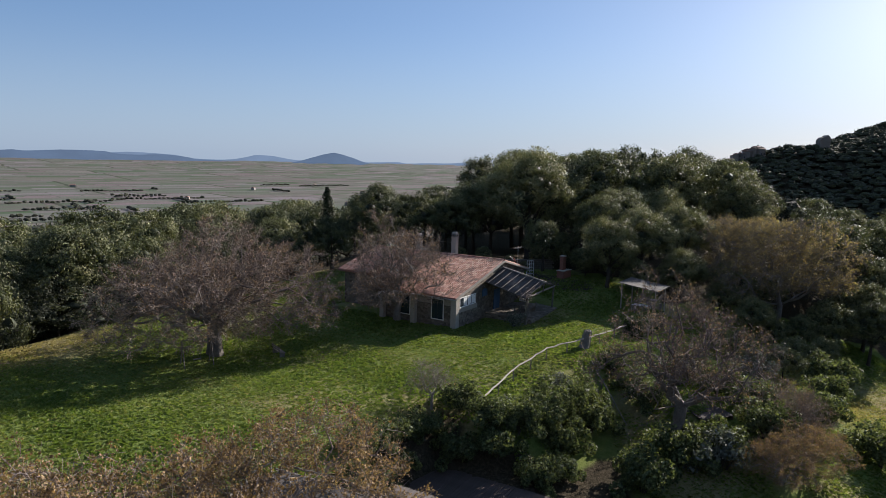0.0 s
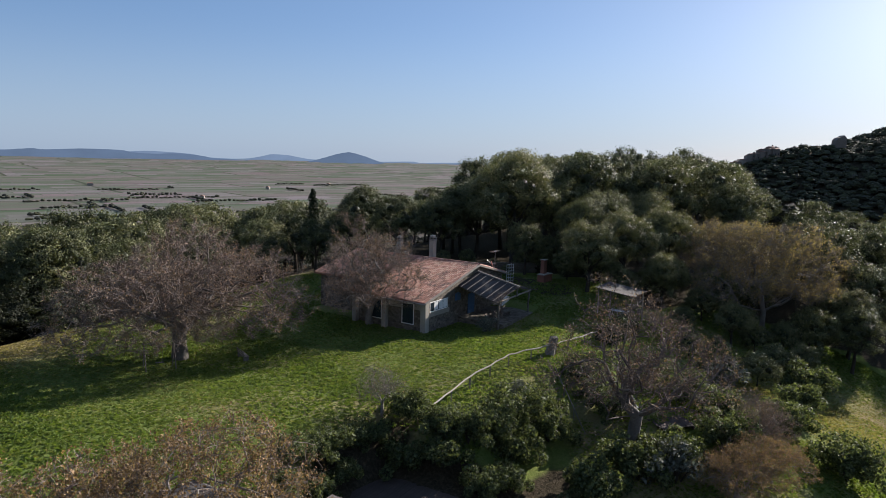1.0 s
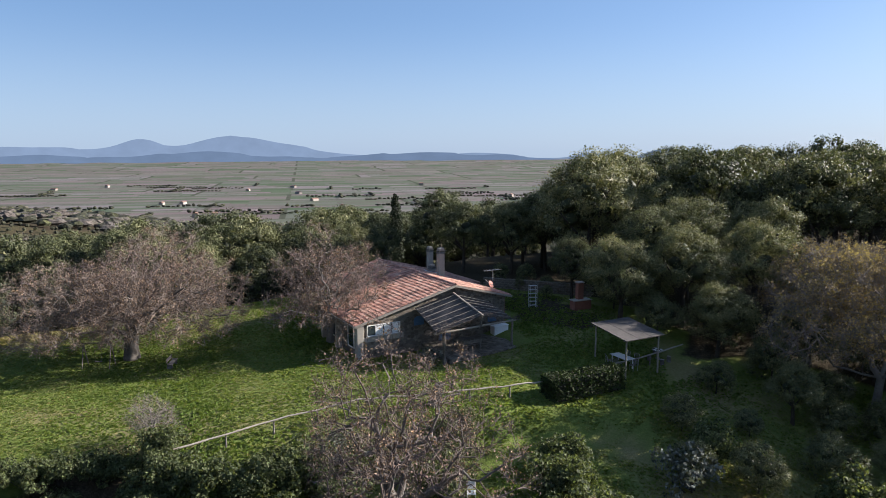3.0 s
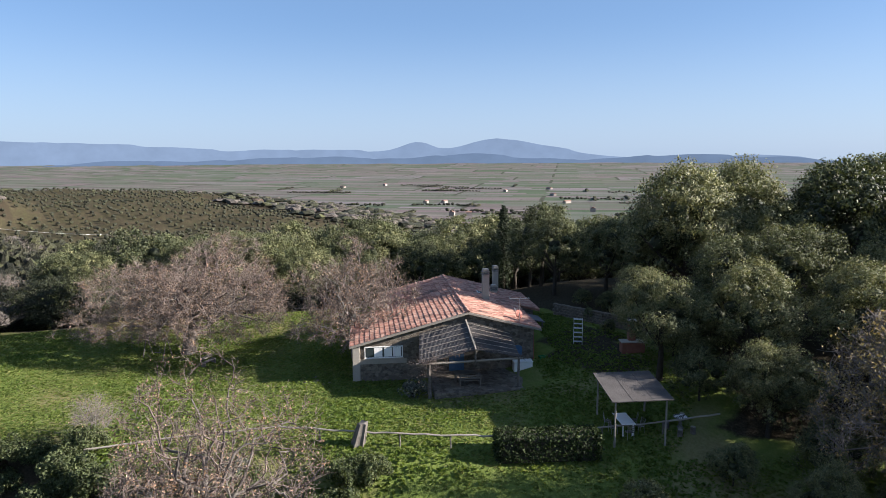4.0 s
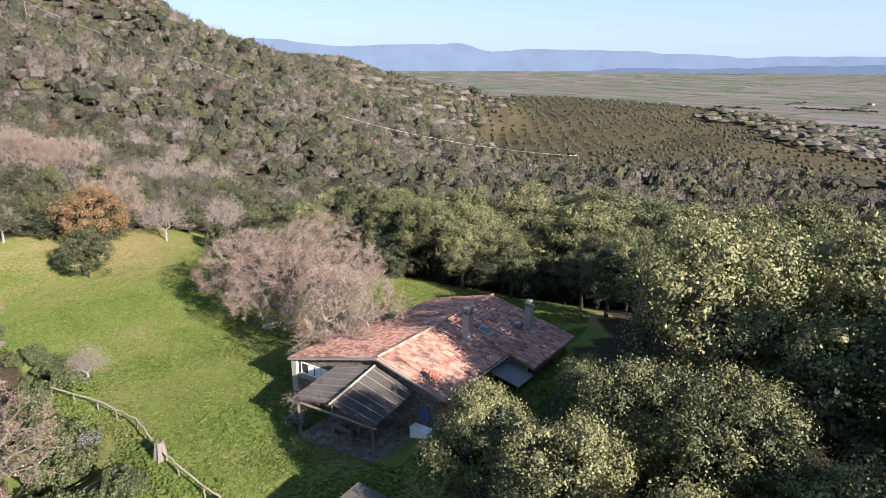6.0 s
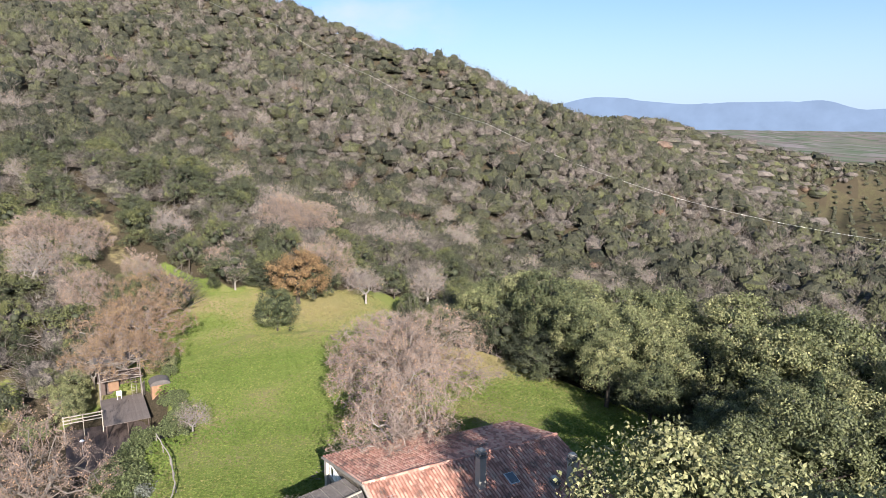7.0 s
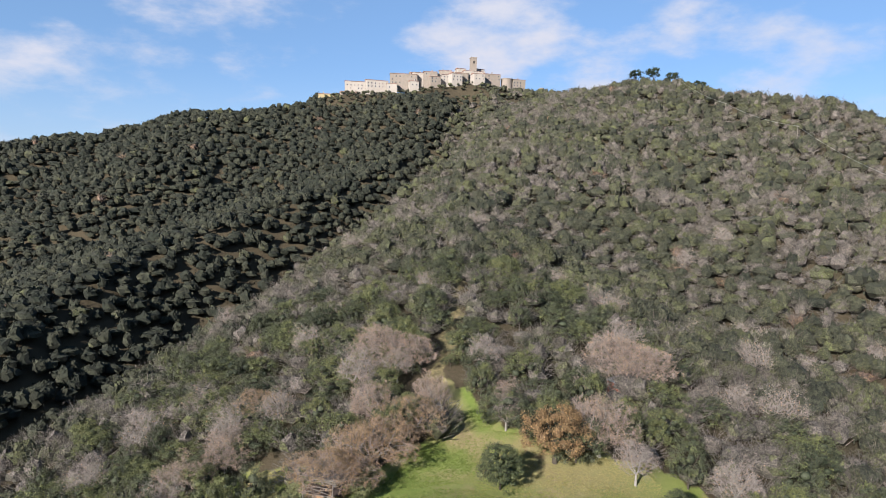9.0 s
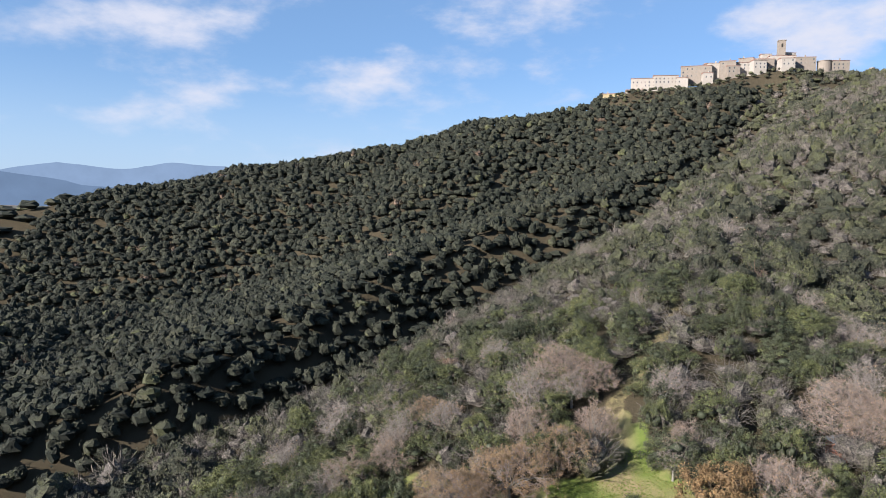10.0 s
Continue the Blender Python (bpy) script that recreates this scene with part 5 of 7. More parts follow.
# aerial and dish on the roof
aerial = tagged(new("tv_aerial"), "thin metal television aerial on a roof mast", "aerial")
aerial.matrix_world = HO
part("mast", beam((4.3, 0.9, roof_z(4.3) - 0.1), (4.3, 0.9, roof_z(4.3) + 2.0), 0.035, sides=6), M_METAL, aerial)
part("boom", beam((3.4, 0.9, roof_z(4.3) + 1.95), (5.1, 0.9, roof_z(4.3) + 1.95), 0.03, sides=6), M_METAL, aerial)
for k in range(6):
    x = 3.5 + 0.3 * k
    part("element", beam((x, 0.55, roof_z(4.3) + 1.98), (x, 1.25, roof_z(4.3) + 1.98), 0.014, sides=4), M_METAL, aerial)
dish = tagged(new("satellite_dish"), "small red-brown satellite dish fixed to the roof", "satellite dish")
dish.matrix_world = HO @ Matrix.Translation((4.55, 0.85, roof_z(4.5) + 0.85)) @ Matrix.Rotation(radians(-60), 4, "Z") @ Matrix.Rotation(radians(65), 4, "Y")
bm = bmesh.new()
bmesh.ops.create_uvsphere(bm, u_segments=20, v_segments=10, radius=0.62)
bmesh.ops.delete(bm, geom=[v for v in bm.verts if v.co.z > -0.4], context="VERTS")
bmesh.ops.solidify(bm, geom=bm.faces[:], thickness=0.02)
part("bowl", bm, M_RED_DISH, dish, shade=True)
part("arm", beam((0, 0, -0.6), (0.1, 0, -0.1), 0.03, sides=6), M_METAL, dish)
part("bracket", beam((0, 0, -0.6), (-0.62, 0, -0.85), 0.05, sides=6), M_METAL, dish)

# ---- reed-covered pergola before the gable ----
pergola = tagged(new("pergola"), "timber pergola roofed with dark reed matting before the house", "pergola")
pergola.matrix_world = HO
RB, RF = (-0.2, 0.3, 4.2), (-0.2, -4.3, 3.2)
LB, LF = (-3.9, 0.3, 3.3), (-4.3, -4.2, 2.3)
SB, SF = (3.3, 0.3, 3.15), (3.2, -3.9, 2.4)
for pts in ((RB, RF, LF, LB), (RF, RB, SB, SF)):
    mat_ob = part("reed_mat", slab(list(pts), 0.06), M_REED, pergola)
    a, b2, c, d = (Vector(p) for p in pts)
    front = pts[0] == RB
    for k in range(6):
        f = (k + 0.5) / 6
        p0, p1 = (a.lerp(b2, f), d.lerp(c, f))
        off = Vector((0, 0, 0.03))
        part("batten", beam(p0 + off, p1 + off, 0.035), M_PALE_WOOD, mat_ob)
    for k in range(40):
        f = (k + 0.5) / 40
        p0, p1 = (a.lerp(d, f), b2.lerp(c, f)) if True else (a, b2)
        part("reed", beam(p0 + Vector((0, 0, 0.008)), p1 + Vector((0, 0, 0.008)), 0.03, sides=5), M_REED, mat_ob)
part("ridge_beam", beam((RB[0], RB[1], RB[2] + 0.05), (RF[0], RF[1] - 0.2, RF[2] + 0.05), 0.11), M_PALE_WOOD, pergola)
part("cross_beam", log((-4.5, -4.1, 2.2), (3.4, -3.9, 2.28), 0.09, 0.08, 3), M_PALE_WOOD, pergola)
part("post", log((-3.5, -4.0, -0.5), (-3.6, -4.1, 2.2), 0.16, 0.12, 4, bend=0.05), M_BARK, pergola)
part("post", log((3.1, -3.8, -0.5), (3.1, -3.9, 2.25), 0.1, 0.09, 5), M_OLD_WOOD, pergola)
part("post", log((-0.2, -4.2, 2.2), (-0.2, -4.25, 3.2), 0.07, 0.06, 6), M_OLD_WOOD, pergola)
rg = np.random.default_rng(31)
segs = []
for k in range(420):
    x, y = (rg.normal(-3.7, 0.5), rg.normal(-4.1, 0.35)) if k % 2 else (rg.uniform(-4.4, 3.2), rg.normal(-4.15, 0.15))
    z = rg.uniform(0.2, 2.4) if k % 4 == 1 else 2.3 + 0.22 * max(0, 4.2 - abs(x + 0.2)) + rg.normal() * 0.12
    d = rg.normal(size=3) * np.array([0.35, 0.25, 0.22])
    segs.append((x, y, z, x + d[0], y + d[1], z + d[2], 0.012, 0.006))
v, f = tube(segs, 3)
o = new("vine", quad_mesh("vine", v, f, M_TWIG))
o.parent = pergola
o["label"] = "tangle of bare vine stems"

# ---- before the house ----
def at_house(x, y, z=0.0, turn=0.0):
    return HO @ Matrix.Translation((x, y, z)) @ Matrix.Rotation(turn, 4, "Z")


terrace = tagged(new("terrace"), "worn stone terrace under the pergola", "terrace", kind="structure")
terrace.matrix_world = HO
bm = slab([(-3.2, -4.4, 0.05), (5.5, -4.4, 0.05), (5.5, 0.6, 0.05), (-3.2, 0.6, 0.05)], 0.7)
part("paving", bm, M_STONE, terrace)


def bench_table(m):
    t = tagged(new("garden_table"), "dark wooden garden table under the pergola", "table")
    t.matrix_world = m
    bm = bmesh.new()
    box(bm, -1.0, 1.0, -0.4, 0.4, 0.70, 0.75)
    soften(bm)
    part("tabletop", bm, M_OLD_WOOD, t)
    for sx in (-0.85, 0.85):
        for sy in (-0.3, 0.3):
            bm = bmesh.new()
            box(bm, sx - 0.04, sx + 0.04, sy - 0.04, sy + 0.04, 0, 0.70)
            part("leg", bm, M_OLD_WOOD, t)
    return t


def bench(m, label="dark wooden bench on the terrace"):
    t = tagged(new("bench"), label, "bench")
    t.matrix_world = m
    for k in range(3):
        bm = bmesh.new()
        box(bm, -0.9, 0.9, -0.2 + 0.14 * k, -0.08 + 0.14 * k, 0.43, 0.47)
        part("slat", bm, M_OLD_WOOD, t)
    for k in range(2):
        bm = bmesh.new()
        box(bm, -0.9, 0.9, 0.24, 0.28, 0.6 + 0.17 * k, 0.71 + 0.17 * k)
        part("back_slat", bm, M_OLD_WOOD, t)
    for sx in (-0.75, 0.75):
        bm = bmesh.new()
        box(bm, sx - 0.04, sx + 0.04, -0.18, 0.24, 0.0, 0.43)
        part("leg", bm, M_OLD_WOOD, t)
        bm = bmesh.new()
        box(bm, sx - 0.03, sx + 0.03, 0.2, 0.24, 0.43, 0.9)
        part("upright", bm, M_OLD_WOOD, t)
    return t


bench_table(at_house(-0.5, -2.0, 0.05))
bench(at_house(-0.4, -3.0, 0.05, math.pi))
chest = tagged(new("storage_chest"), "white plastic storage chest against the stone wall", "chest")
chest.matrix_world = at_house(4.3, -0.2, 0.05)
bm = bmesh.new()
box(bm, -0.75, 0.75, -0.35, 0.35, 0, 0.8)
soften(bm, 0.03)
part("body", bm, M_WHITE, chest)
bm = bmesh.new()
box(bm, -0.79, 0.79, -0.39, 0.38, 0.803, 0.88)
soften(bm, 0.03)
part("lid", bm, M_WHITE, chest)
for k in range(3):
    c = tagged(new("crate"), "green plastic crate stacked beside the house corner", "crate", "green crates")
    c.matrix_world = at_house(6.2, 0.5 + 0.2 * (k == 2), 0.02 + 0.31 * k, 0.1 * k)
    for nm, b6 in (("base", (-0.3, 0.3, -0.2, 0.2, 0, 0.03)), ("side", (-0.3, 0.3, -0.2, -0.17, 0.03, 0.3)), ("side", (-0.3, 0.3, 0.17, 0.2, 0.03, 0.3)),
                   ("side", (-0.3, -0.27, -0.17, 0.17, 0.03, 0.3)), ("side", (0.27, 0.3, -0.17, 0.17, 0.03, 0.3))):
        bm = bmesh.new()
        box(bm, *b6)
        part(nm, bm, M_GREEN, c)
# shoe-shelf like metal rack standing by the path
rack = tagged(new("metal_rack"), "tall narrow white metal rack standing beside the path", "rack")
rack.matrix_world = Matrix.Translation((10.0, 76.0, float(land(10, 76)))) @ Matrix.Rotation(0.7, 4, "Z")
for sx in (-0.35, 0.35):
    for sy in (-0.18, 0.18):
        part("upright", beam((sx, sy, -0.05), (sx, sy, 2.2), 0.03), M_WHITE, rack)
for k in range(6):
    bm = bmesh.new()
    box(bm, -0.35, 0.35, -0.18, 0.18, 0.2 + 0.38 * k, 0.23 + 0.38 * k)
    part("shelf", bm, M_METAL, rack)

# ---- garden and clearing ----
def ground_at(x, y, turn=0.0, up=0.0):
    return Matrix.Translation((x, y, float(land(x, y)) + up)) @ Matrix.Rotation(turn, 4, "Z")


def blocky(name, b6, mat, parent, label="", edge=0.012):
    bm = bmesh.new()
    box(bm, *b6)
    soften(bm, edge)
    return part(name, bm, mat, parent, label)


# wooden rail fence along the top of the bank
RAIL = [(2.6, 40.2), (5.1, 45.4), (8.1, 49.9), (11.9, 53.4), (13.4, 55.2), (15.3, 57.6), (17.0, 60.0), (20.4, 65.6), (22.4, 69.2), (24.3, 72.7)]
fence = tagged(new("rail_fence"), "rustic fence of one peeled pole rail on short posts", "fence")
for k, ((xa, ya), (xb, yb)) in enumerate(zip(RAIL, RAIL[1:])):
    za, zb = float(land(xa, ya)) + 0.85, float(land(xb, yb)) + 0.85
    part("rail", log((xa, ya, za), (xb, yb, zb), 0.06, 0.055, k, 6, 0.05), M_PALE_WOOD, fence)
    n_posts = max(1, int(math.hypot(xb - xa, yb - ya) / 2.2))
    for j in range(n_posts):
        f = j / n_posts
        x, y = xa + (xb - xa) * f, ya + (yb - ya) * f
        g = float(land(x, y))
        part("post", log((x, y, g - 0.3), (x, y, za + (zb - za) * f - 0.05), 0.06, 0.05, k * 5 + j, 6, 0.01), M_OLD_WOOD, fence)

stump = tagged(new("tree_stump"), "grey weathered leaning tree stump beside the fence", "stump")
stump.matrix_world = ground_at(11.7, 53.3)
rd = random.Random(4)
bm = bmesh.new()
rings = []
for k in range(7):
    z, r0 = -0.3 + 1.75 * k / 6, 0.46 - 0.17 * k / 6
    ring = []
    for j in range(18):
        an = 2 * math.pi * j / 18
        rr = r0 * (1 + 0.16 * math.sin(5 * an + 1) + 0.08 * math.sin(9 * an) + rd.uniform(-0.03, 0.03))
        ring.append(bm.verts.new((math.cos(an) * rr + 0.22 * z, math.sin(an) * rr + 0.12 * z, z + (rd.uniform(-0.08, 0.08) if k == 6 else 0))))
    rings.append(ring)
for a, b2 in zip(rings, rings[1:]):
    for j in range(18):
        bm.faces.new((a[j], a[(j + 1) % 18], b2[(j + 1) % 18], b2[j]))
bm.faces.new(rings[-1])
part("trunk", bm, M_OLD_WOOD, stump)

# clipped hedge
hedge = tagged(new("hedge"), "clipped dense dark green box hedge by the fence", "hedge")
hedge.matrix_world = Matrix.Translation((19.2, 61.9, float(land(19.2, 61.9)))) @ Matrix.Rotation(math.atan2(5.0, 3.6), 4, "Z")
rg = np.random.default_rng(77)
cnt = 9000
p = rg.uniform(-1, 1, (cnt, 3))
ax = rg.integers(0, 5, cnt)
for k, (a, s_) in enumerate(((0, 1), (0, -1), (1, 1), (1, -1), (2, 1))):
    sel = ax == k
    p[sel, a] = s_
p[:, :] += rg.normal(size=p.shape) * 0.03
p = p * np.array([3.0, 0.85, 0.75]) + np.array([0, 0, 0.75])
p[:, 2] += 0.05 * np.sin(p[:, 0] * 2.1)
v, q = leaf_cloud(p, np.full(cnt, 0.03), 1, 0.075, rg, 0.4)
o = new("foliage", quad_mesh("foliage", v, q, M_HEDGE, rg.random(cnt)))
o.parent = hedge
blocky("inner_growth", (-2.9, 2.9, -0.75, 0.75, -0.1, 1.42), M_DARK_BARK, hedge, "shaded inner branches", 0.1)


# garden shelter with table
shelter = tagged(new("garden_shelter"), "open timber shelter with a grey reed roof", "shelter")
shelter.matrix_world = ground_at(20.8, 68.0, math.atan2(2.7, 1.9))
for sx, sy, h in ((-1.6, -1.75, 2.5), (1.6, -1.75, 2.5), (-1.6, 1.75, 2.9), (1.6, 1.75, 2.9)):
    part("post", log((sx, sy, -0.4), (sx, sy, h), 0.07, 0.06, int(sx * 3 + sy * 7), 8, 0.015), M_PALE_WOOD, shelter)
for y, h in ((-1.75, 2.5), (1.75, 2.9)):
    part("beam", log((-1.85, y, h + 0.05), (1.85, y, h + 0.05), 0.06, 0.055, int(y * 9), 8, 0.01), M_PALE_WOOD, shelter)
for k in range(6):
    x = -1.7 + 0.68 * k
    part("rafter", log((x, -1.95, 2.58), (x, 1.95, 3.04), 0.04, 0.04, k + 40, 6, 0.01), M_OLD_WOOD, shelter)
for k in range(3):
    x0 = -1.9 + 1.27 * k
    part("reed_mat", slab([(x0, -2.05, 2.63 + 0.012 * k), (x0 + 1.3, -2.05, 2.63 + 0.012 * k), (x0 + 1.3, 2.05, 3.1 + 0.012 * k), (x0, 2.05, 3.1 + 0.012 * k)], 0.05), M_REED, shelter)
table = tagged(new("garden_table"), "white garden table under the timber shelter", "table")
table.matrix_world = ground_at(20.6, 67.6, 0.95 + math.pi / 2)
blocky("tabletop", (-0.95, 0.95, -0.45, 0.45, 0.70, 0.75), M_WHITE, table)
for sx in (-0.8, 0.8):
    for sy in (-0.32, 0.32):
        blocky("leg", (sx - 0.035, sx + 0.035, sy - 0.035, sy + 0.035, -0.1, 0.70), M_WHITE, table)


def wire_chair(m):
    """A slim metal garden chair: bent frame, slatted seat and back."""
    c = tagged(new("garden_chair"), "slim dark metal garden chair at the white table", "chair", "chairs under the shelter")
    c.matrix_world = m
    for k in range(4):
        blocky("seat_slat", (-0.2, 0.2, -0.19 + 0.1 * k, -0.11 + 0.1 * k, 0.435, 0.455), M_OLD_WOOD, c, edge=0.004)
    for sx in (-0.21, 0.21):
        part("front_leg", beam((sx, -0.2, 0), (sx, -0.2, 0.44), 0.022, sides=6), M_METAL, c)
        part("back_leg", beam((sx, 0.24, 0), (sx, 0.2, 0.44), 0.022, sides=6), M_METAL, c)
        part("upright", beam((sx, 0.2, 0.44), (sx, 0.3, 0.92), 0.022, sides=6), M_METAL, c)
        part("seat_rail", beam((sx, -0.2, 0.425), (sx, 0.2, 0.425), 0.02, sides=6), M_METAL, c)
    for k in range(3):
        y = 0.235 + 0.03 * k
        blocky("back_slat", (-0.21, 0.21, y, y + 0.015, 0.58 + 0.13 * k, 0.64 + 0.13 * k), M_OLD_WOOD, c, edge=0.004)
    return c


seat = wire_chair(table.matrix_world @ Matrix.Translation((-0.45, -0.85, 0)) @ Matrix.Rotation(math.pi + 0.2, 4, "Z"))
for bx, by, turn in ((0.5, -0.8, math.pi - 0.3), (-0.5, 0.85, 0.15), (0.45, 0.9, -0.35), (-1.35, 0.1, math.pi / 2)):
    copy_thing(seat, table.matrix_world @ Matrix.Translation((bx, by, 0)) @ Matrix.Rotation(turn, 4, "Z"))
mosaic = tagged(new("mosaic_table"), "small round garden table with a black and white mosaic top", "table")
mosaic.matrix_world = ground_at(22.7, 70.7)
for nm, r1, r2, z0, z1, mt in (("foot", 0.26, 0.2, -0.1, 0.08, M_CEMENT), ("pedestal", 0.1, 0.09, 0.08, 0.70, M_CEMENT), ("rim", 0.46, 0.46, 0.70, 0.735, M_CEMENT)):
    bm = bmesh.new()
    bmesh.ops.create_cone(bm, cap_ends=True, segments=22, radius1=r1, radius2=r2, depth=z1 - z0)
    bmesh.ops.translate(bm, vec=(0, 0, (z0 + z1) / 2), verts=bm.verts)
    part(nm, bm, mt, mosaic)
rd = random.Random(6)
for ring, cnt in ((0.06, 4), (0.16, 10), (0.26, 16), (0.36, 22)):
    for k in range(cnt):
        an = 2 * math.pi * (k + rd.uniform(-0.15, 0.15)) / cnt
        tile = blocky("mosaic_tile", (-0.04, 0.04, -0.036, 0.036, 0.738, 0.746), M_WHITE if rd.random() < 0.6 else M_DARK, mosaic, edge=0.003)
        tile.matrix_basis = Matrix.Rotation(an, 4, "Z") @ Matrix.Translation((ring, 0, 0))
for k, (dx, dy) in enumerate(((0.85, 0.1), (-0.35, 0.8), (-0.5, -0.75), (0.5, -0.8))):
    st = tagged(new("log_stool"), "short log stool beside the mosaic table", "stool", "log stools")
    st.matrix_world = ground_at(22.7 + dx, 70.7 + dy)
    part("trunk", log((0, 0, -0.1), (0, 0, 0.44), 0.17, 0.16, k, 12, 0.01), M_BARK, st)
    bm = bmesh.new()
    bmesh.ops.create_cone(bm, cap_ends=True, segments=14, radius1=0.155, radius2=0.15, depth=0.02)
    bmesh.ops.translate(bm, vec=(0, 0, 0.445), verts=bm.verts)
    part("cut_top", bm, M_PALE_WOOD, st)

# brick barbecue and a low stone wall behind it
bbq = tagged(new("barbecue"), "brick barbecue with a short chimney", "barbecue")
bbq.matrix_world = ground_at(14.2, 77.6, 0.9)
blocky("base", (-0.9, 0.9, -0.45, 0.45, -0.3, 0.85), M_BRICK, bbq)
blocky("slab", (-1.0, 1.0, -0.5, 0.5, 0.853, 0.93), M_PLASTER, bbq)
blocky("chimney", (-0.3, 0.3, -0.05, 0.45, 0.933, 2.5), M_BRICK, bbq)
blocky("cap", (-0.38, 0.38, -0.12, 0.5, 2.503, 2.58), M_PLASTER, bbq)
rd = random.Random(9)
dry = tagged(new("dry_stone_wall"), "low rough dry stone retaining wall", "wall")
dry.matrix_world = ground_at(8.0, 82.5, 0.1)
shapes_ = []
for k in range(4):
    bm = bmesh.new()
    box(bm, -0.22, 0.22, -0.2, 0.2, -0.13, 0.13)
    for v_ in bm.verts:
        v_.co += Vector((rd.uniform(-0.05, 0.05), rd.uniform(-0.05, 0.05), rd.uniform(-0.03, 0.03)))
    soften(bm, 0.04)
    me = bpy.data.meshes.new("stone")
    bm.to_mesh(me)
    bm.free()
    me.materials.append(M_STONE)
    shapes_.append(me)
for r in range(5):
    for k in range(26):
        o = new("stone", shapes_[rd.randrange(4)])
        o.parent = dry
        o.matrix_basis = Matrix.Translation((-5.8 + 0.45 * k + 0.22 * (r % 2), rd.uniform(-0.05, 0.05) + 0.06 * r, 0.0 + 0.25 * r)) @ Matrix.Rotation(rd.uniform(-0.15, 0.15), 4, "Z")

# timber steps down the bank
steps = tagged(new("garden_steps"), "dark earth steps with timber edges down the bank", "steps")
for k in range(13):
    f = k / 12
    x, y = 10.9 + 1.9 * f, 51.0 - 7.2 * f
    g = 13.3 - 3.9 * f
    tread = blocky("tread", (-0.75, 0.75, -0.34, 0.34, -0.5, 0.0), M_EARTH, steps)
    tread.matrix_basis = Matrix.Translation((x, y, g + 0.05)) @ Matrix.Rotation(-1.83 + math.pi / 2, 4, "Z")
    edge = blocky("edge_log", (-0.8, 0.8, -0.40, -0.343, -0.32, 0.02), M_OLD_WOOD, steps)
    edge.matrix_basis = tread.matrix_basis
for sx in (-0.95, 0.95):
    part("handrail", log((10.9 + sx, 51.0, 14.1), (12.8 + sx, 43.8, 10.2), 0.045, 0.04, int(sx * 10), 6, 0.04), M_OLD_WOOD, steps)
    for k in range(5):
        f = k / 4
        x, y, z = 10.9 + 1.9 * f + sx, 51.0 - 7.2 * f, 14.05 - 3.9 * f
        part("baluster", log((x, y, z - 1.4), (x, y, z), 0.05, 0.045, k, 6, 0.01), M_OLD_WOOD, steps)


def boards(name, label, m, n_, length, width, mat, thick=0.05):
    """A platform of separate boards on bearers."""
    d = tagged(new(name), label, "deck")
    d.matrix_world = m
    rd = random.Random(len(label))
    bm = bmesh.new()
    box(bm, 0, length, 0, width - 0.012, -thick, 0)
    me = bpy.data.meshes.new("board")
    bm.to_mesh(me)
    bm.free()
    me.materials.append(mat)
    for k in range(n_):
        o = new("board", me)
        o.parent = d
        o.matrix_basis = Matrix.Translation((-length / 2 + rd.uniform(-0.03, 0.03), (k - n_ / 2) * width, rd.uniform(-0.004, 0.004)))
    for sx in (-0.42, 0, 0.42):
        blocky("bearer", (sx * length - 0.06, sx * length + 0.06, -n_ * width / 2, n_ * width / 2, -0.26, -thick - 0.005), M_DECK, d)
        for sy in (-0.46, 0, 0.46):
            blocky("post", (sx * length - 0.05, sx * length + 0.05, sy * n_ * width - 0.05, sy * n_ * width + 0.05, -2.0, -0.265), M_DECK, d)
    return d


boards("wooden_platform", "red-brown wooden platform beside the oak trunk", ground_at(19.6, 46.4, 0.35, 0.1), 12, 2.8, 0.16, M_DECK)
chair_white = tagged(new("folding_chair"), "white folding garden chair on the bank", "chair")
chair_white.matrix_world = ground_at(17.2, 47.6, 0.5)
blocky("seat", (-0.25, 0.25, -0.25, 0.25, 0.43, 0.47), M_WHITE, chair_white)
blocky("backrest", (-0.25, 0.25, 0.22, 0.26, 0.55, 1.0), M_WHITE, chair_white)
for sx in (-0.22, 0.22):
    part("leg", beam((sx, -0.25, 0), (sx, 0.22, 0.95), 0.03), M_WHITE, chair_white)
    part("leg", beam((sx, 0.25, 0), (sx, -0.2, 0.45), 0.03), M_WHITE, chair_white)

# the tree-side hut, its deck and things
AHEAD = radians(60)
deck = boards("wooden_deck", "grey weathered board deck before the tree arbour", Matrix.Translation((-2.1, 28.5, 12.7)) @ Matrix.Rotation(AHEAD, 4, "Z"), 22, 7.4, 0.2, M_DECK_GREY)
low = boards("dark_deck", "dark brown board terrace below the deck", Matrix.Translation((1.2, 31.9, 11.0)) @ Matrix.Rotation(AHEAD, 4, "Z"), 47, 10.5, 0.2, M_DECK)
HUT = Matrix.Translation((-4.8, 23.9, 12.7)) @ Matrix.Rotation(radians(-30), 4, "Z")
arbor = tagged(new("pole_arbour"), "two-storey rustic pole arbour under the oak", "arbour")
arbor.matrix_world = HUT
for sx in (-2.1, 2.1):
    for sy in (-1.3, 1.3):
        part("post", log((sx, sy, -2.0), (sx, sy, 3.9), 0.09, 0.07, int(10 * sx + sy), 7, 0.03), M_BARK, arbor)
for k in range(14):
    blocky("floor_board", (-2.3 + 0.33 * k, -1.99 + 0.33 * k, -1.4, 1.4, 2.02, 2.08), M_DECK, arbor)
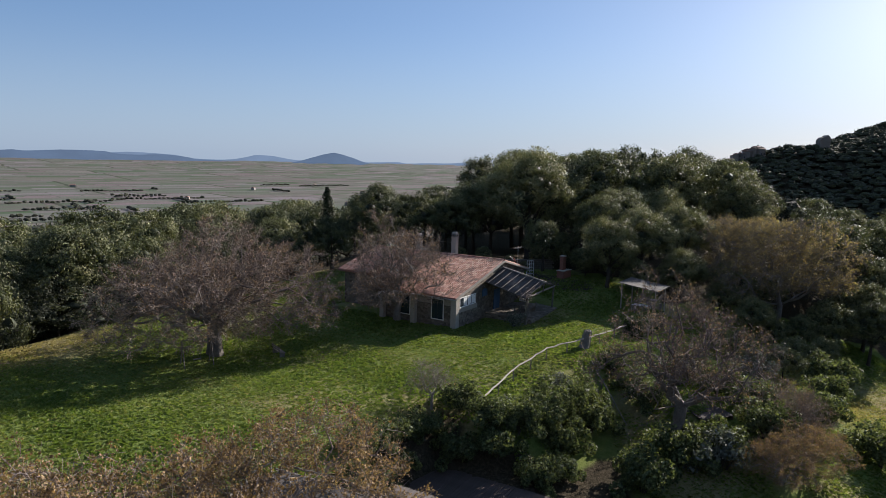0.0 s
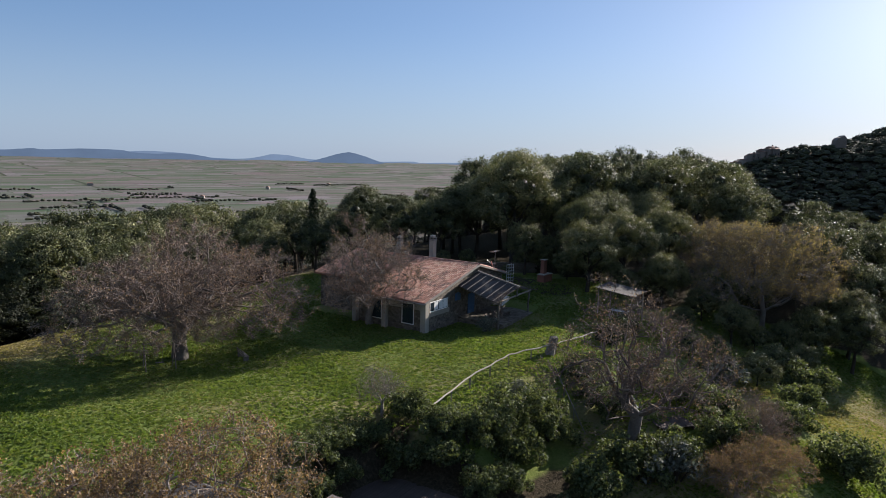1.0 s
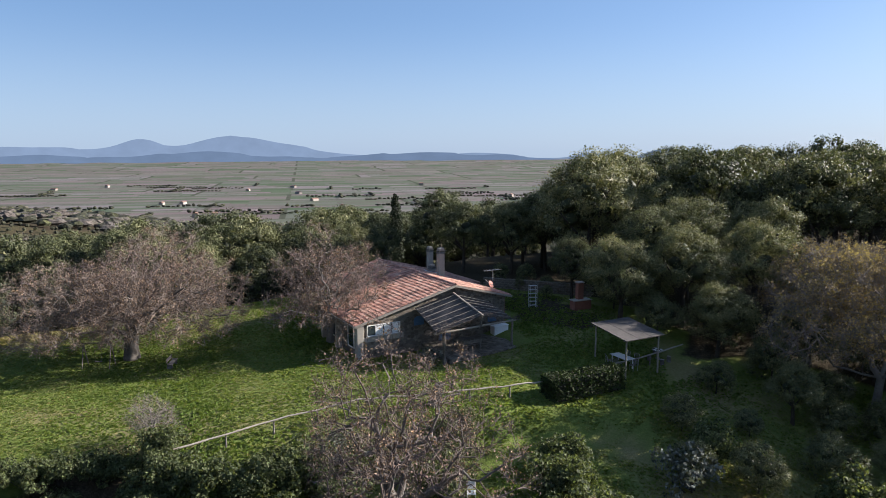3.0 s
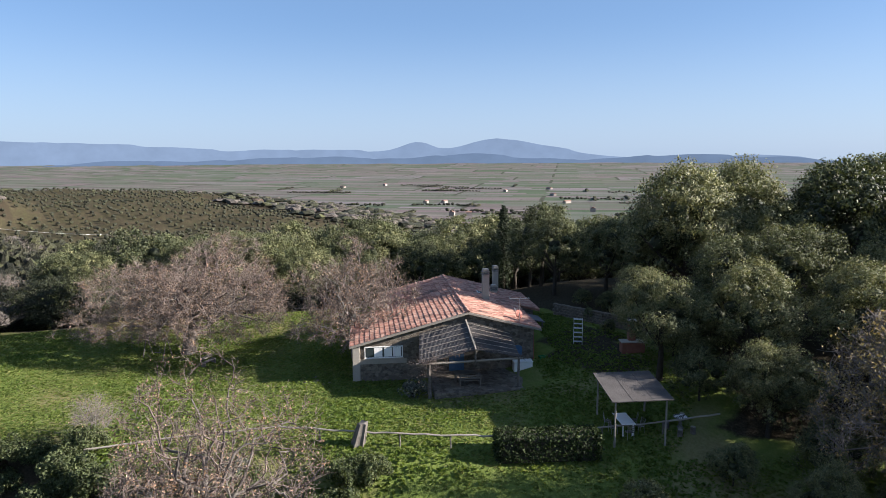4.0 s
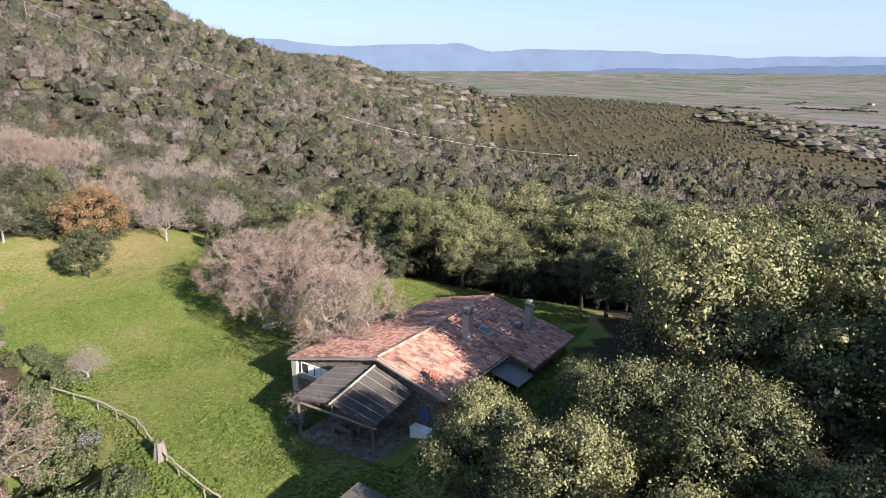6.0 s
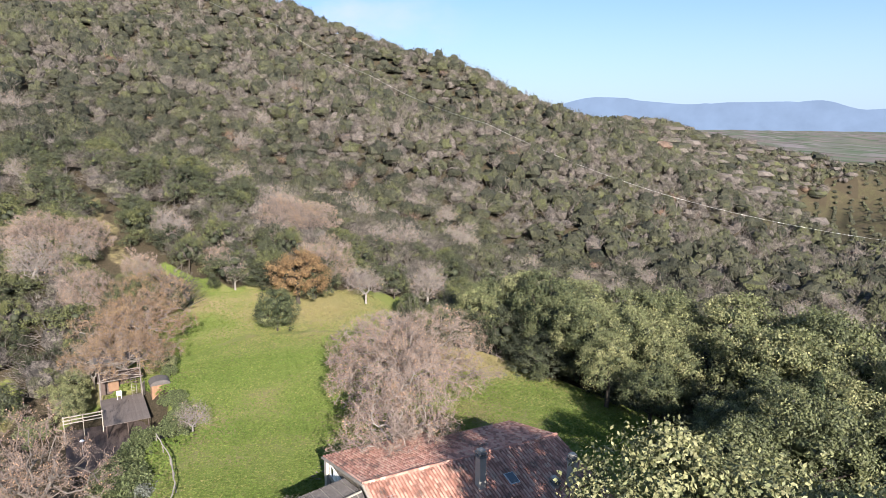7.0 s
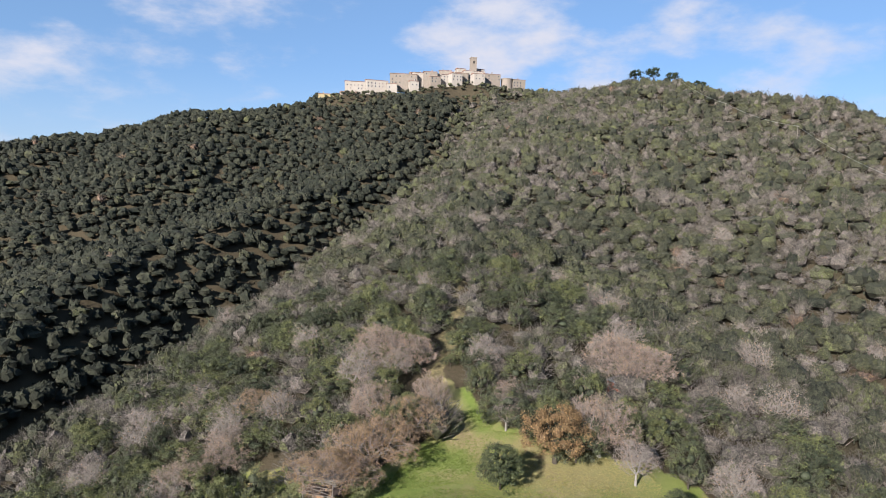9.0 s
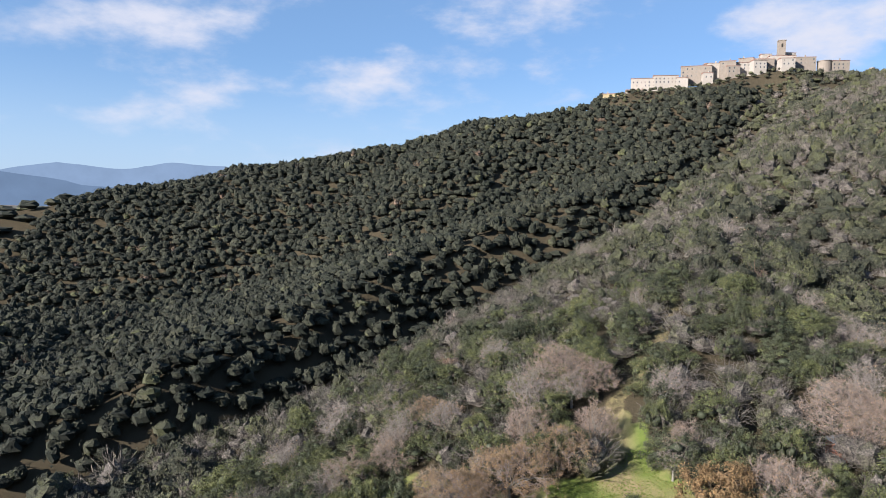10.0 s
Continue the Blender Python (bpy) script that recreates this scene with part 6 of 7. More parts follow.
for sy in (-1.3, 1.3):
    part("floor_beam", log((-2.4, sy, 1.95), (2.4, sy, 1.95), 0.08, 0.07, int(sy * 9), 7, 0.02), M_OLD_WOOD, arbor)
    part("rail", log((-2.1, sy + 0.1, 3.05), (2.1, sy + 0.1, 3.1), 0.05, 0.05, int(sy * 7) + 40, 6, 0.02), M_OLD_WOOD, arbor)
part("brace", log((-2.1, 1.36, 2.15), (2.1, 1.36, 3.0), 0.045, 0.04, 71, 6, 0.01), M_OLD_WOOD, arbor)
part("brace", log((2.1, 1.44, 2.15), (-2.1, 1.44, 3.0), 0.045, 0.04, 72, 6, 0.01), M_OLD_WOOD, arbor)
for k in range(7):
    y = -1.7 + 0.55 * k
    part("roof_pole", log((-3.0, y, 3.9), (2.9, y + 0.2, 3.96), 0.05, 0.045, k + 60, 6, 0.05), M_OLD_WOOD, arbor)
part("thatch", slab([(-2.5, -1.8, 4.06), (2.5, -1.8, 4.06), (2.5, 0.9, 4.1), (-2.5, 0.9, 4.1)], 0.08), M_REED, arbor)
blocky("back_wall", (-2.0, 2.0, -1.38, -1.3, -0.6, 2.0), M_DECK, arbor)
blocky("cupboard", (0.1, 1.2, -1.1, -0.5, 0.0, 1.3), M_WARM_PLANK, arbor)
ladder = tagged(new("wooden_ladder"), "wooden ladder leaning in the arbour", "ladder")
ladder.matrix_world = HUT @ Matrix.Translation((-1.3, 1.75, 0))
for sx in (-0.25, 0.25):
    part("stile", beam((sx, 0.2, 0), (sx, -0.2, 2.1), 0.04), M_OLD_WOOD, ladder)
for k in range(6):
    part("rung", beam((-0.25, 0.15 - 0.055 * k, 0.25 + 0.32 * k), (0.25, 0.15 - 0.055 * k, 0.25 + 0.32 * k), 0.03), M_OLD_WOOD, ladder)
ch = copy_thing(chair_white, HUT @ Matrix.Translation((0.3, 2.1, 0)))
tagged(ch, "white chair standing on the board deck")
panel = tagged(new("board_panel"), "grey upright board panel at the deck's edge", "panel")
panel.matrix_world = HUT @ Matrix.Translation((-2.25, 2.2, 0)) @ Matrix.Rotation(1.2, 4, "Z")
for k in range(5):
    blocky("board", (-0.5 + 0.2 * k, -0.31 + 0.2 * k, -0.03, 0.03, -0.1, 1.5 - 0.03 * (k % 2)), M_OLD_WOOD, panel)
hut = tagged(new("plank_hut"), "small plank hut with a rounded brushwood roof", "hut")
hut.matrix_world = HUT @ Matrix.Translation((-3.9, 3.0, -0.2))
for k in range(7):
    blocky("plank", (-0.9 + 0.26 * k, -0.66 + 0.26 * k, 0.8, 0.84, -0.3, 1.75 + 0.3 * math.sin(math.pi * (k + 0.5) / 7)), M_WARM_PLANK, hut)
blocky("wall", (-0.95, 0.95, -0.8, 0.796, -1.2, 1.7), M_WARM_PLANK, hut)
part("roof", prism([(1.1 * math.cos(math.pi * k / 8), 1.65 + 0.55 * math.sin(math.pi * k / 8)) for k in range(9)], -0.95, 0.95), M_REED, hut)
rails = tagged(new("low_rail"), "low fence of three pale wooden rails", "fence")
rails.matrix_world = Matrix.Translation((1.9, 27.3, 12.35)) @ Matrix.Rotation(-0.53, 4, "Z")
for k in range(3):
    part("rail", beam((-1.9, 0, 0.25 + 0.35 * k), (1.9, 0, 0.25 + 0.35 * k), 0.09), M_PALE_WOOD, rails)
for x in (-1.8, 0, 1.8):
    part("post", beam((x, 0.08, -1.9), (x, 0.08, 1.1), 0.09), M_PALE_WOOD, rails)
lamp = tagged(new("garden_lamp"), "garden lamp with a white disc shade on a thin post", "lamp")
lamp.matrix_world = ground_at(4.6, 31.4, 0, -0.1)
part("post", beam((0, 0, -0.2), (0, 0, 2.0), 0.04, sides=8), M_METAL, lamp)
bm = bmesh.new()
bmesh.ops.create_cone(bm, cap_ends=True, segments=20, radius1=0.24, radius2=0.06, depth=0.14)
bmesh.ops.translate(bm, vec=(0, 0, 2.05), verts=bm.verts)
part("shade", bm, M_WHITE, lamp)

# swing and bench by the big oak
swing = tagged(new("garden_swing"), "simple weathered pole swing frame on the lawn", "swing")
swing.matrix_world = ground_at(-19.3, 50.8, 0.6)
for sx in (-1.1, 1.1):
    part("leg", beam((sx, -0.7, -0.1), (sx, 0, 2.1), 0.06, sides=6), M_OLD_WOOD, swing)
    part("leg", beam((sx, 0.7, -0.1), (sx, 0, 2.1), 0.06, sides=6), M_OLD_WOOD, swing)
part("top_bar", beam((-1.2, 0, 2.1), (1.2, 0, 2.1), 0.06, sides=6), M_OLD_WOOD, swing)
for sx in (-0.25, 0.25):
    part("rope", beam((sx, 0, 0.5), (sx, 0, 2.1), 0.015, sides=4), M_OLD_WOOD, swing)
blocky("seat", (-0.3, 0.3, -0.12, 0.12, 0.47, 0.5), M_OLD_WOOD, swing)
bench(ground_at(-13.5, 53.5, 2.2), "dark wooden bench on the lawn by the oak")

# loose pale stones on the lawn
rd = random.Random(12)
for cx, cy, cnt, size in ((-1.0, 57.2, 10, 0.3), (-31.0, 60.4, 7, 0.45), (6.9, 62.3, 5, 0.3)):
    for k in range(cnt):
        x, y = cx + rd.uniform(-1.3, 1.3), cy + rd.uniform(-0.8, 0.8)
        st = tagged(new("stone", shapes_[rd.randrange(4)]), "flat pale stone lying in the grass", "stone", "stones in the grass")
        st.matrix_world = ground_at(x, y, rd.uniform(0, 3), -0.03) @ Matrix.Diagonal((size * 3.5, size * 3, size * 0.8, 1))

# ---- shrubs ----
def shrub(name, seed, w, h, count, leaf, mat, label, group):
    rg = np.random.default_rng(seed)
    s = tagged(new(name), label, "shrub", group)
    nl = 26
    c = rg.normal(size=(nl, 3)) * np.array([w * 0.24, w * 0.24, h * 0.2]) + np.array([0, 0, h * 0.5])
    c[:, 2] = np.clip(c[:, 2], h * 0.15, h * 0.85)
    v, q = leaf_cloud(c, rg.uniform(0.14, 0.24, nl) * w, count // nl, leaf, rg, 0.7, lower=-2)
    o = new("foliage", quad_mesh("foliage", v, q, mat, np.clip(rg.normal(0.5, 0.25, len(q)), 0, 1)))
    o.parent = s
    segs = [(0, 0, -0.3, *(c[k] * np.array([0.6, 0.6, 0.8])), 0.05, 0.02) for k in range(0, nl, 2)]
    v, q = tube(segs, 4)
    o = new("stem_tangle", quad_mesh("stem_tangle", v, q, M_DARK_BARK))
    o.parent = s
    tagged(o, kind="stuff")
    return s


OLEANDER = shrub("oleander", 61, 3.0, 2.6, 5200, 0.10, M_OLEANDER, "bushy grey-green oleander on the bank", "oleanders on the bank")
place(OLEANDER, 10.0, 46.6, 0.3, 0.85)
for x, y, t, s in ((6.6, 41.6, 1, 0.85), (8.2, 44.6, 2, 0.95), (10.6, 44.6, 3, 0.95), (13.7, 51.4, 4, 0.6), (14.4, 52.6, 5, 0.6), (8.0, 41.4, 6, 0.9), (14.8, 50.0, 0.2, 0.75),
                   (12.5, 38.5, 0.6, 1.0), (15.6, 41.0, 2.6, 1.1), (3.2, 39.2, 4.4, 0.7), (15.4, 47.5, 1.4, 0.9), (21.5, 50.0, 5.2, 1.0),
                   (-2.9, 37.0, 2.0, 0.6), (-3.8, 35.6, 3.1, 0.6), (-4.7, 34.1, 0.6, 0.55), (3.2, 20.0, 4.0, 1.0), (-8.8, 27.5, 4.0, 0.5),
                   (18.6, 42.0, 0.9, 0.9), (22.5, 44.0, 1.9, 1.0), (24.0, 48.5, 2.9, 0.9), (29.0, 49.0, 3.9, 1.1), (33.0, 55.0, 4.9, 1.0), (20.5, 53.5, 5.9, 0.8), (28.0, 60.0, 0.4, 0.9), (36.5, 60.5, 1.4, 1.2), (31.5, 45.0, 2.4, 1.2),
                   (-2.0, 38.4, 0.5, 0.6), (-1.0, 39.7, 1.5, 0.65), (5.0, 40.0, 2.5, 0.85), (7.4, 38.4, 3.5, 0.7), (7.2, 43.0, 4.5, 0.9), (1.2, 40.6, 5.5, 0.7), (3.4, 38.2, 0.2, 0.75), (0.9, 38.9, 1.2, 0.8), (5.8, 37.0, 2.2, 0.7), (-3.3, 34.6, 3.2, 0.6), (-2.2, 36.6, 4.2, 0.6), (-4.6, 32.4, 5.2, 0.5)):
    again(OLEANDER, x, y, t, s)
ROUND = evergreen("round_bush", 62, 6.4, 6.0, 230, 90, 0.085, "rounded dense dark evergreen bush in the clearing", M_EVERGREEN, category="shrub", group="bushes in the clearing", trunk_r=0.12, low=0.04, tone=0.22, even=0.3)
BUSH = evergreen("evergreen_shrub", 64, 6.2, 6.6, 150, 90, 0.095, "broad olive-green evergreen shrub under the trees", M_EVERGREEN, category="shrub", group="shrubs of the wood edge", trunk_r=0.12, low=0.1, tone=0.6)
place(BUSH, 22.0, 74.2, 3.2, 0.6)
place(ROUND, -28.3, 26.0, 0.4, 1.0)
for x, y, t, s in ((-33, 64.5, 1, 0.4), (-50.0, 34.5, 2, 0.72), (-36.5, 12.5, 3, 0.36), (-31.5, 9.5, 4, 0.34), (-27, 7.5, 5, 0.28), (-24, 9.5, 0.3, 0.2)):
    again(ROUND, x, y, t, s)
for x, y, t, s in ((27.5, 57.0, 1.2, 0.4), (31.0, 58.5, 2.2, 0.5), (20.0, 78.0, 5.2, 0.75), (27.4, 68.6, 0.2, 0.4),
                   (17.0, 79.0, 1.1, 0.55), (30.0, 65.0, 2.1, 0.3), (31.0, 73.0, 3.1, 0.6), (27.2, 75.5, 4.1, 0.85), (35.0, 68.5, 5.1, 0.45), (15.0, 84.5, 0.9, 0.7), (33.5, 76.5, 1.9, 0.8), (38.5, 69.5, 2.9, 0.55), (41.5, 70.0, 3.9, 0.85), (34.8, 71.6, 4.9, 0.5), (44.5, 73.0, 5.9, 0.9), (38.0, 77.5, 0.6, 0.8), (26.0, 62.0, 1.6, 0.4), (0.6, 22.6, 0.7, 0.5), (-1.2, 19.8, 1.7, 0.62), (-3.4, 16.6, 2.7, 0.66), (-2.2, 13.4, 3.7, 0.6), (-9.8, 25.2, 4.7, 0.45), (-11.6, 21.5, 5.7, 0.5), (35.0, 63.5, 2.6, 0.5),
                   (5.2, 86.4, 1.0, 0.34), (8.6, 84.2, 2.0, 0.24), (12.3, 86.2, 3.0, 0.38), (6.0, 82.6, 4.0, 0.2), (2.0, 86.5, 5.0, 0.3), (9.8, 80.4, 0.5, 0.2)):
    again(BUSH, x, y, t, s)
SILVER = shrub("lavender_bush", 63, 1.7, 1.3, 1800, 0.06, M_SILVER, "small silvery shrub before the house", "silver shrubs")
place(SILVER, 6.7, 61.2, 0.0)
again(SILVER, 8.6, 46.4, 1.0, 1.0)
again(SILVER, 18.1, 40.6, 2.0, 2.0)
again(SILVER, 27.5, 56.4, 3.0, 1.9)
OCHRE = evergreen("ochre_oak", 71, 7.5, 8.0, 150, 90, 0.10, "young oak still full of ochre dry leaves", M_OCHRE, group="oaks", low=0.12)
place(OCHRE, -38.4, 20.8, 0.5, 1.2)
rg = np.random.default_rng(72)
cyp = tagged(new("cypress"), "slim dark green cypress behind the house", "tree")
cyp.matrix_world = ground_at(-16.5, 93.5)
c = np.array([(rg.normal() * 0.1, rg.normal() * 0.1, z) for z in np.linspace(1.0, 11.0, 26)])
v, q = leaf_cloud(c, 0.25 + 0.85 * np.sin(np.linspace(0.35, 1, 26) * math.pi) ** 0.7, 170, 0.11, rg, 0.8)
o = new("crown", quad_mesh("crown", v, q, M_CYPRESS, rg.random(len(q))))
o.parent = cyp
part("trunk", log((0, 0, -0.3), (0, 0, 9), 0.18, 0.04, 2), M_DARK_BARK, cyp)

# ---- grass tufts on the lawn ----
rg = np.random.default_rng(90)
X, Y = rg.uniform(-52, 50, 460000), rg.uniform(5, 88, 460000)
hx, hy = (X - 6.42) * 0.537 + (Y - 67) * 0.843, -(X - 6.42) * 0.843 + (Y - 67) * 0.537
inh = (hx > -8.6) & (hx < 7.4) & (hy > 0.7) & (hy < 16) | (hx > -3.0) & (hx < 5.3) & (hy > -4.2) & (hy < 1)
patch = np.sin(X * 0.7) * np.cos(Y * 0.6 + 1) + np.sin(X * 0.21 + Y * 0.33) + rg.normal(size=len(X)) * 0.7
ok = meadow(X, Y, 1.1) & ~inh & (deck_level(X, Y) < 0.25) & (patch > -2.3 + 2.6 * yard(X, Y))
X, Y, patch = X[ok][:190000], Y[ok][:190000], patch[ok][:190000]
Z = land(X, Y)
k = len(X)
lush = np.clip(0.6 + 0.2 * patch, 0.3, 1.1)
a = rg.uniform(0, math.pi, (k, 2))
h = rg.uniform(0.05, 0.17, k) * lush
vs = []
for j in range(2):
    w = rg.uniform(0.05, 0.13, k)
    dx, dy = np.cos(a[:, j]) * w, np.sin(a[:, j]) * w
    lx, ly = rg.normal(size=k) * 0.06, rg.normal(size=k) * 0.06
    vs.append(np.stack([np.stack([X - dx * 0.5, Y - dy * 0.5, Z - 0.02], -1), np.stack([X + dx * 0.5, Y + dy * 0.5, Z - 0.02], -1),
                        np.stack([X + dx + lx, Y + dy + ly, Z + h], -1), np.stack([X - dx + lx, Y - dy + ly, Z + h * 0.7], -1)], 1))
v = np.concatenate(vs).reshape(-1, 3)
tn = np.tile(np.clip(0.42 - 0.10 * patch + 0.9 * parched(X, Y) + rg.normal(size=k) * 0.16, 0, 1), 2)
tagged(new("grass_tufts", quad_mesh("grass_tufts", v, np.arange(len(v)).reshape(-1, 4), M_GRASS, tn)), "clumps of lush green grass and weeds", "grass", kind="stuff")

# red shed and its ladder rail among the trees above the clearing
shed = tagged(new("garden_shed"), "small red-orange wooden shed under a bare oak", "shed")
shed.matrix_world = ground_at(-57.5, 3.5, 0.5)
for k in range(12):
    blocky("board", (-1.8 + 0.3 * k, -1.512 + 0.3 * k, 1.2, 1.24, -0.4, 2.2), M_BRICK, shed)
blocky("wall", (-1.8, 1.8, -1.2, 1.196, -0.4, 2.2), M_BRICK, shed)
part("roof", slab([(-2.1, -1.5, 2.55), (2.1, -1.5, 2.55), (2.1, 1.6, 2.25), (-2.1, 1.6, 2.25)], 0.08), M_SLATE, shed)
blocky("door", (-0.5, 0.4, 1.243, 1.28, -0.2, 1.8), M_OLD_WOOD, shed)
stair = tagged(new("timber_steps"), "short timber steps with rails beside the shed", "steps")
stair.matrix_world = ground_at(-53.5, 6.5, 0.9)
for sx in (-0.5, 0.5):
    part("stringer", beam((sx, 1.6, -0.2), (sx, -1.2, 1.5), 0.09), M_OLD_WOOD, stair)
    part("handrail", beam((sx, 1.6, 0.8), (sx, -1.2, 2.5), 0.07), M_OLD_WOOD, stair)
    for k in range(3):
        y, z = 1.5 - 1.3 * k, -0.15 + 0.8 * k
        part("post", beam((sx, y, z - 0.3), (sx, y, z + 1.0), 0.07), M_OLD_WOOD, stair)
for k in range(7):
    y, z = 1.4 - 0.4 * k, -0.05 + 0.24 * k
    blocky("tread", (-0.46, 0.46, y - 0.14, y + 0.14, z - 0.02, z + 0.03), M_OLD_WOOD, stair)

# ---- the hill town ----
M_TOWN = [grainy("town_stone", [(0.139, 0.115, 0.095), (0.197, 0.170, 0.145)], 0.4, 0.95, 0.3, 0.05),
          grainy("town_plaster", [(0.220, 0.194, 0.167), (0.289, 0.262, 0.237)], 0.3, 0.95, 0.2, 0.03),
          grainy("town_yellow", [(0.231, 0.184, 0.104), (0.277, 0.225, 0.133)], 0.3, 0.95, 0.2, 0.03)]
M_TOWN_ROOF = grainy("town_roof", [(0.150, 0.086, 0.069), (0.231, 0.145, 0.115)], 0.5, 0.95, 0.5, 0.05)
# middle x, foot z, width, height, wall kind, distance further back
TOWN = [(-43, 152, 20, 10.5, 2, 0), (-64, 158, 18, 6.5, 0, -3), (-71, 167, 22, 10.5, 1, 3), (-92, 170, 22, 9.5, 1, 2), (-120, 175, 27, 13, 0, 0), (-137, 179, 13, 12, 1, 4), (-148, 179, 13, 12.5, 0, -2),
        (-163, 178, 19, 12.5, 1, 2), (-180, 178, 16, 15.5, 0, 0), (-197, 185, 22, 11, 1, 3), (-216, 185, 18, 8.5, 0, 2), (-247, 180, 14, 10, 0, 3), (-231, 147, 22, 7, 1, -60)]
rd = random.Random(41)


def town_house(x, y, z, w, h, d, mat, turn):
    t = tagged(new("town_house"), ("ochre plastered" if mat is M_TOWN[2] else "pale stone" if mat is M_TOWN[0] else "whitish plastered") + " hill-town house with a red tiled roof",
               "house", "houses of the hill town")
    t.matrix_world = Matrix.Translation((x, y, z)) @ Matrix.Rotation(turn, 4, "Z")
    bm = bmesh.new()
    box(bm, -w / 2, w / 2, -d / 2, d / 2, -7, h)
    part("wall", bm, mat, t)
    e = 0.35
    top = part("roof", prism([(-d / 2 - e, h + 0.02), (d / 2 + e, h + 0.02), (d / 2 + e, h + 0.2), (0, h + d * 0.15), (-d / 2 - e, h + 0.2)], -w / 2 - e, w / 2 + e), M_TOWN_ROOF, t)
    top.matrix_basis = Matrix.Rotation(math.pi / 2, 4, "Z")
    cols, floors = max(2, int(w / 3.6)), max(1, int(h / 3.3))
    for f in range(floors):
        for c in range(cols):
            if rd.random() < 0.12:
                continue
            cx = -w / 2 + (c + 0.5) * w / cols + rd.uniform(-0.3, 0.3)
            cz = 1.0 + f * 3.2
            bm = bmesh.new()
            box(bm, cx - 0.5, cx + 0.5, d / 2 - 0.1, d / 2 + 0.02, cz, min(cz + 1.5, h - 0.3))
            wn_ = part("window", bm, M_GLASS if rd.random() < 0.7 else M_OLD_WOOD, t)
    if rd.random() < 0.6:
        bm = bmesh.new()
        cx = rd.uniform(-w / 3, w / 3)
        box(bm, cx - 0.4, cx + 0.4, -0.4, 0.4, h + d * 0.1, h + d * 0.17 + 1.3)
        part("chimney", bm, mat, t)
    return t


for x, z, w, h, kind, back in TOWN:
    town_house(x, -592 - back, z, w + 1.0, h * 0.82, rd.uniform(8, 11), M_TOWN[kind], rd.uniform(-0.12, 0.12))
# a few houses behind and below, stepping with the ridge
for y, up, low_, x0, step, cnt in ((-607, 6.0, 8.0, -118, 17, 6), (-584, -2.0, 5.0, -104, 23, 5)):
    for k in range(cnt):
        x = x0 - step * k + rd.uniform(-2.5, 2.5)
        crest = float(np.interp(-x, [40, 70, 120, 195, 250, 280], [153, 165, 174, 184, 178, 166]))
        town_house(x, y + rd.uniform(-2, 2), crest + up + rd.uniform(-1.2, 1.2), rd.uniform(8, 15), low_ + rd.uniform(0, 3), rd.uniform(8, 10), M_TOWN[rd.choice((0, 1, 1))], rd.uniform(-0.3, 0.3))
tower = tagged(new("bell_tower"), "square stone bell tower rising over the town", "tower")
tower.matrix_world = Matrix.Translation((-197, -598, 186))
bm = bmesh.new()
box(bm, -3.1, 3.1, -3.1, 3.1, -14, 23)
part("wall", bm, M_TOWN[0], tower)
bm = bmesh.new()
box(bm, -3.4, 3.4, -3.4, 3.4, 23.003, 23.8)
part("parapet", bm, M_TOWN[0], tower)
# The wall is not cut: a near-black panel paints the opening's inner shade.
part("painted_bell_opening", prism([(-0.8, 17), (0.8, 17), (0.8, 19.5), (0.5, 20.2), (0, 20.5), (-0.5, 20.2), (-0.8, 19.5)], 3.0, 3.15), M_DARK, tower)
for nm, x, y, z, r, h in (("round_tower", -234, -594, 176, 6.0, 17), ("small_tower", -274, -592, 168, 2.6, 17.5)):
    t = tagged(new(nm), "old stone tower at the town's edge", "tower")
    t.matrix_world = Matrix.Translation((x, y, z))
    bm = bmesh.new()
    bmesh.ops.create_cone(bm, cap_ends=True, segments=24 if r > 4 else 4, radius1=r * 1.05, radius2=r, depth=h)
    bmesh.ops.translate(bm, vec=(0, 0, h / 2 - 5), verts=bm.verts)
    part("wall", bm, M_TOWN[0], t)
    bm = bmesh.new()
    bmesh.ops.create_cone(bm, cap_ends=True, segments=24 if r > 4 else 4, radius1=r * 1.08, radius2=r * 1.08, depth=0.6)
    bmesh.ops.translate(bm, vec=(0, 0, h - 4.6), verts=bm.verts)
    part("cornice", bm, M_TOWN[0], t)
# terraced olives under the town
rg = np.random.default_rng(14)
X, Y = scatter(-262, -26, -585, -530, 5.6, rg)
keep = rg.random(len(X)) < 0.75
woods("town_olives", [(x, y, rg.uniform(2.0, 4.0), rg.uniform(2.5, 5.0), rg.uniform(0.1, 0.4), rg.random() * 6) for x, y in zip(X[keep], Y[keep])], FAR_SHAPES, "olive trees and shrubs below the hill town")

# the village on the spur in the north-east
for k in range(22):
    f = (k % 11) / 10
    row = k // 11
    x, y = 246 + 46 * f + rd.uniform(-2, 2), 655 - 20 * f - 9 * row
    v_house = town_house(x, y, float(land(x, y)) + 1.5, rd.uniform(6, 9), rd.uniform(4.5, 7.5), 7, M_TOWN[rd.choice((0, 0, 1))], math.pi + 0.42 + rd.uniform(-0.2, 0.2))
    tagged(v_house, "grey stone village house with a red roof", "house", "houses of the far village")
keep_ = tagged(new("ruined_tower"), "squat ruined stone tower on the wooded spur", "tower")
keep_.matrix_world = Matrix.Translation((340, 612, float(land(340, 612))))
part("wall", prism([(-4.5, -2), (4.5, -2), (4.5, 13), (2.0, 15.5), (0.5, 14.2), (-2.5, 13.4), (-4.5, 11)], -4, 4), M_TOWN[0], keep_)

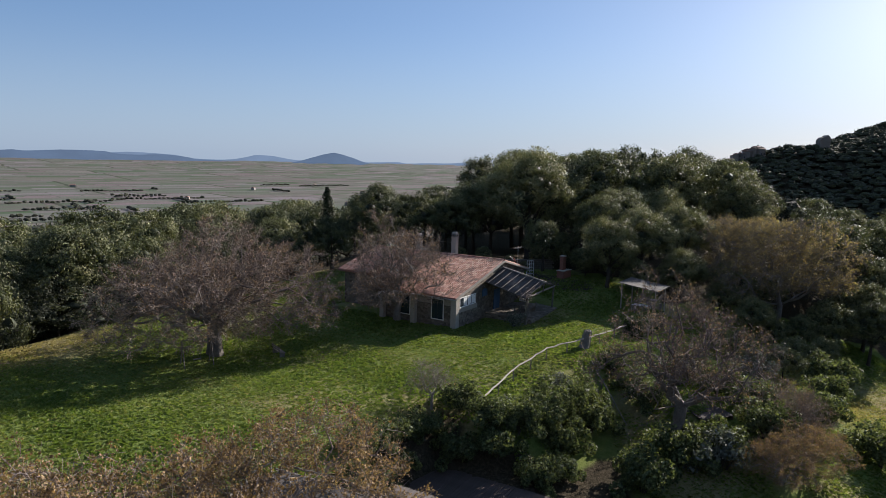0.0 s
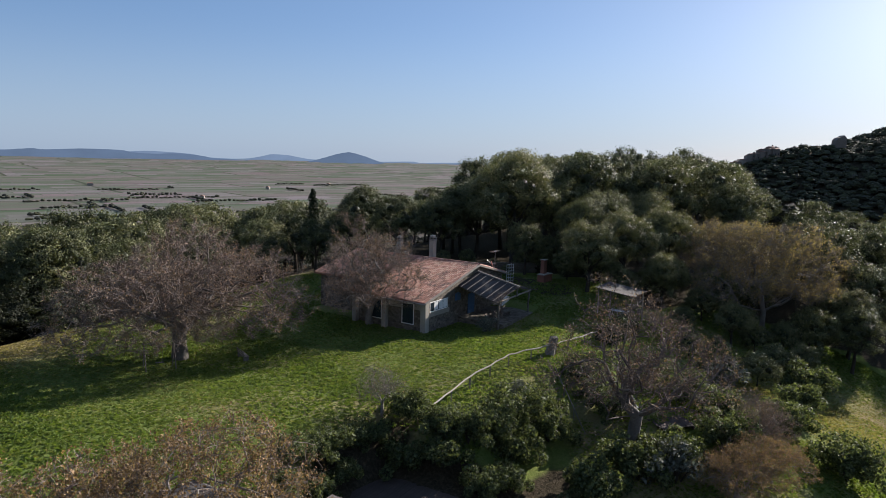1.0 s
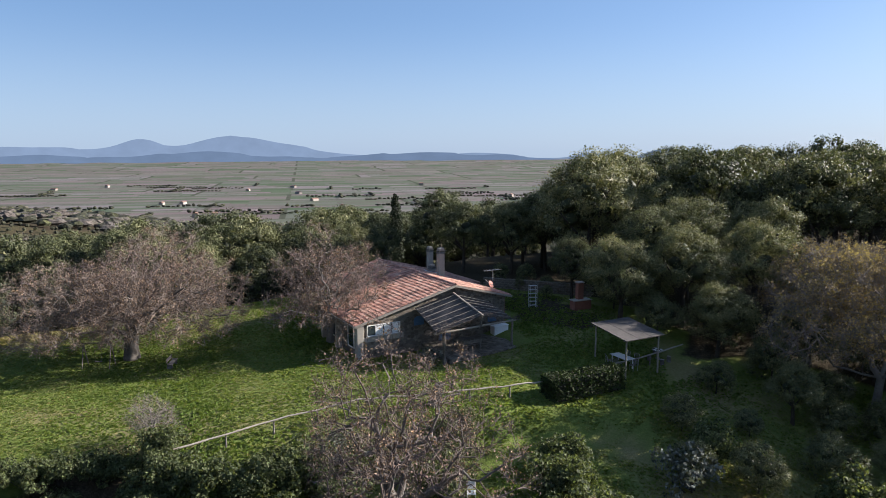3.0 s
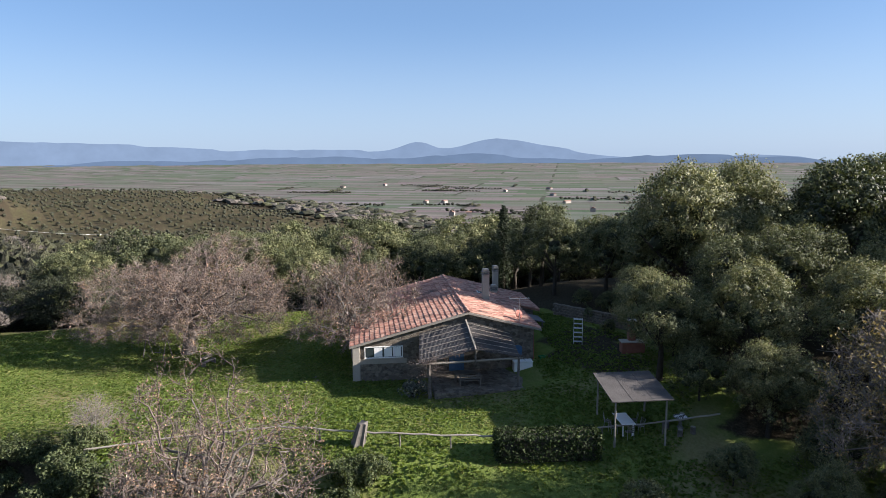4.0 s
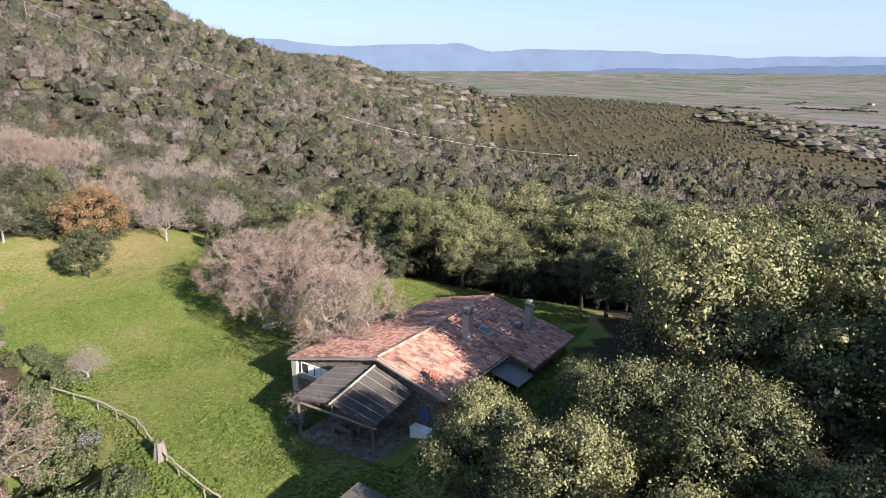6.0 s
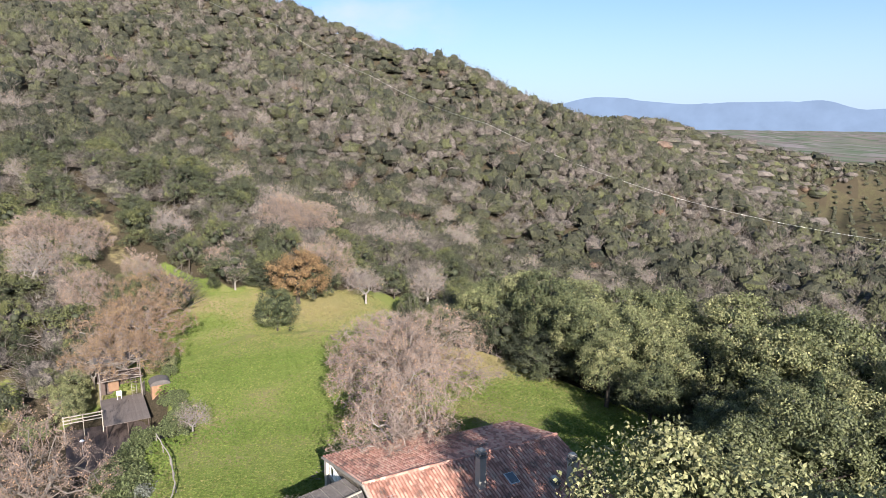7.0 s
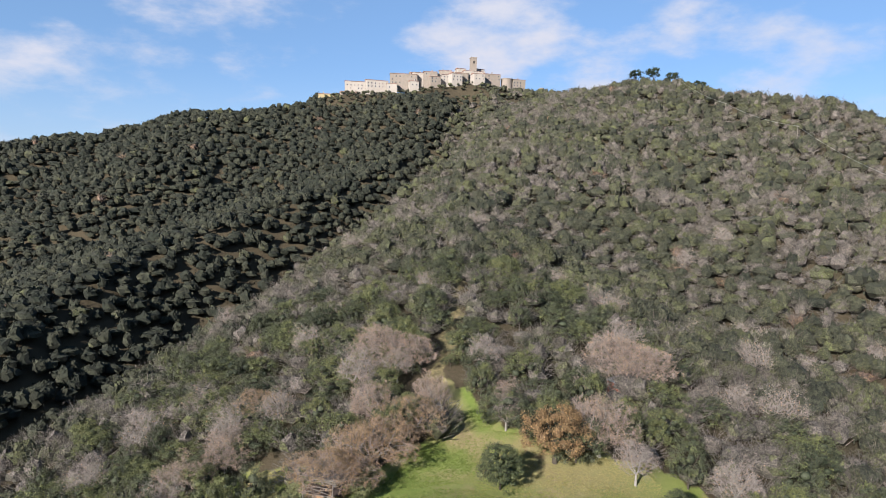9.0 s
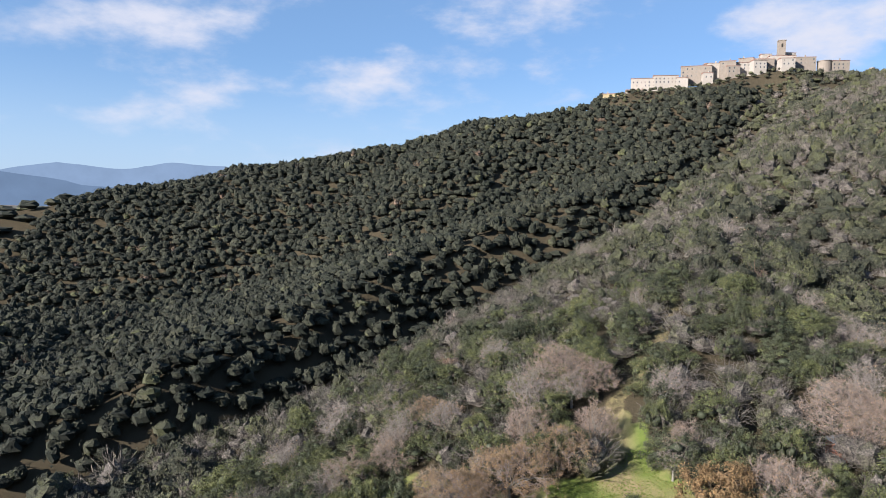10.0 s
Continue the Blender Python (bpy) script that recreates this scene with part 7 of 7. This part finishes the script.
# umbrella pines on the summit
pine = evergreen("umbrella_pine", 81, 11, 11, 40, 40, 0.35, "umbrella pine with a flat dark crown on the summit", M_CYPRESS, low=0.72, trunk_r=0.35, group="summit pines")
place(pine, -298, -400, 0, 1.2)
for x, y, t, s in ((-284, -404, 1, 1.1), (-312, -394, 2, 1.15), (-328, -382, 3, 1.1), (-320, -388, 4, 0.8)):
    again(pine, x, y, t, s)
villa = town_house(-324, -392, float(land(-324, -392)) + 0.5, 13, 4.5, 9, M_TOWN[1], 0.4)
tagged(villa, "pale villa with a red roof among summit pines", "house")

# power line over the wooded slope
pylons = []
for x, y in ((-283, -338), (-277, -275), (-268, -200), (-252, -120), (-238, -45), (-262, 36), (-292, 130)):
    p_ = tagged(new("power_pole"), "wooden power line pole standing in scrub", "pole", "power poles")
    g = float(land(x, y))
    p_.matrix_world = Matrix.Translation((x, y, g))
    part("shaft", log((0, 0, -1), (0, 0, 11.5), 0.18, 0.13, 1, 8, 0.02), M_OLD_WOOD, p_)
    part("crossarm", beam((-0.9, 0, 11), (0.9, 0, 11), 0.12), M_OLD_WOOD, p_)
    pylons.append(Vector((x, y, g + 11.2)))
line = tagged(new("power_line"), "thin pale overhead cable sagging between poles", "cable")
for a, b2 in zip(pylons, pylons[1:]):
    span = [a.lerp(b2, k / 14) - Vector((0, 0, 8.8 * (k / 14) * (1 - k / 14))) for k in range(15)]
    v, f = pole([tuple(q) for q in span], [0.045] * 15, 4)
    o = new("cable", quad_mesh("cable", v, f, M_METAL))
    o.parent = line

# farmhouses far out on the plain
rg = np.random.default_rng(23)
farm_kinds = []
for kind in range(3):
    f_ = tagged(new("farmhouse"), "small pale farmhouse standing among flat fields", "house", "farmhouses of the plain")
    w, d, h = ((14, 9, 6), (20, 8, 4.5), (10, 9, 7))[kind]
    bm = bmesh.new()
    box(bm, -w / 2, w / 2, -d / 2, d / 2, -2, h)
    part("wall", bm, M_TOWN[1], f_)
    top = part("roof", prism([(-d / 2 - 0.5, h + 0.02), (d / 2 + 0.5, h + 0.02), (0, h + d * 0.25)], -w / 2 - 0.5, w / 2 + 0.5), M_TOWN_ROOF, f_)
    top.matrix_basis = Matrix.Rotation(math.pi / 2, 4, "Z")
    farm_kinds.append(f_)
done = [False] * 3
for k in range(80):
    d, a = rg.uniform(900, 4200), radians(rg.uniform(0, 100))
    x, y = -math.sin(a) * d, math.cos(a) * d
    if land(x, y) > PLAIN + 4:
        continue
    j = k % 3
    m4 = Matrix.Translation((x, y, float(land(x, y)))) @ Matrix.Rotation(rg.uniform(0, 3), 4, "Z")
    if not done[j]:
        farm_kinds[j].matrix_world = m4
        done[j] = True
    else:
        copy_thing(farm_kinds[j], m4)
